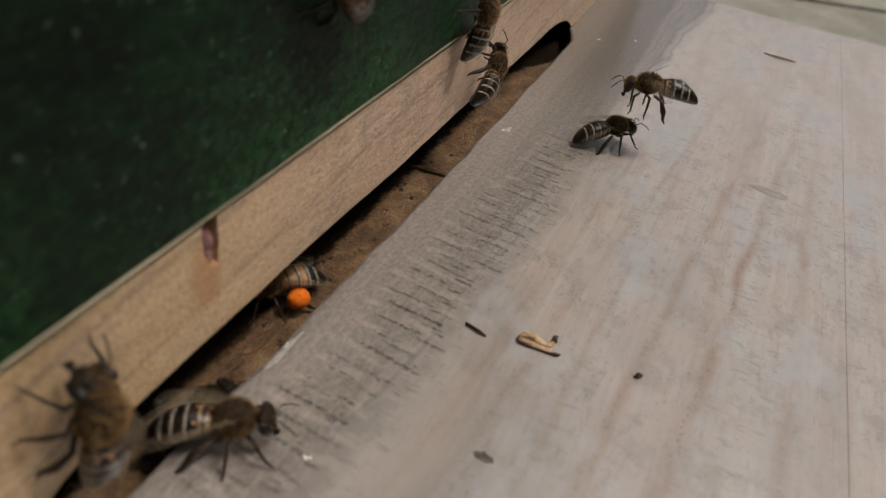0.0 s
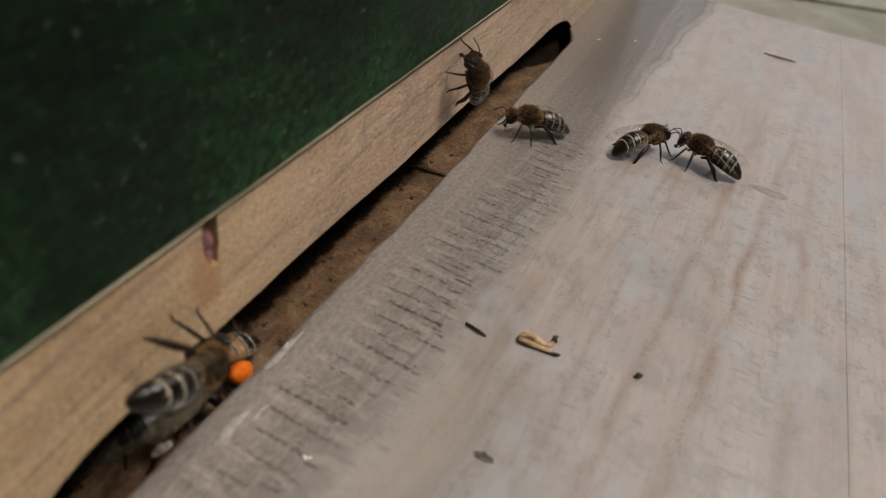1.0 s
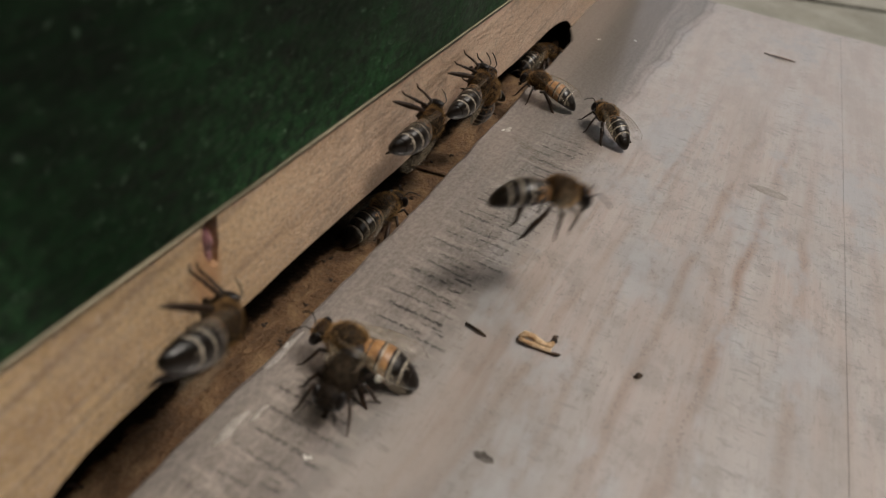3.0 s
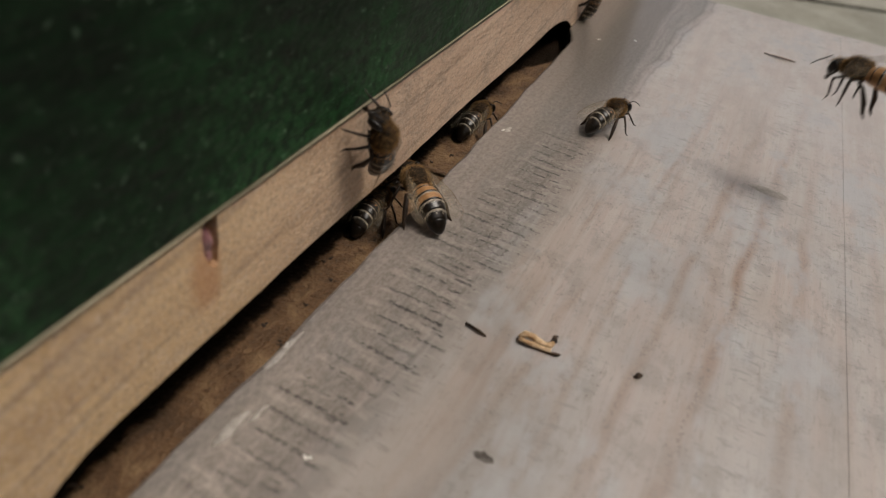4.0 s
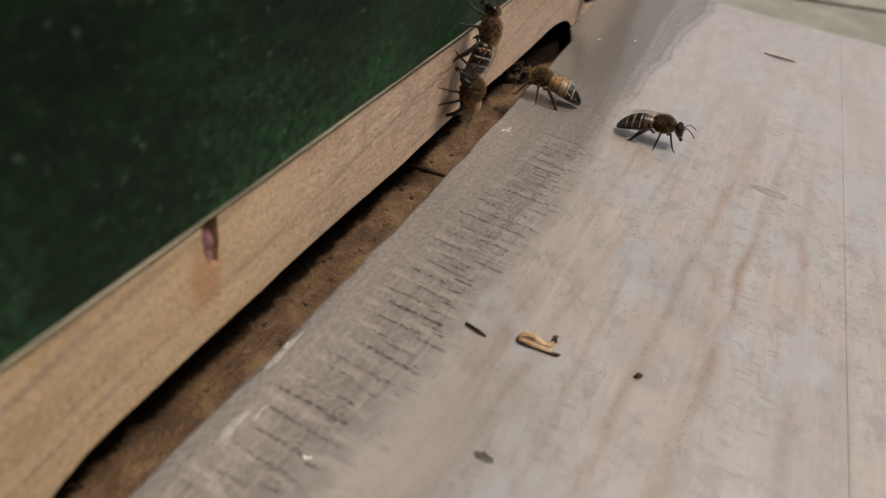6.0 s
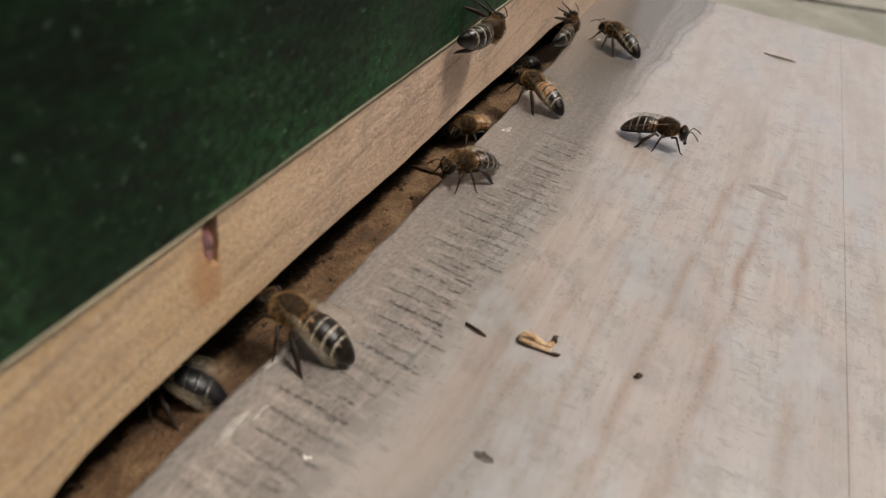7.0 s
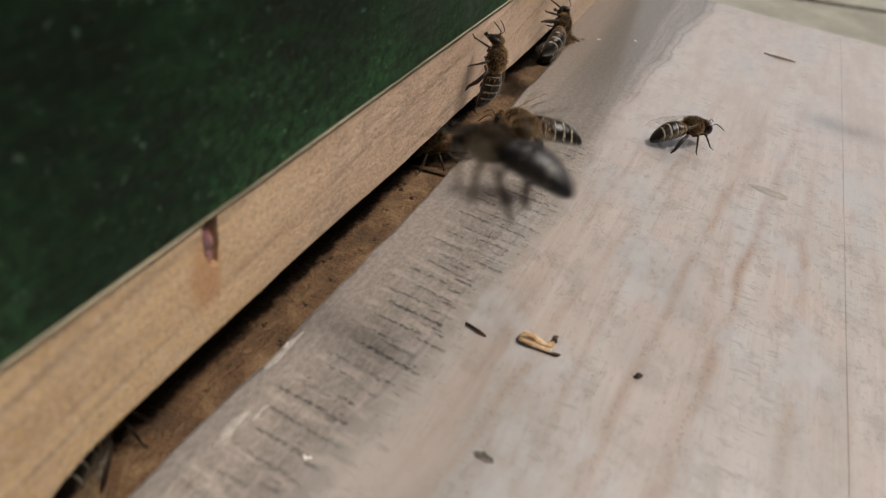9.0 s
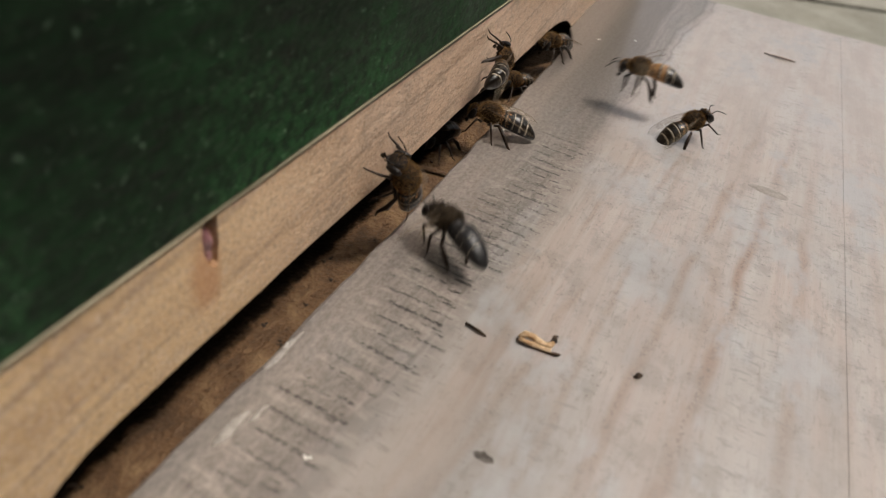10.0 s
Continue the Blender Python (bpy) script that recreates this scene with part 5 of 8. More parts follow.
    walk(BEES[7], [
        (.00, pose(-.0068, .0095, -.0036, 0, 0, 150)), (.10, pose(-.0069, .0095, -.0038, 0, 0, 154)), (.20, pose(-.0070, .0091, -.0040, 0, 0, 160)),
        (.30, pose(-.0070, .0068, -.0040, 0, 0, 160)), (.40, pose(-.0070, .0042, -.0040, 0, 0, 160)), (.50, pose(-.0068, .0028, -.0040, 0, 0, 167)),
        (.70, pose(-.0055, -.0032, -.0040, 0, 0, 169)), (.85, pose(-.0053, -.0030, -.0040, 0, 0, 170)), (1.00, pose(-.0053, -.0028, -.0040, 0, 0, 170)),
        (1.20, pose(-.0054, -.0060, -.0040, 0, 0, 170)), (1.50, pose(-.0055, -.0100, -.0040, 0, 0, 169)), (1.70, pose(-.0053, -.0118, -.0040, 0, 0, 168)),
        (2.00, pose(-.0070, -.0153, -.0040, 0, 0, 158)), (2.10, pose(-.0069, -.0172, -.0040, 0, 0, 163)), (2.20, pose(-.0076, -.0188, -.0040, 0, 0, 160)),
        (2.38, pose(-.0130, -.0188, -.0040, 0, 0, 130)), (2.55, pose(-.0200, -.0160, -.0040, 0, 0, 84)), (3.10, pose(-.0620, .0000, -.0040, 0, 0, 90)),
        (10.00, pose(-.0620, .0000, -.0040, 0, 0, 90)),])
    limbs(BEES[7], [], (0.00, 2.50))
    walk(BEES[8], [
        (.00, pose(-.0017, -.0197, .0114, 87, 5, 92)), (.10, pose(-.0017, -.0189, .0108, 86, 3, 92)), (.20, pose(-.0022, -.0186, .0112, 92, 12, 92)),
        (.25, pose(-.0006, -.0195, .0140, 86, 57, 108)), (.30, pose(.0009, -.0204, .0168, -128, 76, -88)), (.40, pose(.0003, -.0205, .0139, -117, 60, -88)),
        (.50, pose(.0000, -.0207, .0134, -114, 61, -88)), (.60, pose(-.0002, -.0188, .0128, -111, 58, -88)), (.70, pose(-.0011, -.0162, .0103, -101, 55, -88)),
        (.80, pose(-.0015, -.0149, .0096, -98, 57, -88)), (1.00, pose(-.0013, -.0125, .0100, -101, 69, -88)),
        (1.10, pose(-.0013, -.0116, .0114, -101, 69, -88)), (1.20, pose(-.0015, -.0103, .0113, -99, 71, -88)),
        (1.40, pose(-.0019, -.0074, .0114, -95, 67, -88)), (1.50, pose(-.0022, -.0056, .0116, -93, 57, -88)),
        (1.55, pose(-.0027, -.0044, .0098, -87, 32, -88)), (1.60, pose(-.0025, -.0046, .0092, -90, 12, -88)),
        (1.65, pose(-.0043, -.0005, .0026, -47, -7, -116)), (1.70, pose(-0.0062, 0.0037, -0.0040, 5, 0, -149)), (1.80, pose(-0.0054, 0.0013, -0.0040, 5, 0, -159)),
        (1.90, pose(-0.0061, -0.0003, -0.0040, 5, 0, -171)), (2.08, pose(-.0130, -.0003, -.0040, 0, 0, 136)), (2.25, pose(-.0200, -.0003, -.0040, 0, 0, 84)),
        (2.80, pose(-.0790, .0000, -.0040, 0, 0, 90)), (10.00, pose(-.0790, .0000, -.0040, 0, 0, 90)),])
    limbs(BEES[8], [], (0.00, 2.20))
    walk(BEES[9], [
        (.00, pose(0.0019, -0.0103, -0.0000, 5, 0, -60)), (.10, pose(0.0045, -0.0098, -0.0000, 5, 0, -55)), (.20, pose(0.0069, -0.0096, -0.0000, 5, 0, -70)),
        (.30, pose(0.0076, -0.0111, -0.0000, 5, 0, -60)), (.50, pose(0.0071, -0.0104, -0.0000, 5, 0, -53)), (.60, pose(0.0068, -0.0102, -0.0000, 5, 0, -52)),
        (.70, pose(0.0076, -0.0092, -0.0000, 5, 0, -52)), (.80, pose(0.0088, -0.0099, 0.0030, -2, 0, -66)), (.90, pose(0.0300, -0.0025, 0.0153, -6, 0, -59)),
        (1.00, pose(0.0480, 0.0003, 0.0270, -2, 0, -44)), (1.20, pose(.1080, .0103, .1170, 0, 0, -48)), (1.45, pose(.1080, .0103, .3200, 0, 0, 21)),
        (1.85, pose(-0.2928, .1596, .2950, 0, 0, 77)), (2.00, pose(-0.3128, .1596, .2650, 0, 0, 77)), (10.00, pose(-0.3128, .1596, .2650, 0, 0, 77)),])
    limbs(BEES[9], [(0.76, 1.89)], (0.00, 1.30))
    walk(BEES[10], [
        (.00, pose(-0.1130, .0000, -.0040, 0, 0, -90)), (.25, pose(-0.1130, .0000, -.0040, 0, 0, -89)), (.75, pose(-.0180, -.0097, -.0040, 0, 0, -84)),
        (1.10, pose(-0.0041, -0.0096, -0.0040, 5, 0, -16)), (1.20, pose(-0.0039, -0.0064, -0.0040, 5, 0, -19)), (1.30, pose(-0.0035, -0.0042, -0.0040, 5, 0, -32)),
        (1.40, pose(-0.0000, -0.0025, -0.0000, 5, 0, -35)), (1.50, pose(0.0017, -0.0009, -0.0000, 5, 0, -38)), (1.60, pose(0.0041, 0.0019, -0.0000, 5, 0, -49)),
        (1.70, pose(0.0065, 0.0034, -0.0000, 5, 0, -48)), (1.80, pose(0.0065, 0.0044, 0.0000, 5, 0, -48)), (2.00, pose(0.0056, 0.0040, -0.0000, 5, 0, -42)),
        (2.20, pose(0.0064, 0.0044, 0.0000, 5, 0, -55)), (2.40, pose(0.0089, 0.0051, 0.0000, 5, 0, -77)), (2.50, pose(0.0089, 0.0049, -0.0000, 5, 0, -79)),
        (2.60, pose(0.0081, 0.0051, 0.0000, 5, 0, -76)), (2.70, pose(0.0069, 0.0021, -0.0000, 5, 0, -72)), (2.90, pose(0.0074, -0.0003, -0.0000, 5, 0, -126)),
        (3.00, pose(0.0075, 0.0000, -0.0000, 5, 0, -170)), (3.10, pose(0.0074, 0.0005, -0.0000, 5, 0, 149)), (3.35, pose(-0.0036, -0.0005, -0.0040, 5, 0, 162)),
        (3.70, pose(-.0200, -.0006, -.0040, 0, 0, 84)), (4.25, pose(-0.1130, .0000, -.0040, 0, 0, 90)), (10.00, pose(-0.1130, .0000, -.0040, 0, 0, 90)),])
    limbs(BEES[10], [], (0.80, 3.65))
    walk(BEES[11], [
        (.00, pose(-.0745, -0.1194, .2650, 0, 0, -73)), (.75, pose(-.0745, -0.1194, .2650, 0, 0, -73)), (1.00, pose(-.0445, -0.1194, .3050, 0, 0, -73)),
        (1.09, pose(.0151, -.0395, .3067, 0, 0, -18)), (1.19, pose(.0748, .0403, .3083, 0, 0, 38)), (1.28, pose(.1345, .1202, .3100, 0, 0, 94)),
        (1.52, pose(.1345, .1202, .1050, 0, 0, 94)), (1.70, pose(0.0645, 0.1002, 0.0150, -2, 0, 98)), (1.80, pose(0.0369, 0.0260, 0.0269, -6, 0, 103)),
        (1.90, pose(0.0303, 0.0019, 0.0269, -6, 0, 112)), (2.00, pose(0.0160, 0.0033, 0.0195, -6, 0, 62)), (2.10, pose(0.0170, 0.0053, 0.0177, -6, 0, 109)),
        (2.20, pose(0.0163, 0.0021, 0.0135, -6, 0, 105)), (2.30, pose(0.0109, -0.0061, 0.0094, -6, 0, 112)), (2.40, pose(-.0004, -.0134, .0121, 70, -5, 92)),
        (2.50, pose(-.0010, -.0146, .0104, 77, 13, 92)), (2.55, pose(-.0001, -.0152, .0135, 72, 55, 99)), (2.60, pose(.0008, -.0159, .0166, -124, 82, -88)),
        (2.70, pose(.0006, -.0147, .0177, -123, 77, -88)), (3.00, pose(-.0002, -.0119, .0141, -113, 67, -88)),
        (3.15, pose(-.0024, -.0063, .0050, -21, 46, -2)), (3.30, pose(-0.0048, -0.0004, -0.0040, 5, 0, 4)), (3.65, pose(-.0200, -.0007, -.0040, 0, 0, 84)),
        (4.20, pose(-0.1300, .0000, -.0040, 0, 0, 90)), (10.00, pose(-0.1300, .0000, -.0040, 0, 0, 90)),])
    limbs(BEES[11], [(0.96, 2.34)], (1.40, 3.60))
    walk(BEES[12], [
        (.00, pose(-0.1047, -.0834, .2650, 0, 0, -73)), (1.15, pose(-0.1047, -.0834, .2650, 0, 0, -73)), (1.40, pose(-.0747, -.0834, .3050, 0, 0, -73)),
        (1.54, pose(.0106, .0100, .3075, 0, 0, -5)), (1.68, pose(.0960, .1034, .3100, 0, 0, 64)), (1.92, pose(.0960, .1034, .1173, 0, 0, 64)),
        (2.10, pose(0.0263, 0.0906, 0.0267, -6, 0, 76)), (2.20, pose(0.0273, 0.0735, 0.0220, -6, 0, 84)), (2.30, pose(0.0223, 0.0587, 0.0192, -6, 0, 83)),
        (2.40, pose(0.0299, 0.0347, 0.0175, -6, 0, 88)), (2.50, pose(0.0300, 0.0007, 0.0235, -6, 0, 112)), (2.60, pose(0.0214, -0.0011, 0.0113, -6, 0, 96)),
        (2.70, pose(0.0112, 0.0015, 0.0030, -6, 0, 94)), (2.90, pose(0.0080, 0.0023, -0.0000, 5, 0, 96)), (3.20, pose(0.0046, 0.0044, -0.0000, 5, 0, 101)),
        (3.50, pose(-0.0028, 0.0077, -0.0040, 5, 0, 169)), (3.67, pose(-.0113, .0076, -.0040, 0, 0, 125)), (3.85, pose(-.0200, .0076, -.0040, 0, 0, 84)),
        (4.40, pose(-.0450, .0200, -.0040, 0, 0, 90)), (10.00, pose(-.0450, .0200, -.0040, 0, 0, 90)),])
    limbs(BEES[12], [(1.36, 2.74)], (1.80, 3.80))
    walk(BEES[13], [
        (.00, pose(-0.1326, -.0481, .2650, 0, 0, -73)), (.75, pose(-0.1326, -.0481, .2650, 0, 0, -73)), (1.00, pose(-0.1026, -.0481, .3050, 0, 0, -73)),
        (1.14, pose(-.0095, .0106, .3075, 0, 0, -15)), (1.28, pose(.0836, .0694, .3100, 0, 0, 43)), (1.52, pose(.0836, .0694, .1208, 0, 0, 43)),
        (1.70, pose(0.0146, 0.0444, 0.0321, -6, 0, 42)), (1.80, pose(0.0111, 0.0971, 0.0125, -6, 0, 38)), (1.90, pose(0.0306, 0.0826, 0.0076, -6, 0, 28)),
        (2.00, pose(0.0130, 0.0942, 0.0047, -6, 0, 46)), (2.10, pose(0.0077, 0.0761, -0.0000, 5, 0, 64)), (2.20, pose(0.0064, 0.0756, -0.0000, 5, 0, 84)),
        (2.40, pose(0.0032, 0.0792, -0.0000, 5, 0, 56)), (2.50, pose(0.0051, 0.0785, -0.0000, 5, 0, 53)), (2.70, pose(0.0040, 0.0783, -0.0000, 5, 0, 62)),
        (3.00, pose(0.0019, 0.0726, -0.0000, 5, 0, 83)), (3.15, pose(-.0008, .0742, -.0020, 0, 0, 114)), (3.30, pose(-0.0039, 0.0769, -0.0040, 5, 0, 162)),
        (3.65, pose(-.0200, .0764, -.0040, 0, 0, 84)), (4.20, pose(-.0620, .0200, -.0040, 0, 0, 90)), (10.00, pose(-.0620, .0200, -.0040, 0, 0, 90)),])
    limbs(BEES[13], [(0.96, 2.04)], (1.40, 3.60))
    walk(BEES[14], [
        (.00, pose(-0.1611, -.0130, .2650, 0, 0, -73)), (.85, pose(-0.1611, -.0130, .2650, 0, 0, -73)), (1.10, pose(-0.1311, -.0130, .3050, 0, 0, -73)),
        (1.19, pose(-.0491, .0285, .3067, 0, 0, -27)), (1.29, pose(.0328, .0700, .3083, 0, 0, 20)), (1.38, pose(.1147, .1114, .3100, 0, 0, 67)),
        (1.62, pose(.1147, .1114, .1204, 0, 0, 67)), (1.80, pose(0.0456, 0.0949, 0.0306, -6, 0, 89)), (1.90, pose(0.0392, 0.0908, 0.0221, -6, 0, 94)),
        (2.00, pose(0.0329, 0.0757, 0.0171, -6, 0, 101)), (2.10, pose(0.0311, 0.0887, 0.0194, -2, 0, 101)), (2.20, pose(0.0327, 0.1074, 0.0256, -2, 0, 89)),
        (2.40, pose(.0927, .1174, .1156, 0, 0, 85)), (2.65, pose(.0927, .1174, .3200, 0, 0, 21)), (3.05, pose(-0.1424, -.0190, .2950, 0, 0, 77)),
        (3.20, pose(-0.1624, -.0190, .2650, 0, 0, 77)), (10.00, pose(-0.1624, -.0190, .2650, 0, 0, 77)),])
    limbs(BEES[14], [(1.06, 3.09)], (1.50, 2.50))
    walk(BEES[15], [
        (.00, pose(-.0960, .0200, -.0040, 0, 0, -90)), (.95, pose(-.0960, .0200, -.0040, 0, 0, -89)), (1.45, pose(-.0180, .0510, -.0040, 0, 0, -84)),
        (1.80, pose(-0.0061, 0.0516, -0.0040, 5, 0, -19)), (2.00, pose(-0.0069, 0.0633, -0.0040, 5, 0, -1)), (2.20, pose(-0.0065, 0.0646, -0.0040, 5, 0, 5)),
        (2.30, pose(-0.0074, 0.0643, -0.0040, 5, 0, 9)), (2.35, pose(-.0053, .0534, .0027, 49, -3, 57)), (2.40, pose(-.0035, .0432, .0094, 86, -38, 92)),
        (2.45, pose(-.0025, .0377, .0132, 79, 25, 99)), (2.50, pose(-.0015, .0321, .0169, 66, 89, 92)), (2.55, pose(-.0027, .0363, .0153, 83, 29, 100)),
        (2.60, pose(-.0040, .0404, .0137, 92, -30, 92)), (2.70, pose(-.0037, .0417, .0138, 89, -30, 92)), (2.85, pose(-.0034, .0417, .0129, 86, 24, 94)),
        (3.00, pose(-.0031, .0416, .0121, 82, 78, 92)), (3.15, pose(-.0054, .0498, .0040, 5, 44, 9)), (3.30, pose(-0.0080, 0.0587, -0.0040, 5, 0, -8)),
        (3.47, pose(-.0139, .0580, -.0040, 0, 0, 40)), (3.65, pose(-.0200, .0580, -.0040, 0, 0, 84)), (4.20, pose(-.0960, .0200, -.0040, 0, 0, 90)),
        (10.00, pose(-.0960, .0200, -.0040, 0, 0, 90)),])
    limbs(BEES[15], [], (1.50, 3.60))
    walk(BEES[16], [
        (.00, pose(-0.1130, .0200, -.0040, 0, 0, -90)), (1.05, pose(-0.1130, .0200, -.0040, 0, 0, -89)), (1.55, pose(-.0180, .0345, -.0040, 0, 0, -84)),
        (1.90, pose(-0.0073, 0.0350, -0.0040, 5, 0, -14)), (2.10, pose(-0.0052, 0.0440, -0.0040, 5, 0, 0)), (2.20, pose(-0.0065, 0.0487, -0.0040, 5, 0, 5)),
        (2.30, pose(-0.0068, 0.0485, -0.0040, 5, 0, 9)), (2.35, pose(-.0049, .0403, .0021, 47, 3, 56)), (2.40, pose(-.0032, .0328, .0082, 86, -26, 92)),
        (2.50, pose(-.0040, .0330, .0084, 94, -26, 92)), (2.55, pose(-.0028, .0308, .0109, 84, 26, 99)), (2.60, pose(-.0016, .0286, .0135, 69, 78, 92)),
        (2.65, pose(-.0020, .0282, .0141, 75, 31, 94)), (2.70, pose(-.0024, .0279, .0148, 79, -17, 92)), (2.85, pose(-.0026, .0272, .0140, 81, 35, 90)),
        (3.00, pose(-.0029, .0265, .0132, 84, 87, 92)), (3.15, pose(-.0055, .0317, .0046, -1, 45, 2)), (3.30, pose(-0.0083, 0.0375, -0.0040, 5, 0, -8)),
        (3.47, pose(-.0141, .0369, -.0040, 0, 0, 41)), (3.65, pose(-.0200, .0369, -.0040, 0, 0, 84)), (4.20, pose(-0.1130, .0200, -.0040, 0, 0, 90)),
        (10.00, pose(-0.1130, .0200, -.0040, 0, 0, 90)),])
    limbs(BEES[16], [], (1.60, 3.60))
    walk(BEES[17], [
        (.00, pose(-0.1300, .0200, -.0040, 0, 0, -90)), (1.35, pose(-0.1300, .0200, -.0040, 0, 0, -89)), (1.85, pose(-.0180, .0565, -.0040, 0, 0, -84)),
        (2.20, pose(-0.0052, 0.0572, -0.0040, 5, 0, -15)), (2.30, pose(-0.0045, 0.0560, -0.0040, 5, 0, -37)), (2.40, pose(-0.0003, 0.0496, -0.0000, 5, 0, -103)),
        (2.50, pose(0.0011, 0.0528, -0.0000, 5, 0, -101)), (2.55, pose(-0.0005, 0.0554, -0.0000, 5, 0, -70)), (2.60, pose(-0.0023, 0.0583, -0.0000, 5, 0, -5)),
        (2.65, pose(-.0032, .0563, .0037, 50, 11, 49)), (2.70, pose(-.0043, .0550, .0074, 91, -19, 92)), (3.00, pose(-.0043, .0508, .0078, 92, -20, 92)),
        (3.15, pose(-.0051, .0582, .0019, 41, -27, 139)), (3.30, pose(-0.0059, 0.0660, -0.0040, 5, 0, 175)), (3.47, pose(-.0129, .0656, -.0040, 0, 0, 129)),
        (3.65, pose(-.0200, .0656, -.0040, 0, 0, 84)), (4.20, pose(-0.1300, .0200, -.0040, 0, 0, 90)), (10.00, pose(-0.1300, .0200, -.0040, 0, 0, 90)),])
    limbs(BEES[17], [], (1.90, 3.60))
    walk(BEES[18], [
        (.00, pose(-.0450, .0400, -.0040, 0, 0, -90)), (1.05, pose(-.0450, .0400, -.0040, 0, 0, -89)), (1.55, pose(-.0180, .0134, -.0040, 0, 0, -84)),
        (1.72, pose(-.0112, .0134, -.0040, 0, 0, -42)), (1.90, pose(-0.0046, 0.0138, -0.0040, 5, 0, -5)), (2.00, pose(-0.0044, 0.0172, -0.0040, 5, 0, -5)),
        (2.20, pose(-0.0041, 0.0179, -0.0040, 5, 0, -4)), (2.40, pose(-0.0046, 0.0204, -0.0040, 5, 0, -4)), (2.50, pose(-0.0044, 0.0232, -0.0040, 5, 0, -3)),
        (2.70, pose(-0.0048, 0.0250, -0.0040, 5, 0, 0)), (3.00, pose(-0.0048, 0.0276, -0.0040, 5, 0, -10)), (3.17, pose(-.0123, .0271, -.0040, 0, 0, 40)),
        (3.35, pose(-.0200, .0271, -.0040, 0, 0, 84)), (3.90, pose(-.0450, .0400, -.0040, 0, 0, 90)), (10.00, pose(-.0450, .0400, -.0040, 0, 0, 90)),])
    limbs(BEES[18], [], (1.60, 3.30))
    walk(BEES[19], [
        (.00, pose(-.0620, .0400, -.0040, 0, 0, -90)), (1.35, pose(-.0620, .0400, -.0040, 0, 0, -89)), (1.85, pose(-.0180, .0232, -.0040, 0, 0, -84)),
        (2.03, pose(-.0105, .0232, -.0040, 0, 0, -43)), (2.20, pose(-0.0033, 0.0237, -0.0040, 5, 0, -7)), (2.40, pose(-0.0039, 0.0252, -0.0040, 5, 0, -15)),
        (2.50, pose(-0.0003, 0.0217, -0.0000, 5, 0, -9)), (2.60, pose(0.0002, 0.0229, -0.0000, 5, 0, -36)), (2.70, pose(0.0035, 0.0248, -0.0000, 5, 0, -72)),
        (2.90, pose(0.0071, 0.0292, -0.0000, 5, 0, -69)), (3.00, pose(0.0160, 0.0229, 0.0101, -6, 0, -50)), (3.15, pose(0.0369, 0.0274, 0.0246, -6, 0, -44)),
        (3.35, pose(.0982, .0435, .1120, 0, 0, -39)), (3.60, pose(.0982, .0435, .3200, 0, 0, 21)), (4.00, pose(-0.2993, .1568, .2950, 0, 0, 77)),
        (4.15, pose(-0.3193, .1568, .2650, 0, 0, 77)), (10.00, pose(-0.3193, .1568, .2650, 0, 0, 77)),])
    limbs(BEES[19], [(2.96, 4.04)], (1.90, 3.45))
    walk(BEES[20], [
        (.00, pose(-.0790, .0400, -.0040, 0, 0, -90)), (.55, pose(-.0790, .0400, -.0040, 0, 0, -89)), (1.05, pose(-.0180, .0919, -.0040, 0, 0, -84)),
        (1.40, pose(-0.0067, 0.0929, -0.0040, 5, 0, -8)), (1.60, pose(-0.0064, 0.1037, -0.0040, 5, 0, -11)), (1.90, pose(-0.0058, 0.1010, -0.0040, 5, 0, -10)),
        (2.20, pose(-0.0075, 0.1053, -0.0040, 5, 0, -9)), (2.30, pose(-.0057, .0912, .0021, 6, 44, 11)), (2.40, pose(-.0041, .0782, .0082, 80, 74, 92)),
        (2.45, pose(-.0046, .0770, .0081, 88, 20, 95)), (2.50, pose(-.0052, .0758, .0080, 93, -33, 92)), (2.60, pose(-.0044, .0714, .0093, 86, -35, 92)),
        (2.70, pose(-.0040, .0703, .0094, 82, -36, 92)), (2.80, pose(-.0049, .0781, .0049, 62, -8, 65)), (2.90, pose(-.0057, .0858, .0005, 32, 6, 30)),
        (3.00, pose(-0.0068, 0.0946, -0.0040, 5, 0, -9)), (3.17, pose(-.0133, .0936, -.0040, 0, 0, 39)), (3.35, pose(-.0200, .0936, -.0040, 0, 0, 84)),
        (3.90, pose(-.0790, .0400, -.0040, 0, 0, 90)), (10.00, pose(-.0790, .0400, -.0040, 0, 0, 90)),])
    limbs(BEES[20], [], (1.10, 3.30))
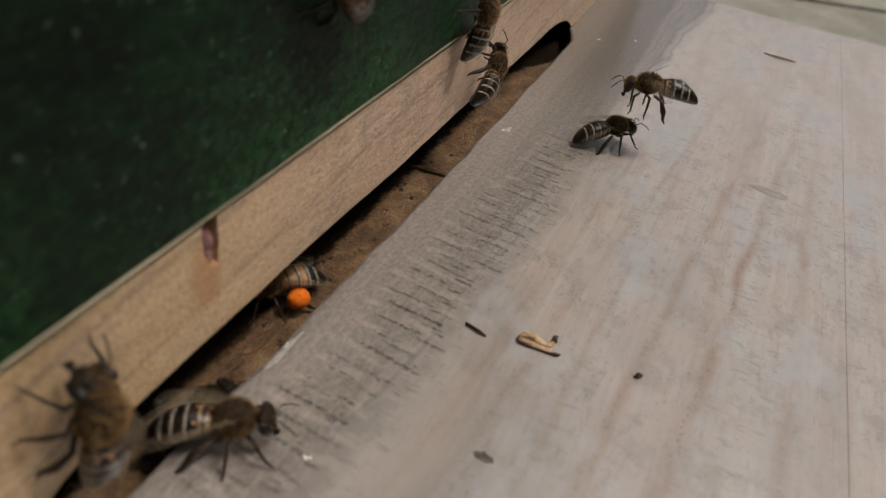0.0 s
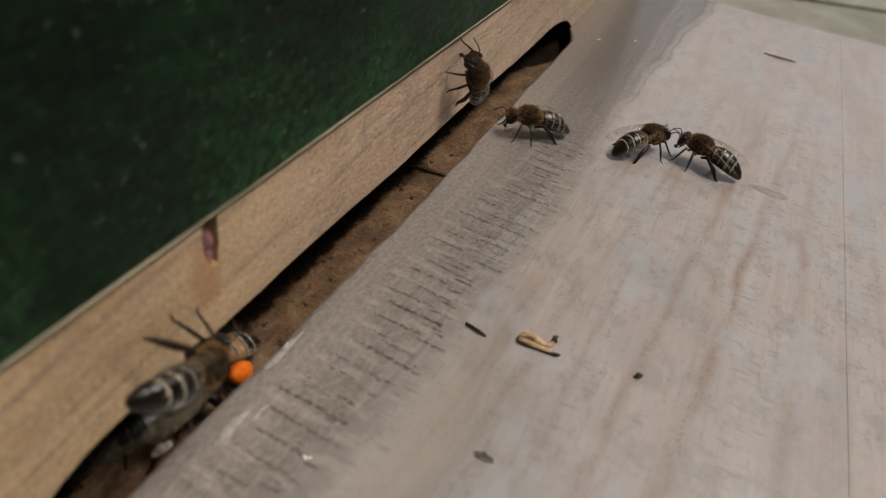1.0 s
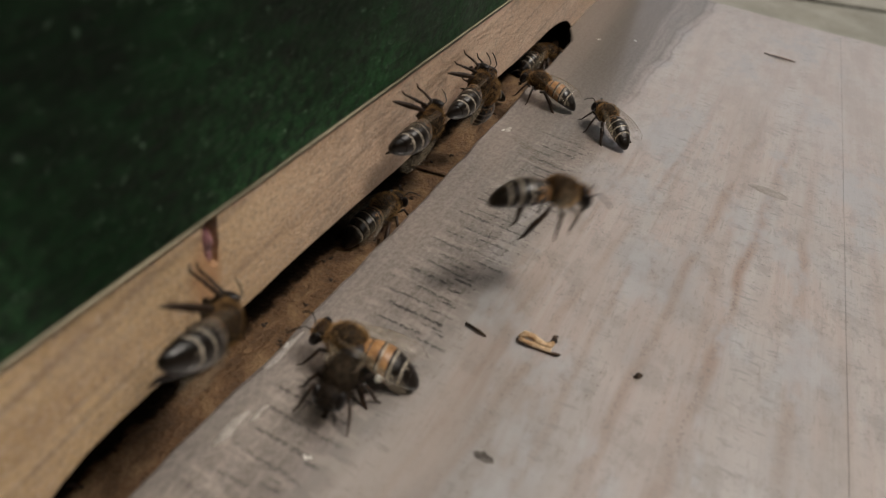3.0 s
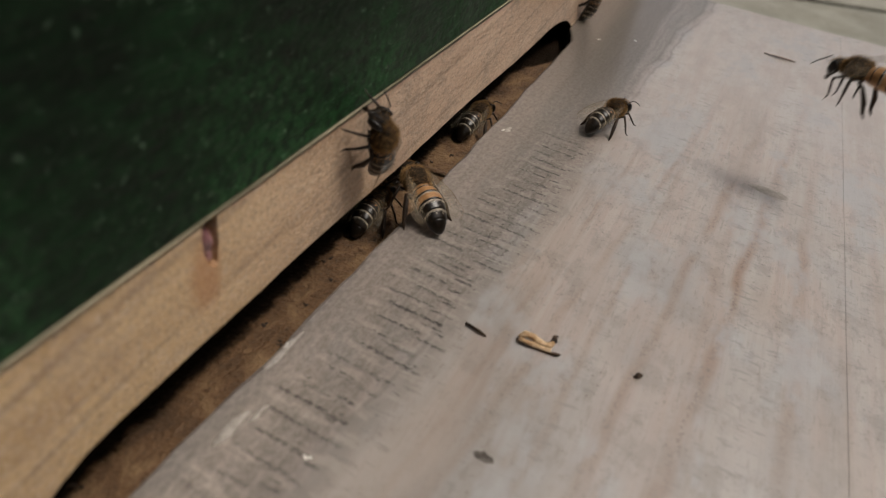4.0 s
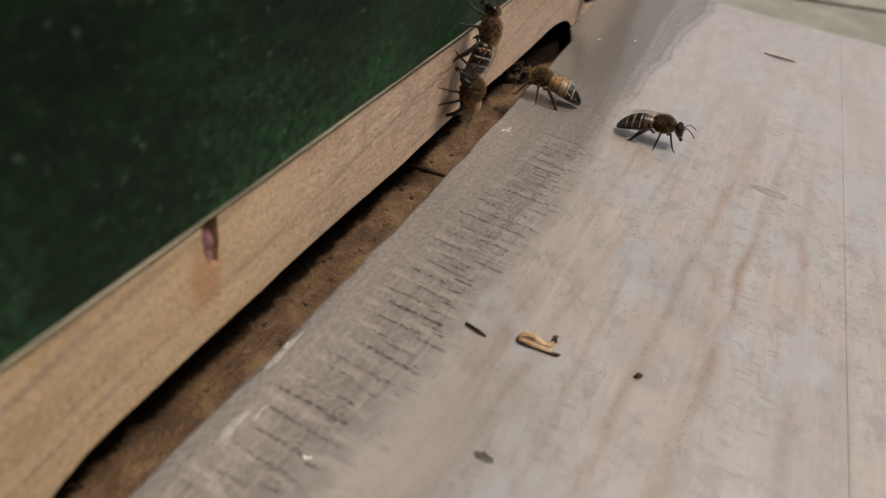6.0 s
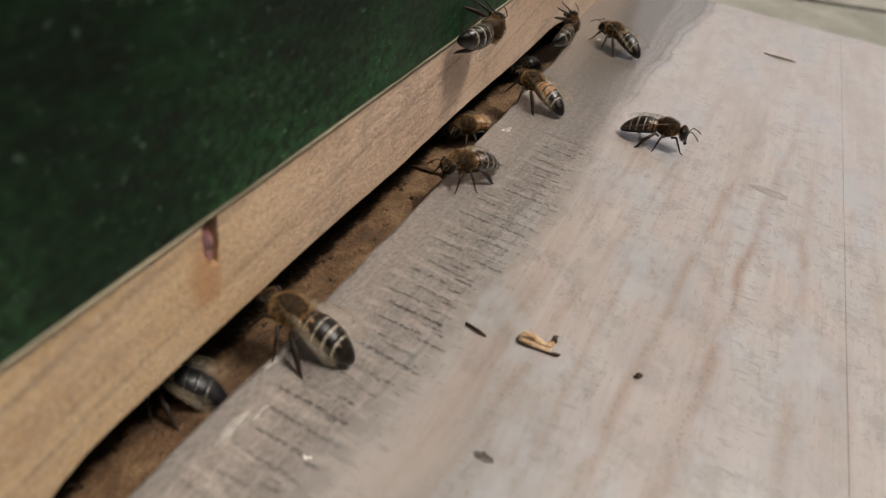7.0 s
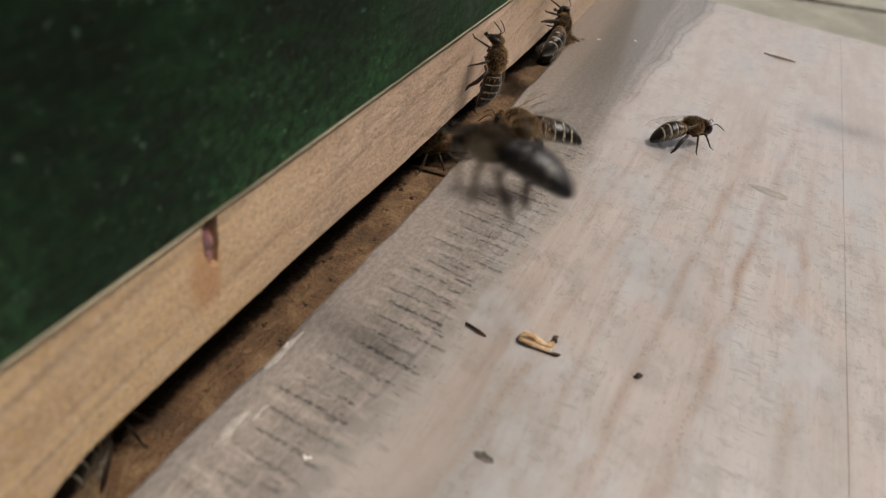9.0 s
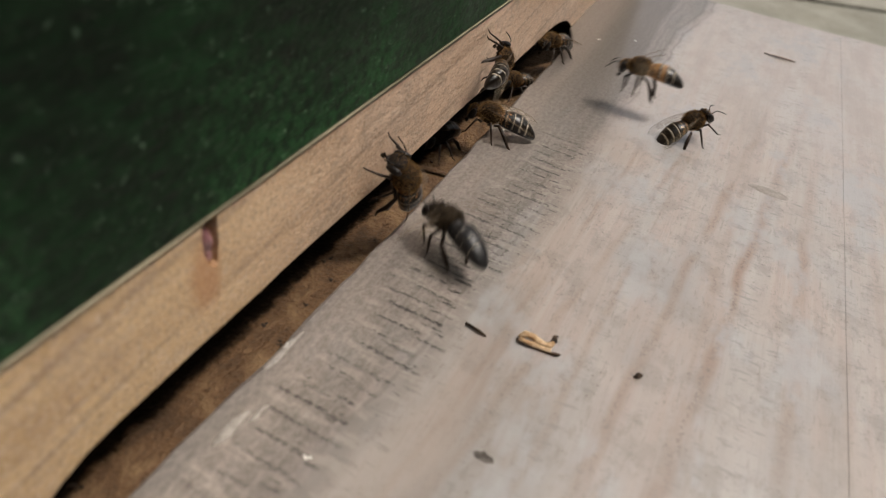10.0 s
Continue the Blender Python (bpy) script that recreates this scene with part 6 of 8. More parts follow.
    walk(BEES[21], [
        (.00, pose(-.0960, .0400, -.0040, 0, 0, -90)), (2.65, pose(-.0960, .0400, -.0040, 0, 0, -89)), (3.15, pose(-.0180, .0567, -.0040, 0, 0, -84)),
        (3.33, pose(-.0110, .0567, -.0040, 0, 0, -132)), (3.50, pose(-0.0041, 0.0570, -0.0040, 5, 0, -178)), (3.58, pose(-.0019, .0453, -.0020, 0, 0, 129)),
        (3.65, pose(0.0001, 0.0342, -0.0000, 5, 0, 91)), (3.80, pose(0.0005, 0.0312, -0.0000, 5, 0, 89)), (3.90, pose(0.0000, 0.0296, -0.0000, 5, 0, 58)),
        (4.00, pose(-0.0005, 0.0300, -0.0000, 5, 0, 52)), (4.20, pose(-0.0014, 0.0313, -0.0000, 5, 0, 40)), (4.30, pose(-0.0019, 0.0320, -0.0000, 5, 0, 44)),
        (4.40, pose(-0.0021, 0.0336, -0.0000, 5, 0, 66)), (4.45, pose(-.0023, .0301, .0035, 43, -9, 81)), (4.50, pose(-.0027, .0270, .0071, 83, -31, 92)),
        (4.70, pose(-.0032, .0274, .0073, 87, -36, 92)), (4.80, pose(-.0034, .0288, .0080, 89, -34, 92)), (4.90, pose(-.0036, .0279, .0075, 91, -35, 92)),
        (4.95, pose(-.0065, .0313, .0017, 38, -28, 129)), (5.00, pose(-.0093, .0347, -.0040, 0, 0, 147)), (5.20, pose(-.0095, .0328, -.0040, 0, 0, 160)),
        (5.55, pose(-.0200, .0328, -.0040, 0, 0, 84)), (6.10, pose(-.0960, .0400, -.0040, 0, 0, 90)), (10.00, pose(-.0960, .0400, -.0040, 0, 0, 90)),])
    limbs(BEES[21], [], (3.20, 5.50))
    walk(BEES[22], [
        (.00, pose(-0.1130, .0400, -.0040, 0, 0, -90)), (2.75, pose(-0.1130, .0400, -.0040, 0, 0, -89)), (3.25, pose(-.0180, .0333, -.0040, 0, 0, -84)),
        (3.42, pose(-.0130, .0333, -.0040, 0, 0, -44)), (3.60, pose(-0.0081, 0.0337, -0.0040, 5, 0, -8)), (3.70, pose(-.0047, .0242, .0041, -7, 45, 5)),
        (3.80, pose(-.0016, .0151, .0122, 69, 89, 92)), (3.90, pose(-.0010, .0104, .0176, 62, 86, 92)), (3.95, pose(-.0021, .0142, .0163, 82, 32, 101)),
        (4.00, pose(-.0031, .0179, .0150, 93, -22, 92)), (4.10, pose(-.0030, .0170, .0178, 90, -4, 92)), (4.20, pose(-.0031, .0166, .0204, 90, -14, 92)),
        (4.30, pose(-.0031, .0152, .0232, 90, 6, 92)), (4.40, pose(-.0031, .0151, .0251, 90, 18, 92)), (4.50, pose(-.0030, .0144, .0270, 90, 6, 92)),
        (4.60, pose(-.0030, .0144, .0290, 90, 36, 92)), (4.70, pose(-.0030, .0128, .0310, 90, 31, 92)), (4.80, pose(-.0030, .0128, .0314, 90, 28, 92)),
        (5.00, pose(-.0030, .0125, .0318, 90, 11, 92)), (5.10, pose(-.0029, .0116, .0328, 90, 8, 92)), (5.30, pose(-.0029, .0097, .0355, 90, 5, 92)),
        (5.50, pose(-.0028, .0080, .0399, 90, -6, 92)), (5.57, pose(.0138, .0080, .0599, 73, 23, 44)), (5.63, pose(.0305, .0080, .0799, 36, 26, -17)),
        (5.70, pose(.0472, .0080, .0999, 15, 0, -67)), (5.83, pose(.0686, .0080, .2100, 7, -3, -23)), (5.95, pose(.0900, .0080, .3200, 0, 0, 21)),
        (6.35, pose(-.0851, -.0840, .2950, 0, 0, 77)), (6.50, pose(-0.1051, -.0840, .2650, 0, 0, 77)), (10.00, pose(-0.1051, -.0840, .2650, 0, 0, 77)),])
    limbs(BEES[22], [(5.53, 6.39)], (3.30, 5.80))
    walk(BEES[23], [
        (.00, pose(-0.1300, .0400, -.0040, 0, 0, -90)), (2.75, pose(-0.1300, .0400, -.0040, 0, 0, -89)), (3.25, pose(-.0180, .0226, -.0040, 0, 0, -84)),
        (3.42, pose(-.0123, .0226, -.0040, 0, 0, -43)), (3.60, pose(-0.0067, 0.0230, -0.0040, 5, 0, -6)), (3.80, pose(-0.0055, 0.0278, -0.0040, 5, 0, -7)),
        (4.00, pose(-0.0065, 0.0296, -0.0040, 5, 0, 3)), (4.10, pose(-0.0046, 0.0248, -0.0040, 5, 0, -9)), (4.20, pose(-0.0048, 0.0264, -0.0040, 5, 0, -12)),
        (4.30, pose(-0.0032, 0.0263, -0.0040, 5, 0, -17)), (4.40, pose(0.0028, 0.0220, -0.0000, 5, 0, -43)), (4.50, pose(0.0039, 0.0222, -0.0000, 5, 0, -42)),
        (4.60, pose(0.0039, 0.0228, -0.0000, 5, 0, -50)), (4.70, pose(0.0041, 0.0219, -0.0000, 5, 0, -53)), (4.75, pose(0.0049, 0.0225, -0.0000, 5, 0, -102)),
        (4.80, pose(0.0058, 0.0229, 0.0000, 5, 0, -152)), (4.90, pose(0.0054, 0.0237, -0.0000, 5, 0, 165)), (5.00, pose(0.0049, 0.0237, 0.0000, 5, 0, 151)),
        (5.10, pose(0.0055, 0.0236, -0.0000, 5, 0, 153)), (5.20, pose(0.0070, 0.0222, 0.0010, -2, 0, 150)), (5.25, pose(0.0144, 0.0173, 0.0133, -6, 0, 100)),
        (5.35, pose(0.0292, -0.0096, 0.0386, -6, 0, 121)), (5.55, pose(.0890, .0032, .1270, 0, 0, 111)), (5.67, pose(.0895, .0032, .2235, 0, 0, 66)),
        (5.80, pose(.0900, .0032, .3200, 0, 0, 21)), (6.20, pose(-0.1105, -.0541, .2950, 0, 0, 77)), (6.35, pose(-0.1305, -.0541, .2650, 0, 0, 77)),
        (10.00, pose(-0.1305, -.0541, .2650, 0, 0, 77)),])
    limbs(BEES[23], [(5.16, 6.24)], (3.30, 5.65))
    walk(BEES[24], [
        (.00, pose(-0.1671, -.0116, .2650, 0, 0, -73)), (2.85, pose(-0.1671, -.0116, .2650, 0, 0, -73)), (3.10, pose(-0.1371, -.0116, .3050, 0, 0, -73)),
        (3.24, pose(-.0035, .0440, .3075, 0, 0, -10)), (3.38, pose(.1300, .0996, .3100, 0, 0, 53)), (3.62, pose(.1300, .0996, .1151, 0, 0, 53)),
        (3.80, pose(0.0600, 0.0796, 0.0251, -2, 0, 57)), (3.90, pose(0.0538, 0.0810, 0.0227, -6, 0, 77)), (4.00, pose(0.0460, 0.0692, 0.0168, -6, 0, 65)),
        (4.10, pose(0.0312, 0.0337, 0.0201, -6, 0, 103)), (4.20, pose(0.0059, 0.0378, 0.0111, -6, 0, 87)), (4.30, pose(0.0020, 0.0327, 0.0156, -6, 0, 79)),
        (4.40, pose(-0.0005, 0.0488, 0.0044, -6, 0, 77)), (4.50, pose(0.0024, 0.0571, 0.0029, -6, 0, 45)), (4.60, pose(0.0072, 0.0605, 0.0020, -2, 0, 63)),
        (4.70, pose(0.0072, 0.0599, -0.0000, 5, 0, 36)), (4.80, pose(0.0132, 0.0687, -0.0000, 5, 0, 112)), (4.90, pose(0.0099, 0.0639, -0.0000, 5, 0, 83)),
        (5.00, pose(0.0075, 0.0637, -0.0000, 5, 0, 84)), (5.10, pose(0.0066, 0.0631, -0.0000, 5, 0, 87)), (5.20, pose(0.0040, 0.0654, -0.0000, 5, 0, 71)),
        (5.30, pose(0.0020, 0.0646, 0.0015, -6, 0, 51)), (5.40, pose(-0.0001, 0.0701, -0.0000, 5, 0, 58)), (5.50, pose(-0.0006, 0.0715, -0.0000, 5, 0, 53)),
        (5.70, pose(0.0011, 0.0749, -0.0000, 5, 0, 99)), (6.30, pose(0.0019, 0.0725, -0.0000, 5, 0, 89)), (6.80, pose(0.0022, 0.0709, -0.0000, 5, 0, 74)),
        (7.00, pose(0.0010, 0.0709, -0.0000, 5, 0, 66)), (7.20, pose(0.0000, 0.0696, -0.0000, 5, 0, 63)), (7.50, pose(-0.0002, 0.0695, -0.0000, 5, 0, 57)),
        (7.60, pose(-0.0008, 0.0699, -0.0000, 5, 0, 66)), (7.70, pose(-0.0063, 0.0765, -0.0040, 5, 0, 120)), (7.80, pose(-0.0045, 0.0729, -0.0040, 5, 0, 151)),
        (7.90, pose(-0.0043, 0.0705, -0.0040, 5, 0, 159)), (8.10, pose(-0.0063, 0.0636, -0.0040, 5, 0, 162)), (8.45, pose(-.0200, .0632, -.0040, 0, 0, 84)),
        (9.00, pose(-.0450, .0600, -.0040, 0, 0, 90)), (10.00, pose(-.0450, .0600, -.0040, 0, 0, 90)),])
    limbs(BEES[24], [(3.06, 4.64), (5.26, 5.34)], (3.50, 8.40))
    walk(BEES[25], [
        (.00, pose(-.0620, .0600, -.0040, 0, 0, -90)), (2.65, pose(-.0620, .0600, -.0040, 0, 0, -89)), (3.15, pose(-.0180, .0473, -.0040, 0, 0, -84)),
        (3.50, pose(-0.0040, 0.0479, -0.0040, 5, 0, -10)), (3.80, pose(-0.0063, 0.0551, -0.0040, 5, 0, -9)), (4.00, pose(-0.0058, 0.0620, -0.0040, 5, 0, -4)),
        (4.20, pose(-0.0059, 0.0609, -0.0040, 5, 0, -4)), (4.30, pose(-0.0056, 0.0634, -0.0040, 5, 0, -3)), (4.40, pose(-0.0072, 0.0650, -0.0040, 5, 0, 8)),
        (4.60, pose(-0.0072, 0.0676, -0.0040, 5, 0, 7)), (4.80, pose(-0.0083, 0.0726, -0.0040, 5, 0, 15)), (4.90, pose(-.0061, .0619, .0025, 48, 9, 57)),
        (5.00, pose(-.0042, .0519, .0091, 91, -15, 92)), (5.20, pose(-.0030, .0467, .0111, 78, 61, 92)), (5.30, pose(-.0030, .0451, .0125, 79, 59, 92)),
        (5.50, pose(-.0038, .0472, .0128, 87, -17, 92)), (5.60, pose(-.0034, .0464, .0142, 83, -15, 92)), (5.70, pose(-.0033, .0455, .0154, 82, -7, 92)),
        (6.20, pose(-.0040, .0450, .0183, 90, 47, 92)), (6.50, pose(-.0040, .0453, .0186, 90, 83, 92)), (6.80, pose(-.0040, .0457, .0188, 90, 90, 92)),
        (7.10, pose(-.0040, .0457, .0190, -90, 90, -88)), (7.20, pose(-.0039, .0434, .0203, 90, 67, 92)), (7.50, pose(-.0040, .0447, .0207, 90, 50, 92)),
        (8.00, pose(-.0040, .0453, .0212, 90, 57, 92)), (8.30, pose(-.0040, .0455, .0221, 90, 60, 92)), (8.40, pose(-.0039, .0439, .0240, 90, 48, 92)),
        (8.50, pose(-.0039, .0421, .0280, 90, 21, 92)), (8.70, pose(-.0038, .0383, .0347, 90, 16, 92)), (8.77, pose(.0129, .0383, .0547, 64, 38, 39)),
        (8.83, pose(.0296, .0383, .0747, 27, 29, -23)), (8.90, pose(.0462, .0383, .0947, 15, 0, -67)), (9.02, pose(.0681, .0383, .2074, 7, -3, -23)),
        (9.15, pose(.0900, .0383, .3200, 0, 0, 21)), (9.55, pose(-0.1790, .0172, .2950, 0, 0, 77)), (9.70, pose(-0.1990, .0172, .2650, 0, 0, 77)),
        (10.00, pose(-0.1990, .0172, .2650, 0, 0, 77)),])
    limbs(BEES[25], [(8.73, 9.59)], (3.20, 9.00))
    walk(BEES[26], [
        (.00, pose(-.0790, .0600, -.0040, 0, 0, -90)), (3.75, pose(-.0790, .0600, -.0040, 0, 0, -89)), (4.25, pose(-.0180, .0610, -.0040, 0, 0, -84)),
        (4.42, pose(-.0128, .0610, -.0040, 0, 0, -40)), (4.60, pose(-0.0079, 0.0618, -0.0040, 5, 0, 3)), (4.70, pose(-.0053, .0535, .0026, 45, -1, 53)),
        (4.80, pose(-.0029, .0461, .0091, 77, -34, 92)), (5.00, pose(-.0032, .0438, .0100, 82, -46, 92)), (5.20, pose(-.0039, .0417, .0116, 91, -32, 92)),
        (5.40, pose(-.0033, .0396, .0144, 84, -28, 92)), (5.50, pose(-.0034, .0401, .0143, 86, -29, 92)), (5.70, pose(-.0036, .0402, .0148, 88, -29, 92)),
        (6.00, pose(-.0041, .0437, .0107, 92, -32, 92)), (6.15, pose(-.0054, .0537, .0033, 52, 3, 55)), (6.30, pose(-0.0071, 0.0646, -0.0040, 5, 0, 4)),
        (6.65, pose(-.0200, .0638, -.0040, 0, 0, 84)), (7.20, pose(-.0790, .0600, -.0040, 0, 0, 90)), (10.00, pose(-.0790, .0600, -.0040, 0, 0, 90)),])
    limbs(BEES[26], [], (4.30, 6.60))
    walk(BEES[27], [
        (.00, pose(-.0960, .0600, -.0040, 0, 0, -90)), (2.35, pose(-.0960, .0600, -.0040, 0, 0, -89)), (2.85, pose(-.0180, .0968, -.0040, 0, 0, -84)),
        (3.20, pose(-0.0035, 0.0978, -0.0040, 5, 0, -13)), (3.30, pose(-.0047, .1073, -.0024, 9, 45, 6)), (3.40, pose(-.0062, .1178, -.0008, 90, 72, 92)),
        (3.60, pose(-.0067, .1223, .0056, 94, 10, 92)), (3.80, pose(-.0067, .1223, .0056, 94, 10, 92)), (5.70, pose(-.0066, .1226, .0055, 93, 7, 92)),
        (6.10, pose(-.0065, .1212, .0150, 93, -22, 92)), (6.17, pose(.0101, .1212, .0350, 80, 12, 46)), (6.23, pose(.0268, .1212, .0550, 44, 23, -13)),
        (6.30, pose(.0435, .1212, .0750, 15, 0, -67)), (6.42, pose(.0667, .1212, .1975, 7, -3, -23)), (6.55, pose(.0900, .1212, .3200, 0, 0, 21)),
        (6.95, pose(-0.2304, .0912, .2950, 0, 0, 77)), (7.10, pose(-0.2504, .0912, .2650, 0, 0, 77)), (10.00, pose(-0.2504, .0912, .2650, 0, 0, 77)),])
    limbs(BEES[27], [(6.13, 6.99)], (2.90, 6.40))
    walk(BEES[28], [
        (.00, pose(-0.2811, .1213, .2650, 0, 0, -73)), (3.25, pose(-0.2811, .1213, .2650, 0, 0, -73)), (3.50, pose(-0.2511, .1213, .3050, 0, 0, -73)),
        (3.59, pose(-0.1252, .1005, .3067, 0, 0, -21)), (3.69, pose(.0008, .0797, .3083, 0, 0, 31)), (3.78, pose(.1268, .0589, .3100, 0, 0, 82)),
        (4.02, pose(.1268, .0589, .1204, 0, 0, 82)), (4.20, pose(0.0568, 0.0389, 0.0304, -2, 0, 86)), (4.30, pose(0.0448, 0.0248, 0.0308, -6, 0, 98)),
        (4.40, pose(0.0336, 0.0109, 0.0283, -6, 0, 84)), (4.50, pose(0.0268, 0.0018, 0.0273, -6, 0, 112)), (4.60, pose(0.0128, -0.0012, 0.0168, -6, 0, 109)),
        (4.70, pose(0.0082, -0.0125, 0.0102, -6, 0, 109)), (4.80, pose(0.0011, -0.0263, 0.0055, -6, 0, 116)), (5.00, pose(.0595, -.0163, .0930, 0, 0, 108)),
        (5.12, pose(.0747, -.0163, .2065, 0, 0, 64)), (5.25, pose(.0900, -.0163, .3200, 0, 0, 21)), (5.65, pose(-0.2694, .1224, .2950, 0, 0, 77)),
        (5.80, pose(-0.2894, .1224, .2650, 0, 0, 77)), (10.00, pose(-0.2894, .1224, .2650, 0, 0, 77)),])
    limbs(BEES[28], [(3.46, 5.69)], (3.90, 5.10))
    walk(BEES[29], [
        (.00, pose(-0.3155, .1585, .2650, 0, 0, -73)), (4.45, pose(-0.3155, .1585, .2650, 0, 0, -73)), (4.70, pose(-0.2855, .1585, .3050, 0, 0, -73)),
        (4.79, pose(-.0673, .4212, .3067, 0, 0, -16)), (4.89, pose(.1509, .6838, .3083, 0, 0, 42)), (4.98, pose(.3691, .9465, .3100, 0, 0, 99)),
        (5.22, pose(.3691, .9465, .1210, 0, 0, 99)), (5.40, pose(0.2991, 0.9265, 0.0310, -2, 0, 103)), (5.50, pose(0.0554, 0.1181, 0.0310, -2, 0, 89)),
        (5.60, pose(0.0299, 0.0242, 0.0283, -6, 0, 102)), (5.70, pose(0.0240, 0.0076, 0.0191, -6, 0, 101)), (5.85, pose(0.0160, -0.0051, 0.0067, -6, 0, 102)),
        (6.00, pose(0.0085, -0.0254, 0.0030, -2, 0, 106)), (6.20, pose(.0685, -.0154, .0930, 0, 0, 102)), (6.33, pose(.0792, -.0154, .2065, 0, 0, 61)),
        (6.45, pose(.0900, -.0154, .3200, 0, 0, 21)), (6.85, pose(-0.2959, .1628, .2950, 0, 0, 77)), (7.00, pose(-0.3159, .1628, .2650, 0, 0, 77)),
        (10.00, pose(-0.3159, .1628, .2650, 0, 0, 77)),])
    limbs(BEES[29], [(4.66, 6.89)], (5.10, 6.30))
    walk(BEES[30], [
        (.00, pose(-.0450, .0800, -.0040, 0, 0, -90)), (5.45, pose(-.0450, .0800, -.0040, 0, 0, -89)), (5.95, pose(-.0180, .0566, -.0040, 0, 0, -84)),
        (6.12, pose(-.0108, .0566, -.0040, 0, 0, -43)), (6.30, pose(-0.0038, 0.0573, -0.0040, 5, 0, -5)), (6.50, pose(0.0055, 0.0537, -0.0000, 5, 0, -71)),
        (6.55, pose(0.0054, 0.0513, -0.0000, 5, 0, -106)), (6.60, pose(0.0054, 0.0491, -0.0000, 5, 0, -150)), (6.65, pose(0.0053, 0.0469, -0.0000, 5, 0, 163)),
        (6.80, pose(0.0039, 0.0457, -0.0000, 5, 0, 155)), (6.90, pose(0.0024, 0.0439, -0.0000, 5, 0, 157)), (7.00, pose(0.0016, 0.0407, -0.0000, 5, 0, 152)),
        (7.10, pose(0.0005, 0.0387, -0.0000, 5, 0, 157)), (7.20, pose(0.0005, 0.0351, -0.0000, 5, 0, 148)), (7.30, pose(-0.0001, 0.0331, -0.0000, 5, 0, 150)),
        (7.40, pose(-0.0005, 0.0301, -0.0000, 5, 0, 153)), (7.50, pose(-0.0038, 0.0306, -0.0040, 5, 0, 170)), (7.60, pose(-0.0037, 0.0266, -0.0040, 5, 0, 176)),
        (7.70, pose(-0.0035, 0.0241, -0.0040, 5, 0, 173)), (7.80, pose(-0.0048, 0.0208, -0.0040, 5, 0, 169)), (7.90, pose(-0.0053, 0.0178, -0.0040, 5, 0, 167)),
        (8.00, pose(-0.0043, 0.0133, -0.0040, 5, 0, 160)), (8.10, pose(-0.0043, 0.0128, -0.0040, 5, 0, 163)), (8.20, pose(-0.0049, 0.0111, -0.0040, 5, 0, 164)),
        (8.30, pose(-0.0060, 0.0100, -0.0040, 5, 0, 161)), (8.40, pose(-0.0059, 0.0072, -0.0040, 5, 0, 169)), (8.50, pose(-0.0055, 0.0050, -0.0040, 5, 0, 167)),
        (8.60, pose(-0.0069, 0.0017, -0.0040, 5, 0, 164)), (8.80, pose(-0.0088, -0.0012, -0.0040, 5, 0, 166)), (9.15, pose(-.0200, -.0013, -.0040, 0, 0, 84)),
        (9.70, pose(-.0450, .0800, -.0040, 0, 0, 90)), (10.00, pose(-.0450, .0800, -.0040, 0, 0, 90)),])
    limbs(BEES[30], [], (6.00, 9.10))
    walk(BEES[31], [
        (.00, pose(-.0620, .0800, -.0040, 0, 0, -90)), (5.55, pose(-.0620, .0800, -.0040, 0, 0, -89)), (6.05, pose(-.0180, .0541, -.0040, 0, 0, -84)),
        (6.40, pose(-0.0049, 0.0548, -0.0040, 5, 0, -11)), (6.60, pose(-0.0001, 0.0560, -0.0000, 5, 0, -23)), (6.63, pose(-.0016, .0581, -.0013, 0, 0, 30)),
        (6.67, pose(-.0033, .0609, -.0027, 0, 0, 77)), (6.70, pose(-0.0050, 0.0640, -0.0040, 5, 0, 134)), (6.80, pose(-0.0042, 0.0616, -0.0040, 5, 0, 155)),
        (6.90, pose(-0.0045, 0.0603, -0.0040, 5, 0, 155)), (7.00, pose(-0.0051, 0.0578, -0.0040, 5, 0, 160)), (7.20, pose(-0.0073, 0.0507, -0.0040, 5, 0, 160)),
        (7.55, pose(-.0200, .0504, -.0040, 0, 0, 84)), (8.10, pose(-.0620, .0800, -.0040, 0, 0, 90)), (10.00, pose(-.0620, .0800, -.0040, 0, 0, 90)),])
    limbs(BEES[31], [], (6.10, 7.50))
    walk(BEES[32], [
        (.00, pose(-.0790, .0800, -.0040, 0, 0, -90)), (5.35, pose(-.0790, .0800, -.0040, 0, 0, -89)), (5.85, pose(-.0180, .0847, -.0040, 0, 0, -84)),
        (6.20, pose(-0.0065, 0.0857, -0.0040, 5, 0, -8)), (6.50, pose(-0.0060, 0.0932, -0.0040, 5, 0, -26)), (6.60, pose(-0.0065, 0.0919, -0.0040, 5, 0, -94)),
        (6.70, pose(-0.0068, 0.0910, -0.0040, 5, 0, -141)), (6.80, pose(-0.0073, 0.0902, -0.0040, 5, 0, 161)), (7.00, pose(-0.0071, 0.0882, -0.0040, 5, 0, 165)),
        (7.30, pose(-0.0077, 0.0914, -0.0040, 5, 0, 169)), (7.40, pose(-0.0081, 0.0837, -0.0040, 5, 0, 169)), (7.58, pose(-.0139, .0832, -.0040, 0, 0, 126)),
        (7.75, pose(-.0200, .0832, -.0040, 0, 0, 84)), (8.30, pose(-.0790, .0800, -.0040, 0, 0, 90)), (10.00, pose(-.0790, .0800, -.0040, 0, 0, 90)),])
    limbs(BEES[32], [], (5.90, 7.70))
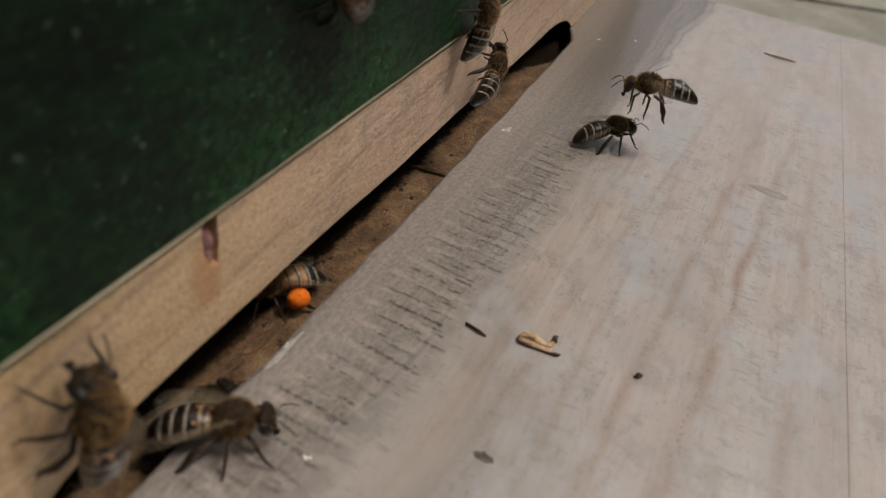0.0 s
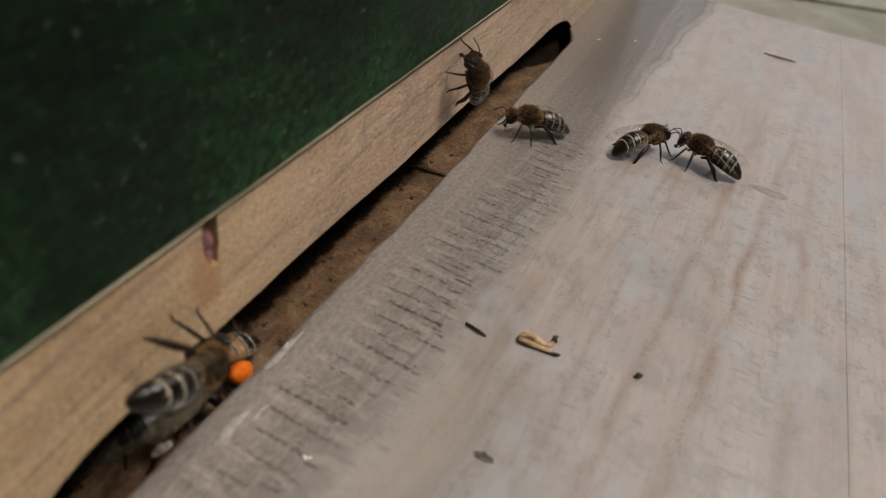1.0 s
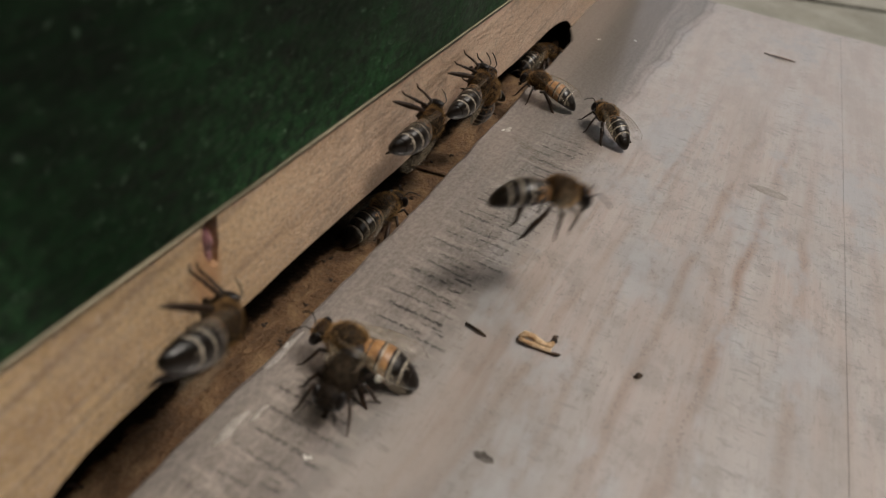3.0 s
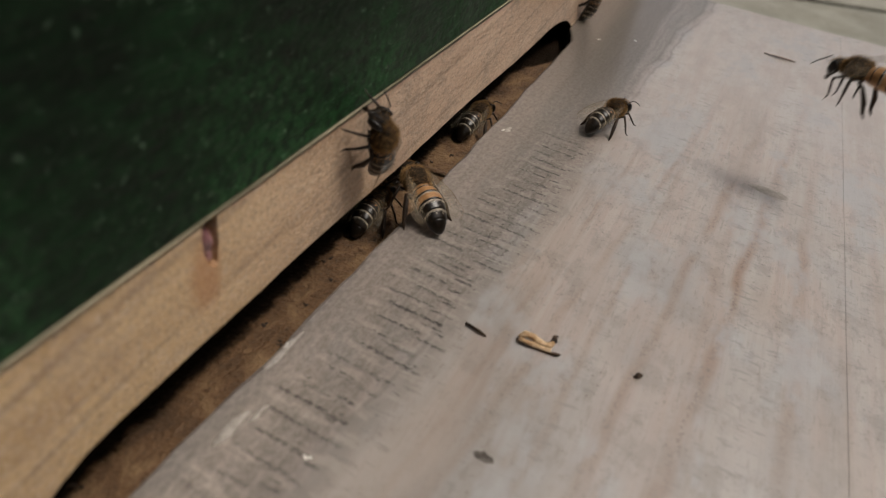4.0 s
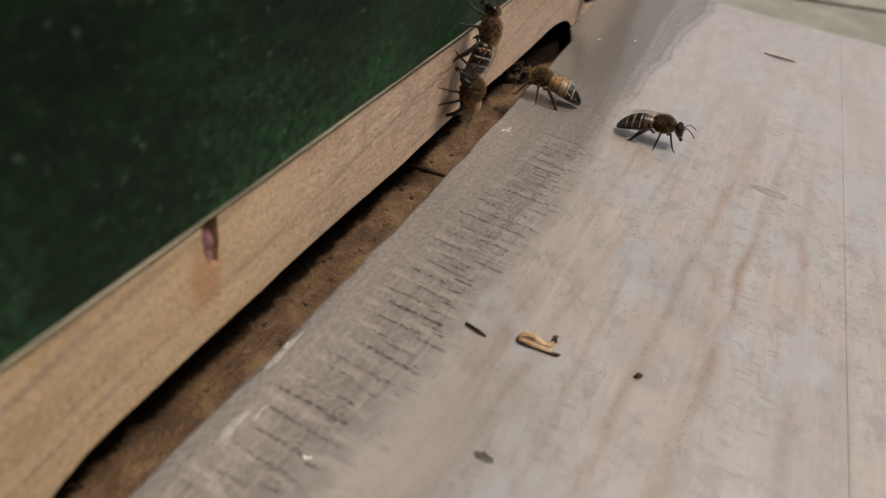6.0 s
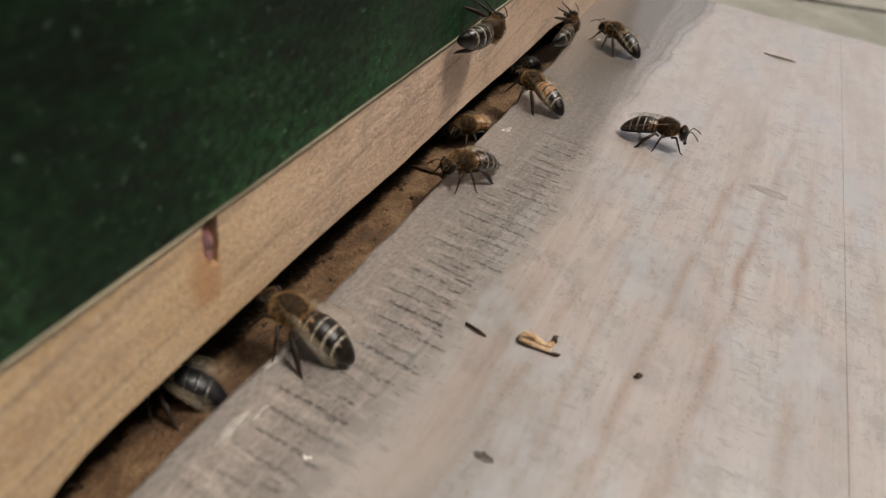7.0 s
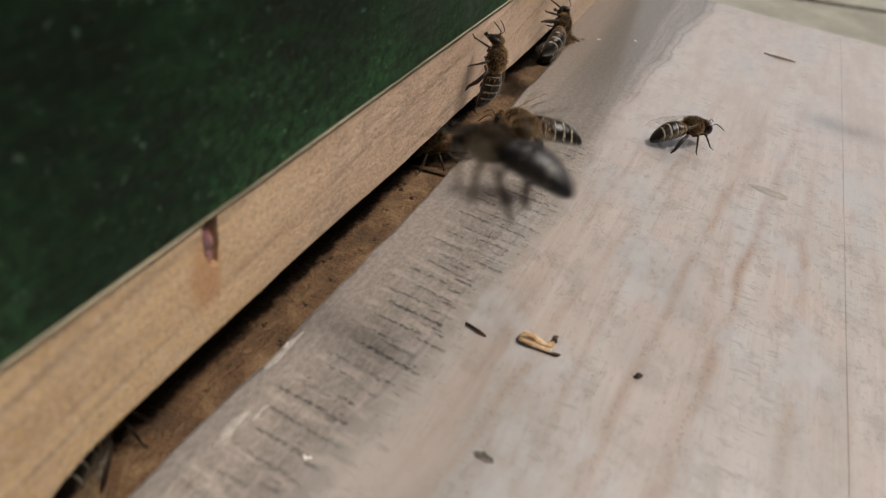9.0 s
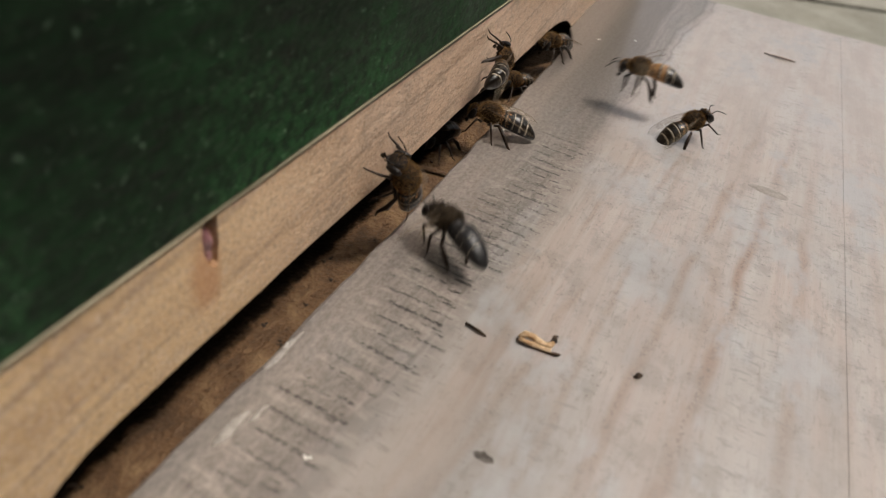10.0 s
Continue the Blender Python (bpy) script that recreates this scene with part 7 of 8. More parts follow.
    walk(BEES[33], [
        (.00, pose(-0.1357, -.0487, .2650, 0, 0, -73)), (5.35, pose(-0.1357, -.0487, .2650, 0, 0, -73)), (5.60, pose(-0.1057, -.0487, .3050, 0, 0, -73)),
        (5.74, pose(-.0106, -.0061, .3075, 0, 0, -8)), (5.88, pose(.0846, .0364, .3100, 0, 0, 58)), (6.12, pose(.0846, .0364, .1010, 0, 0, 58)),
        (6.30, pose(0.0144, 0.0186, 0.0099, -6, 0, 64)), (6.50, pose(0.0081, 0.0115, 0.0044, -6, 0, 77)), (6.65, pose(0.0036, 0.0035, -0.0000, 5, 0, 74)),
        (6.80, pose(0.0029, 0.0024, -0.0000, 5, 0, 75)), (6.90, pose(0.0024, 0.0018, -0.0000, 5, 0, 76)), (7.00, pose(0.0007, 0.0029, -0.0000, 5, 0, 87)),
        (7.10, pose(0.0006, 0.0021, 0.0010, -2, 0, 80)), (7.20, pose(0.0010, 0.0018, 0.0041, -6, 0, 85)), (7.30, pose(-0.0003, 0.0037, 0.0088, -6, 0, 75)),
        (7.40, pose(0.0020, 0.0126, 0.0098, -6, 0, 79)), (7.50, pose(0.0080, 0.0087, 0.0169, -6, 0, 71)), (7.60, pose(0.0120, 0.0109, 0.0070, -6, 0, 95)),
        (7.70, pose(0.0124, 0.0026, 0.0076, -6, 0, 108)), (7.80, pose(0.0095, -0.0020, 0.0088, -6, 0, 109)), (7.90, pose(0.0106, -0.0107, 0.0059, -6, 0, 114)),
        (8.00, pose(0.0086, -0.0251, 0.0030, -2, 0, 111)), (8.20, pose(.0686, -.0151, .0930, 0, 0, 107)), (8.32, pose(.0793, -.0151, .2065, 0, 0, 64)),
        (8.45, pose(.0900, -.0151, .3200, 0, 0, 21)), (8.85, pose(-0.1149, -.0502, .2950, 0, 0, 77)), (9.00, pose(-0.1349, -.0502, .2650, 0, 0, 77)),
        (10.00, pose(-0.1349, -.0502, .2650, 0, 0, 77)),])
    limbs(BEES[33], [(5.56, 6.54), (7.06, 8.89)], (6.00, 8.30))
    walk(BEES[34], [
        (.00, pose(-0.1130, .0800, -.0040, 0, 0, -90)), (5.55, pose(-0.1130, .0800, -.0040, 0, 0, -89)), (6.05, pose(-.0180, -.0084, -.0040, 0, 0, -84)),
        (6.40, pose(-0.0066, -0.0083, -0.0040, 5, 0, -13)), (6.70, pose(-0.0047, -0.0061, -0.0040, 5, 0, -41)), (6.80, pose(-0.0057, -0.0058, -0.0040, 5, 0, -53)),
        (6.85, pose(-0.0063, -0.0049, -0.0040, 5, 0, 10)), (6.90, pose(-0.0068, -0.0043, -0.0040, 5, 0, 77)), (7.00, pose(-0.0075, -0.0065, -0.0040, 5, 0, 109)),
        (7.10, pose(-0.0079, -0.0064, -0.0040, 5, 0, 111)), (7.30, pose(-.0096, -.0069, -.0040, 0, 0, 102)), (7.65, pose(-.0200, -.0069, -.0040, 0, 0, 84)),
        (8.20, pose(-0.1130, .0800, -.0040, 0, 0, 90)), (10.00, pose(-0.1130, .0800, -.0040, 0, 0, 90)),])
    limbs(BEES[34], [], (6.10, 7.60))
    walk(BEES[35], [
        (.00, pose(-0.1300, .0800, -.0040, 0, 0, -90)), (6.15, pose(-0.1300, .0800, -.0040, 0, 0, -89)), (6.65, pose(-.0180, -.0321, -.0040, 0, 0, -84)),
        (6.83, pose(-.0084, -.0321, .0067, -64, -3, -89)), (7.00, pose(.0013, -.0321, .0175, -129, -8, -88)),
        (7.50, pose(.0012, -.0300, .0164, -129, -13, -88)), (7.80, pose(.0011, -.0282, .0151, -127, -16, -88)),
        (8.00, pose(.0011, -.0276, .0149, -131, -21, -88)), (8.10, pose(.0011, -.0276, .0147, -131, -21, -88)),
        (8.20, pose(.0009, -.0279, .0128, -122, -6, -88)), (8.30, pose(-.0008, -.0256, .0072, -87, 22, -62)),
        (8.40, pose(-.0024, -.0233, .0016, -38, 25, -19)), (8.50, pose(-.0041, -.0210, -.0040, 0, 0, 11)), (8.70, pose(-.0025, -.0220, -.0040, 0, 0, -3)),
        (8.90, pose(-0.0035, -0.0141, -0.0040, 5, 0, -4)), (9.07, pose(-.0117, -.0142, -.0040, 0, 0, 43)), (9.25, pose(-.0200, -.0142, -.0040, 0, 0, 84)),
        (9.80, pose(-0.1300, .0800, -.0040, 0, 0, 90)), (10.00, pose(-0.1300, .0800, -.0040, 0, 0, 90)),])
    limbs(BEES[35], [], (6.70, 9.20))
    walk(BEES[36], [
        (.00, pose(-0.2233, .0598, .2650, 0, 0, -73)), (5.45, pose(-0.2233, .0598, .2650, 0, 0, -73)), (5.70, pose(-0.1933, .0598, .3050, 0, 0, -73)),
        (5.84, pose(-.0561, .1035, .3075, 0, 0, -7)), (5.98, pose(.0812, .1471, .3100, 0, 0, 59)), (6.22, pose(.0812, .1471, .0900, 0, 0, 59)),
        (6.40, pose(0.0110, 0.1283, -0.0000, 5, 0, 78)), (6.80, pose(0.0059, 0.1085, -0.0000, 5, 0, 66)), (7.00, pose(0.0059, 0.1086, -0.0000, 5, 0, 62)),
        (7.20, pose(0.0047, 0.1078, -0.0000, 5, 0, 75)), (7.30, pose(0.0029, 0.1092, -0.0000, 5, 0, 69)), (7.40, pose(0.0008, 0.1110, -0.0000, 5, 0, 74)),
        (7.50, pose(0.0005, 0.1108, -0.0000, 5, 0, 65)), (7.80, pose(-0.0004, 0.1101, -0.0000, 5, 0, 79)), (8.00, pose(-.0007, .1078, .0000, 5, 0, 70)),
        (8.20, pose(-0.0020, 0.1122, -0.0000, 5, 0, 75)), (8.40, pose(-0.0029, 0.1104, 0.0000, 5, 0, 69)), (8.50, pose(-0.0029, 0.1059, -0.0000, 5, 0, 115)),
        (8.60, pose(-0.0029, 0.1025, -0.0000, 5, 0, 130)), (8.80, pose(-0.0024, 0.0997, -0.0000, 5, 0, 126)), (8.90, pose(-0.0045, 0.1044, -0.0000, 5, 0, 56)),
        (8.95, pose(-.0043, .0941, .0040, 25, 37, 51)), (9.00, pose(-.0044, .0851, .0080, 81, 65, 92)), (9.20, pose(-.0041, .0794, .0111, 81, 65, 92)),
        (9.30, pose(-.0050, .0914, .0121, 86, 76, 92)), (9.50, pose(-.0053, .0896, .0219, 90, 25, 92)), (9.57, pose(.0113, .0896, .0419, 59, 44, 35)),
        (9.63, pose(.0280, .0896, .0619, 23, 30, -26)), (9.70, pose(.0447, .0896, .0819, 15, 0, -67)), (10.00, pose(.0447, .0896, .0819, 15, 0, -67)),])
    limbs(BEES[36], [(5.66, 6.26), (9.53, 10)], (6.10, 9.80))
    walk(BEES[37], [
        (.00, pose(-.0620, .1000, -.0040, 0, 0, -90)), (5.45, pose(-.0620, .1000, -.0040, 0, 0, -89)), (5.95, pose(-.0180, .0822, -.0040, 0, 0, -84)),
        (6.30, pose(-0.0055, 0.0831, -0.0040, 5, 0, -8)), (6.55, pose(-.0051, .0887, .0015, 5, 44, 8)), (6.80, pose(-.0049, .0952, .0070, 83, 77, 92)),
        (7.00, pose(-.0048, .0946, .0058, 83, 77, 92)), (7.10, pose(-.0058, .1025, .0009, 7, 44, 13)), (7.20, pose(-0.0071, 0.1115, -0.0040, 5, 0, 1)),
        (7.40, pose(-0.0059, 0.0976, -0.0040, 5, 0, -7)), (8.00, pose(-0.0073, 0.1070, -0.0040, 5, 0, -9)), (8.30, pose(-0.0075, 0.1053, -0.0040, 5, 0, -9)),
        (8.60, pose(-0.0084, 0.1012, -0.0040, 5, 0, -12)), (9.00, pose(-0.0042, 0.1040, -0.0040, 5, 0, -19)), (9.30, pose(-0.0053, 0.1006, -0.0040, 5, 0, -7)),
        (9.60, pose(-0.0060, 0.1033, -0.0040, 5, 0, -10)), (9.70, pose(-0.0066, 0.1051, -0.0040, 5, 0, -12)), (9.73, pose(-0.0066, 0.1066, -0.0040, 5, 0, 56)),
        (9.77, pose(-0.0062, 0.1078, -0.0040, 5, 0, 121)), (9.80, pose(-0.0061, 0.1094, -0.0040, 5, 0, 164)), (10.00, pose(-0.0035, 0.0941, -0.0000, 5, 0, 162)),])
    limbs(BEES[37], [], (6.00, 10.00))
    walk(BEES[38], [
        (.00, pose(-0.2864, .1243, .2650, 0, 0, -73)), (6.35, pose(-0.2864, .1243, .2650, 0, 0, -73)), (6.60, pose(-0.2564, .1243, .3050, 0, 0, -73)),
        (6.74, pose(-.0837, .0893, .3075, 0, 0, -132)), (6.88, pose(.0891, .0544, .3100, 0, 0, 169)), (7.12, pose(.0891, .0544, .1210, 0, 0, 169)),
        (7.30, pose(0.0191, 0.0344, 0.0310, -2, 0, 173)), (7.40, pose(0.0246, 0.0493, 0.0237, -2, 0, 163)), (7.50, pose(0.0369, 0.1204, 0.0310, -2, 0, 174)),
        (7.70, pose(.0969, .1304, .1210, 0, 0, 170)), (7.78, pose(.0969, .1304, .1874, 0, 0, 120)), (7.87, pose(.0969, .1304, .2537, 0, 0, 71)),
        (7.95, pose(.0969, .1304, .3200, 0, 0, 21)), (8.35, pose(-0.2619, .1245, .2950, 0, 0, 77)), (8.50, pose(-0.2819, .1245, .2650, 0, 0, 77)),
        (10.00, pose(-0.2819, .1245, .2650, 0, 0, 77)),])
    limbs(BEES[38], [(6.56, 8.39)], (7.00, 7.80))
    walk(BEES[39], [
        (.00, pose(-0.3121, .1589, .2650, 0, 0, -73)), (6.75, pose(-0.3121, .1589, .2650, 0, 0, -73)), (7.00, pose(-0.2821, .1589, .3050, 0, 0, -73)),
        (7.09, pose(-0.1598, .1366, .3067, 0, 0, -24)), (7.19, pose(-.0375, .1144, .3083, 0, 0, 26)), (7.28, pose(.0848, .0922, .3100, 0, 0, 75)),
        (7.52, pose(.0848, .0922, .1165, 0, 0, 75)), (7.70, pose(0.0149, 0.0756, 0.0265, -6, 0, 88)), (7.80, pose(0.0092, 0.0662, 0.0188, -6, 0, 98)),
        (7.90, pose(-0.0002, 0.0709, 0.0074, -6, 0, 109)), (8.00, pose(-0.0008, 0.0609, -0.0000, 5, 0, 65)), (8.10, pose(0.0018, 0.0539, -0.0000, 5, 0, 77)),
        (8.20, pose(0.0026, 0.0502, -0.0000, 5, 0, 109)), (8.30, pose(0.0009, 0.0491, -0.0000, 5, 0, 104)), (8.40, pose(0.0000, 0.0494, -0.0000, 5, 0, 106)),
        (8.50, pose(0.0001, 0.0491, -0.0000, 5, 0, 102)), (8.60, pose(0.0004, 0.0484, -0.0000, 5, 0, 116)), (8.70, pose(0.0001, 0.0466, -0.0000, 5, 0, 127)),
        (8.80, pose(-0.0040, 0.0520, -0.0040, 5, 0, 155)), (8.90, pose(-0.0058, 0.0487, -0.0040, 5, 0, 162)), (9.25, pose(-.0200, .0484, -.0040, 0, 0, 84)),
        (9.80, pose(-.0960, .1000, -.0040, 0, 0, 90)), (10.00, pose(-.0960, .1000, -.0040, 0, 0, 90)),])
    limbs(BEES[39], [(6.96, 7.94)], (7.40, 9.20))
    walk(BEES[40], [
        (.00, pose(-.0446, -0.1512, .2650, 0, 0, -73)), (7.05, pose(-.0446, -0.1512, .2650, 0, 0, -73)), (7.30, pose(-.0146, -0.1512, .3050, 0, 0, -73)),
        (7.39, pose(.0222, -.0623, .3067, 0, 0, -131)), (7.49, pose(.0589, .0267, .3083, 0, 0, 171)), (7.58, pose(.0957, .1156, .3100, 0, 0, 113)),
        (7.82, pose(.0957, .1156, .1161, 0, 0, 113)), (8.00, pose(0.0257, 0.0956, 0.0261, -2, 0, 117)), (8.10, pose(0.0227, 0.0883, 0.0168, -2, 0, 116)),
        (8.20, pose(0.0147, 0.0794, 0.0060, -2, 0, 119)), (8.30, pose(0.0103, 0.0700, 0.0015, -2, 0, 133)), (8.40, pose(0.0086, 0.0718, -0.0000, 5, 0, 116)),
        (8.50, pose(0.0057, 0.0708, -0.0000, 5, 0, 104)), (8.60, pose(0.0011, 0.0693, -0.0000, 5, 0, 117)), (8.70, pose(0.0012, 0.0712, -0.0000, 5, 0, 118)),
        (8.80, pose(-0.0006, 0.0701, -0.0000, 5, 0, 125)), (8.90, pose(0.0082, 0.0619, 0.0052, -6, 0, 105)), (9.00, pose(0.0099, 0.0408, 0.0076, -6, 0, 117)),
        (9.10, pose(0.0224, 0.0251, 0.0114, -6, 0, 98)), (9.20, pose(0.0121, 0.0214, 0.0118, -6, 0, 94)), (9.30, pose(0.0047, 0.0134, 0.0106, -6, 0, 76)),
        (9.40, pose(-0.0002, 0.0263, -0.0000, 5, 0, 52)), (9.50, pose(0.0003, 0.0253, -0.0000, 5, 0, 47)), (9.60, pose(0.0000, 0.0245, -0.0000, 5, 0, 44)),
        (9.70, pose(-0.0005, 0.0255, -0.0000, 5, 0, 42)), (9.80, pose(-0.0012, 0.0262, -0.0000, 5, 0, 40)), (9.90, pose(-0.0017, 0.0276, -0.0000, 5, 0, 44)),
        (9.95, pose(-.0021, .0255, .0036, 45, -5, 72)), (10.00, pose(-.0028, .0240, .0071, 85, -30, 92)),])
    limbs(BEES[40], [(7.26, 8.34), (8.86, 9.34)], (7.70, 10.00))
    walk(BEES[41], [
        (.00, pose(-0.1300, .1000, -.0040, 0, 0, -90)), (7.35, pose(-0.1300, .1000, -.0040, 0, 0, -89)), (7.85, pose(-.0180, .0581, -.0040, 0, 0, -84)),
        (8.20, pose(-0.0049, 0.0588, -0.0040, 5, 0, -9)), (8.40, pose(-0.0027, 0.0652, -0.0040, 5, 0, -19)), (8.50, pose(0.0012, 0.0593, -0.0000, 5, 0, -46)),
        (8.60, pose(0.0002, 0.0605, -0.0000, 5, 0, -2)), (8.65, pose(-.0020, .0546, .0053, 52, 9, 51)), (8.70, pose(-.0044, .0494, .0106, 93, -25, 92)),
        (8.75, pose(-.0037, .0474, .0122, 87, 20, 95)), (8.80, pose(-.0030, .0454, .0138, 78, 65, 92)), (9.00, pose(-.0035, .0501, .0120, 82, 11, 92)),
        (9.10, pose(-.0040, .0486, .0149, 89, -12, 92)), (9.20, pose(-.0041, .0484, .0166, 90, -19, 92)), (9.30, pose(-.0041, .0485, .0194, 90, -15, 92)),
        (9.40, pose(-.0040, .0466, .0251, 90, -4, 92)), (9.60, pose(-.0040, .0447, .0339, 90, -1, 92)), (9.67, pose(.0127, .0447, .0539, 71, 27, 43)),
        (9.73, pose(.0294, .0447, .0739, 34, 27, -18)), (9.80, pose(.0460, .0447, .0939, 15, 0, -67)), (10.00, pose(.0460, .0447, .0939, 15, 0, -67)),])
    limbs(BEES[41], [(9.63, 10)], (7.90, 9.90))
    walk(BEES[42], [
        (.00, pose(-0.1064, -.0897, .2650, 0, 0, -73)), (7.55, pose(-0.1064, -.0897, .2650, 0, 0, -73)), (7.80, pose(-.0764, -.0897, .3050, 0, 0, -73)),
        (7.94, pose(.0018, -.0464, .3075, 0, 0, -10)), (8.08, pose(.0800, -.0031, .3100, 0, 0, 54)), (8.32, pose(.0784, -.0031, .0930, 0, 0, 54)),
        (8.50, pose(0.0084, -0.0231, 0.0030, -2, 0, 58)), (8.60, pose(0.0047, -0.0171, 0.0030, -2, 0, 56)), (8.70, pose(0.0059, -0.0128, 0.0114, -6, 0, 57)),
        (8.80, pose(0.0053, -0.0037, 0.0178, -6, 0, 72)), (8.90, pose(0.0087, 0.0186, 0.0127, -6, 0, 80)), (9.00, pose(0.0062, 0.0505, 0.0032, -6, 0, 98)),
        (9.10, pose(0.0034, 0.0542, -0.0000, 5, 0, 100)), (9.20, pose(0.0012, 0.0556, -0.0000, 5, 0, 101)), (9.40, pose(0.0016, 0.0555, -0.0000, 5, 0, 103)),
        (9.50, pose(0.0007, 0.0537, -0.0000, 5, 0, 107)), (9.70, pose(0.0000, 0.0550, -0.0000, 5, 0, 108)), (9.80, pose(-0.0001, 0.0549, -0.0000, 5, 0, 102)),
        (10.00, pose(-0.0001, 0.0556, -0.0000, 5, 0, 107)),])
    limbs(BEES[42], [(7.76, 9.04)], (8.20, 10.00))
    walk(BEES[43], [
        (.00, pose(-0.1304, -.0480, .2650, 0, 0, -73)), (7.65, pose(-0.1304, -.0480, .2650, 0, 0, -73)), (7.90, pose(-0.1004, -.0480, .3050, 0, 0, -73)),
        (7.99, pose(-.0330, .0016, .3067, 0, 0, -25)), (8.09, pose(.0345, .0513, .3083, 0, 0, 23)), (8.18, pose(.1019, .1010, .3100, 0, 0, 71)),
        (8.42, pose(.1019, .1010, .1206, 0, 0, 71)), (8.60, pose(0.0325, 0.0845, 0.0307, -6, 0, 90)), (8.70, pose(0.0313, 0.0753, 0.0234, -6, 0, 100)),
        (8.80, pose(0.0231, 0.0532, 0.0215, -6, 0, 86)), (8.90, pose(0.0248, 0.0126, 0.0198, -6, 0, 93)), (9.00, pose(0.0153, 0.0097, 0.0204, -6, 0, 80)),
        (9.10, pose(0.0070, -0.0035, 0.0136, -6, 0, 71)), (9.20, pose(0.0058, -0.0002, 0.0119, -6, 0, 88)), (9.30, pose(0.0034, 0.0015, 0.0107, -6, 0, 70)),
        (9.40, pose(0.0055, 0.0047, 0.0101, -6, 0, 71)), (9.50, pose(0.0052, 0.0047, 0.0141, -6, 0, 70)), (9.60, pose(0.0096, 0.0086, 0.0216, -6, 0, 55)),
        (9.70, pose(0.0127, 0.0261, 0.0150, -6, 0, 68)), (9.80, pose(0.0124, 0.0397, 0.0030, -6, 0, 75)), (9.90, pose(0.0032, 0.0379, 0.0033, -6, 0, 100)),
        (10.00, pose(0.0073, 0.0232, 0.0015, -2, 0, 61)),])
    limbs(BEES[43], [(7.86, 10)], (8.30, 10.00))
    walk(BEES[44], [
        (.00, pose(-0.1641, -.0146, .2650, 0, 0, -73)), (8.05, pose(-0.1641, -.0146, .2650, 0, 0, -73)), (8.30, pose(-0.1341, -.0146, .3050, 0, 0, -73)),
        (8.39, pose(-.0447, .0327, .3067, 0, 0, -25)), (8.49, pose(.0446, .0799, .3083, 0, 0, 23)), (8.58, pose(.1340, .1272, .3100, 0, 0, 71)),
        (8.82, pose(.1340, .1272, .1154, 0, 0, 71)), (9.00, pose(0.0640, 0.1072, 0.0254, -2, 0, 75)), (9.10, pose(0.0447, 0.0759, 0.0220, -6, 0, 51)),
        (9.20, pose(0.0504, 0.0960, 0.0310, -2, 0, 51)), (9.50, pose(0.0468, 0.1006, 0.0260, -2, 0, 62)), (9.60, pose(0.0370, 0.0765, 0.0246, -2, 0, 56)),
        (9.70, pose(0.0362, 0.0592, 0.0229, -6, 0, 49)), (9.80, pose(0.0324, 0.0898, 0.0191, -6, 0, 81)), (9.90, pose(0.0253, 0.0942, 0.0071, -6, 0, 89)),
        (10.00, pose(0.0171, 0.0800, 0.0051, -6, 0, 89)),])
    limbs(BEES[44], [(8.26, 10)], (8.70, 10.00))
    walk(BEES[45], [
        (.00, pose(-.0960, .1200, -.0040, 0, 0, -90)), (8.35, pose(-.0960, .1200, -.0040, 0, 0, -89)), (8.85, pose(-.0180, .0674, -.0040, 0, 0, -84)),
        (9.02, pose(-.0121, .0674, -.0040, 0, 0, -43)), (9.20, pose(-0.0064, 0.0681, -0.0040, 5, 0, -4)), (9.40, pose(-0.0080, 0.0755, -0.0040, 5, 0, 3)),
        (9.45, pose(-.0056, .0634, .0032, 8, 43, 17)), (9.50, pose(-.0034, .0522, .0105, 81, 76, 92)), (9.70, pose(-.0031, .0506, .0118, 77, 77, 92)),
        (9.80, pose(-.0031, .0492, .0124, 78, 75, 92)), (10.00, pose(-.0030, .0518, .0122, 75, 76, 92)),])
    limbs(BEES[45], [], (8.90, 10.00))
    walk(BEES[46], [
        (.00, pose(-0.0024, -0.0084, -0.0040, 5, 0, -11)), (.40, pose(-0.0029, -0.0049, -0.0040, 5, 0, -7)), (.60, pose(-0.0047, -0.0075, -0.0040, 5, 0, -16)),
        (.90, pose(-0.0047, -0.0123, -0.0040, 5, 0, -9)), (1.07, pose(-.0123, -.0124, -.0040, 0, 0, 41)), (1.25, pose(-.0200, -.0124, -.0040, 0, 0, 84)),
        (1.80, pose(-0.1130, .1200, -.0040, 0, 0, 90)), (10.00, pose(-0.1130, .1200, -.0040, 0, 0, 90)),])
    limbs(BEES[46], [], (0.00, 1.20))
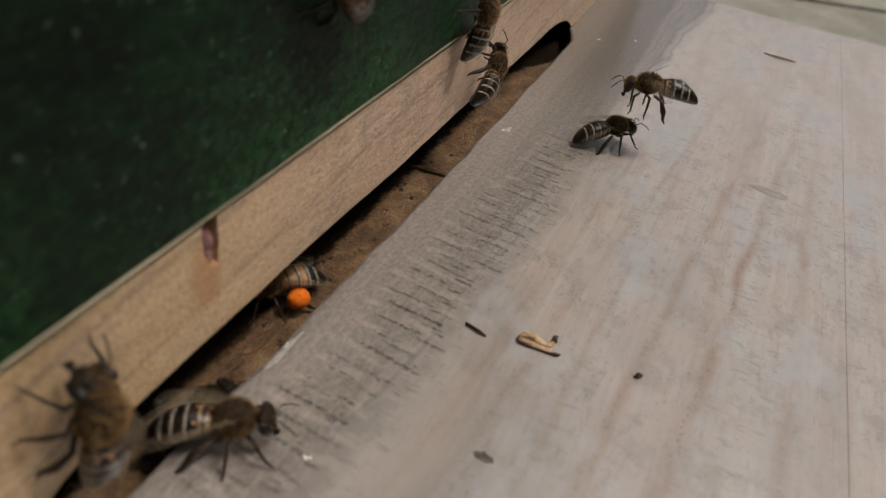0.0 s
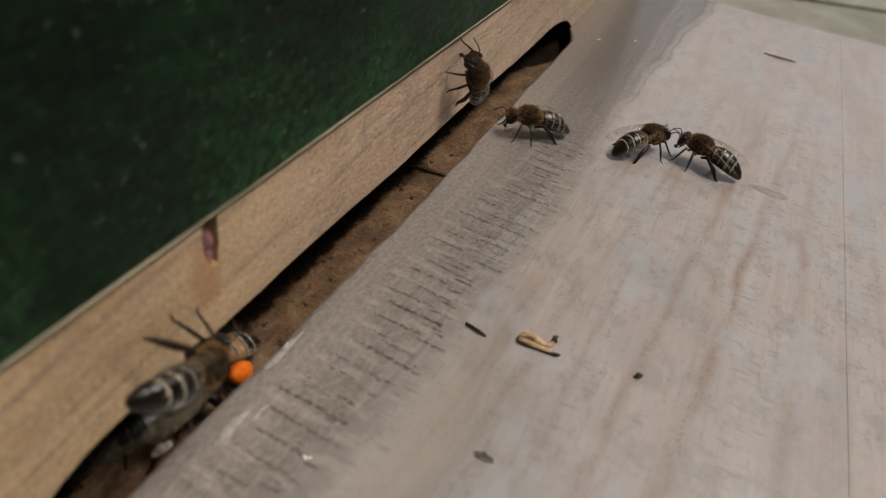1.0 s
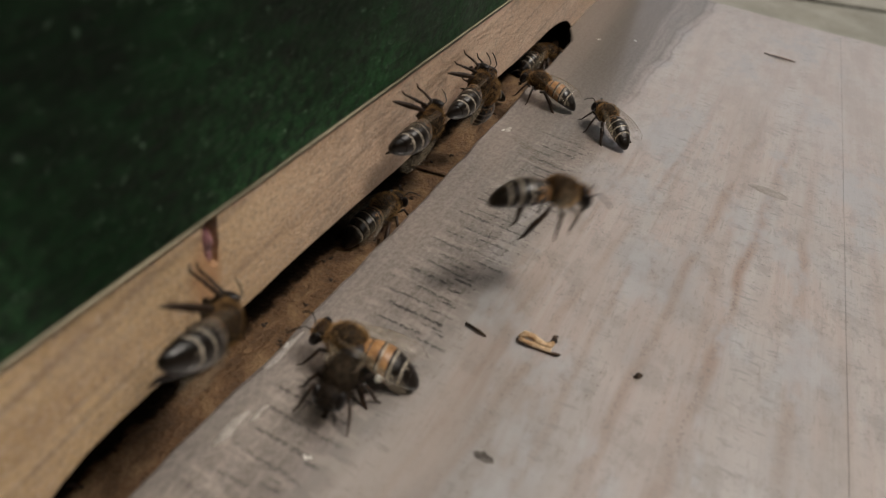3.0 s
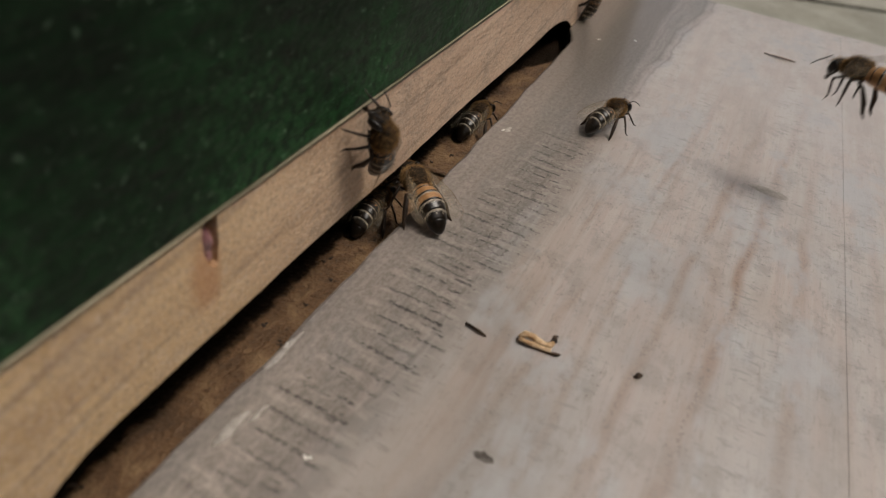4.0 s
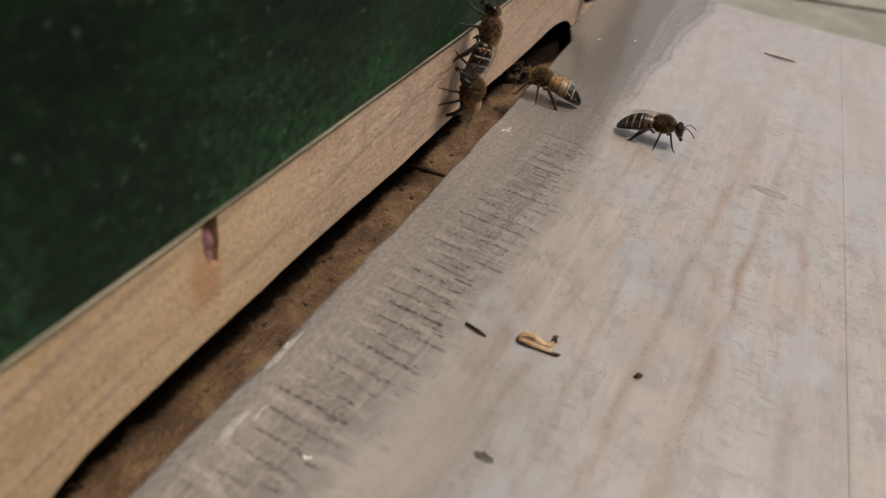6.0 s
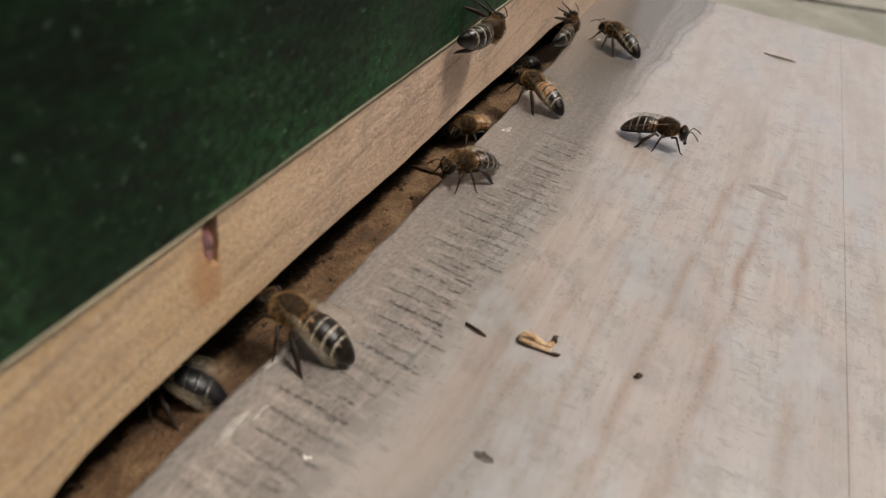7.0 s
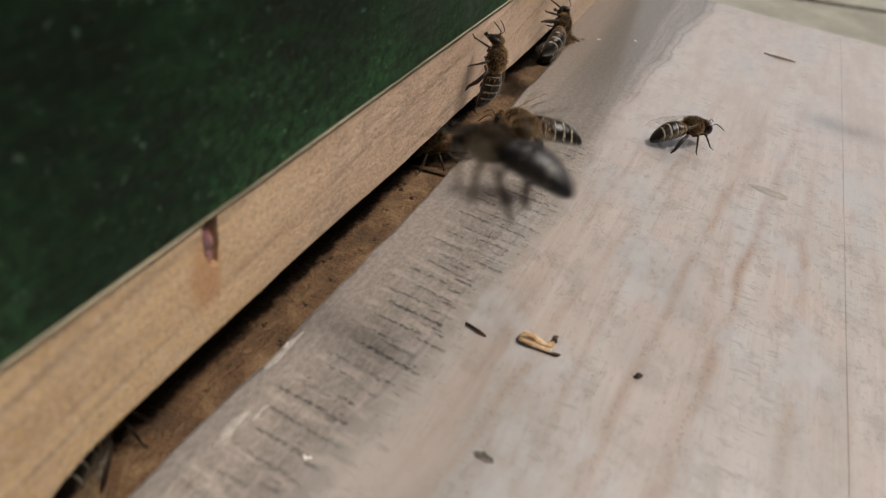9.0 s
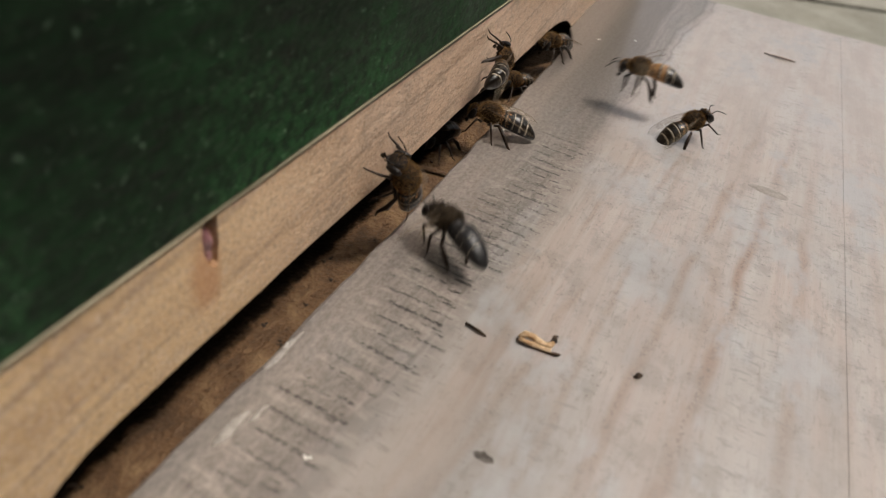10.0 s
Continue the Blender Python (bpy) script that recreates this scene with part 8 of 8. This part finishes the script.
    walk(BEES[47], [
        (.00, pose(-0.1300, .1200, -.0040, 0, 0, -90)), (.35, pose(-0.1300, .1200, -.0040, 0, 0, -89)), (.85, pose(-.0180, -.0143, -.0040, 0, 0, -84)),
        (1.02, pose(-.0119, -.0143, -.0040, 0, 0, -130)), (1.20, pose(-0.0058, -0.0143, -0.0040, 5, 0, -173)), (1.40, pose(-0.0058, -0.0175, -0.0040, 5, 0, 173)),
        (1.70, pose(-0.0049, -0.0169, -0.0040, 5, 0, -177)), (2.00, pose(-0.0055, -0.0200, -0.0040, 5, 0, 178)), (2.30, pose(-.0062, -.0220, -.0040, 0, 0, 173)),
        (2.47, pose(-.0131, -.0220, -.0040, 0, 0, 129)), (2.65, pose(-.0200, -.0220, -.0040, 0, 0, 84)), (3.20, pose(-0.1300, .1200, -.0040, 0, 0, 90)),
        (10.00, pose(-0.1300, .1200, -.0040, 0, 0, 90)),])
    limbs(BEES[47], [], (0.90, 2.60))
    walk(BEES[48], [
        (.00, pose(-.0450, .1400, -.0040, 0, 0, -90)), (8.55, pose(-.0450, .1400, -.0040, 0, 0, -89)), (9.05, pose(-.0180, .0491, -.0040, 0, 0, -84)),
        (9.40, pose(-0.0072, 0.0498, -0.0040, 5, 0, -12)), (9.60, pose(-0.0067, 0.0484, -0.0040, 5, 0, -9)), (9.80, pose(-0.0056, 0.0474, -0.0040, 5, 0, -7)),
        (9.87, pose(-0.0065, 0.0490, -0.0040, 5, 0, 62)), (9.93, pose(-0.0071, 0.0504, -0.0040, 5, 0, 128)), (10.00, pose(-0.0079, 0.0520, -0.0040, 5, 0, 174)),])
    limbs(BEES[48], [], (9.10, 10.00))
    walk(BEES[49], [
        (.00, pose(-.0620, .1400, -.0040, 0, 0, -90)), (8.60, pose(-.0620, .1400, -.0040, 0, 0, -89)), (9.10, pose(-.0180, .0860, -.0040, 0, 0, -100)),
        (9.35, pose(-.0095, .0850, -.0040, 0, 0, -150)), (9.60, pose(-.0066, .0830, -.0040, 0, 0, 170)), (9.80, pose(-.0060, .0815, -.0040, 5, 0, 165)),
        (10.00, pose(-.0056, .0800, -.0040, 8, 0, 160)),])
    limbs(BEES[49], [], (9.00, 10.00))


motions()
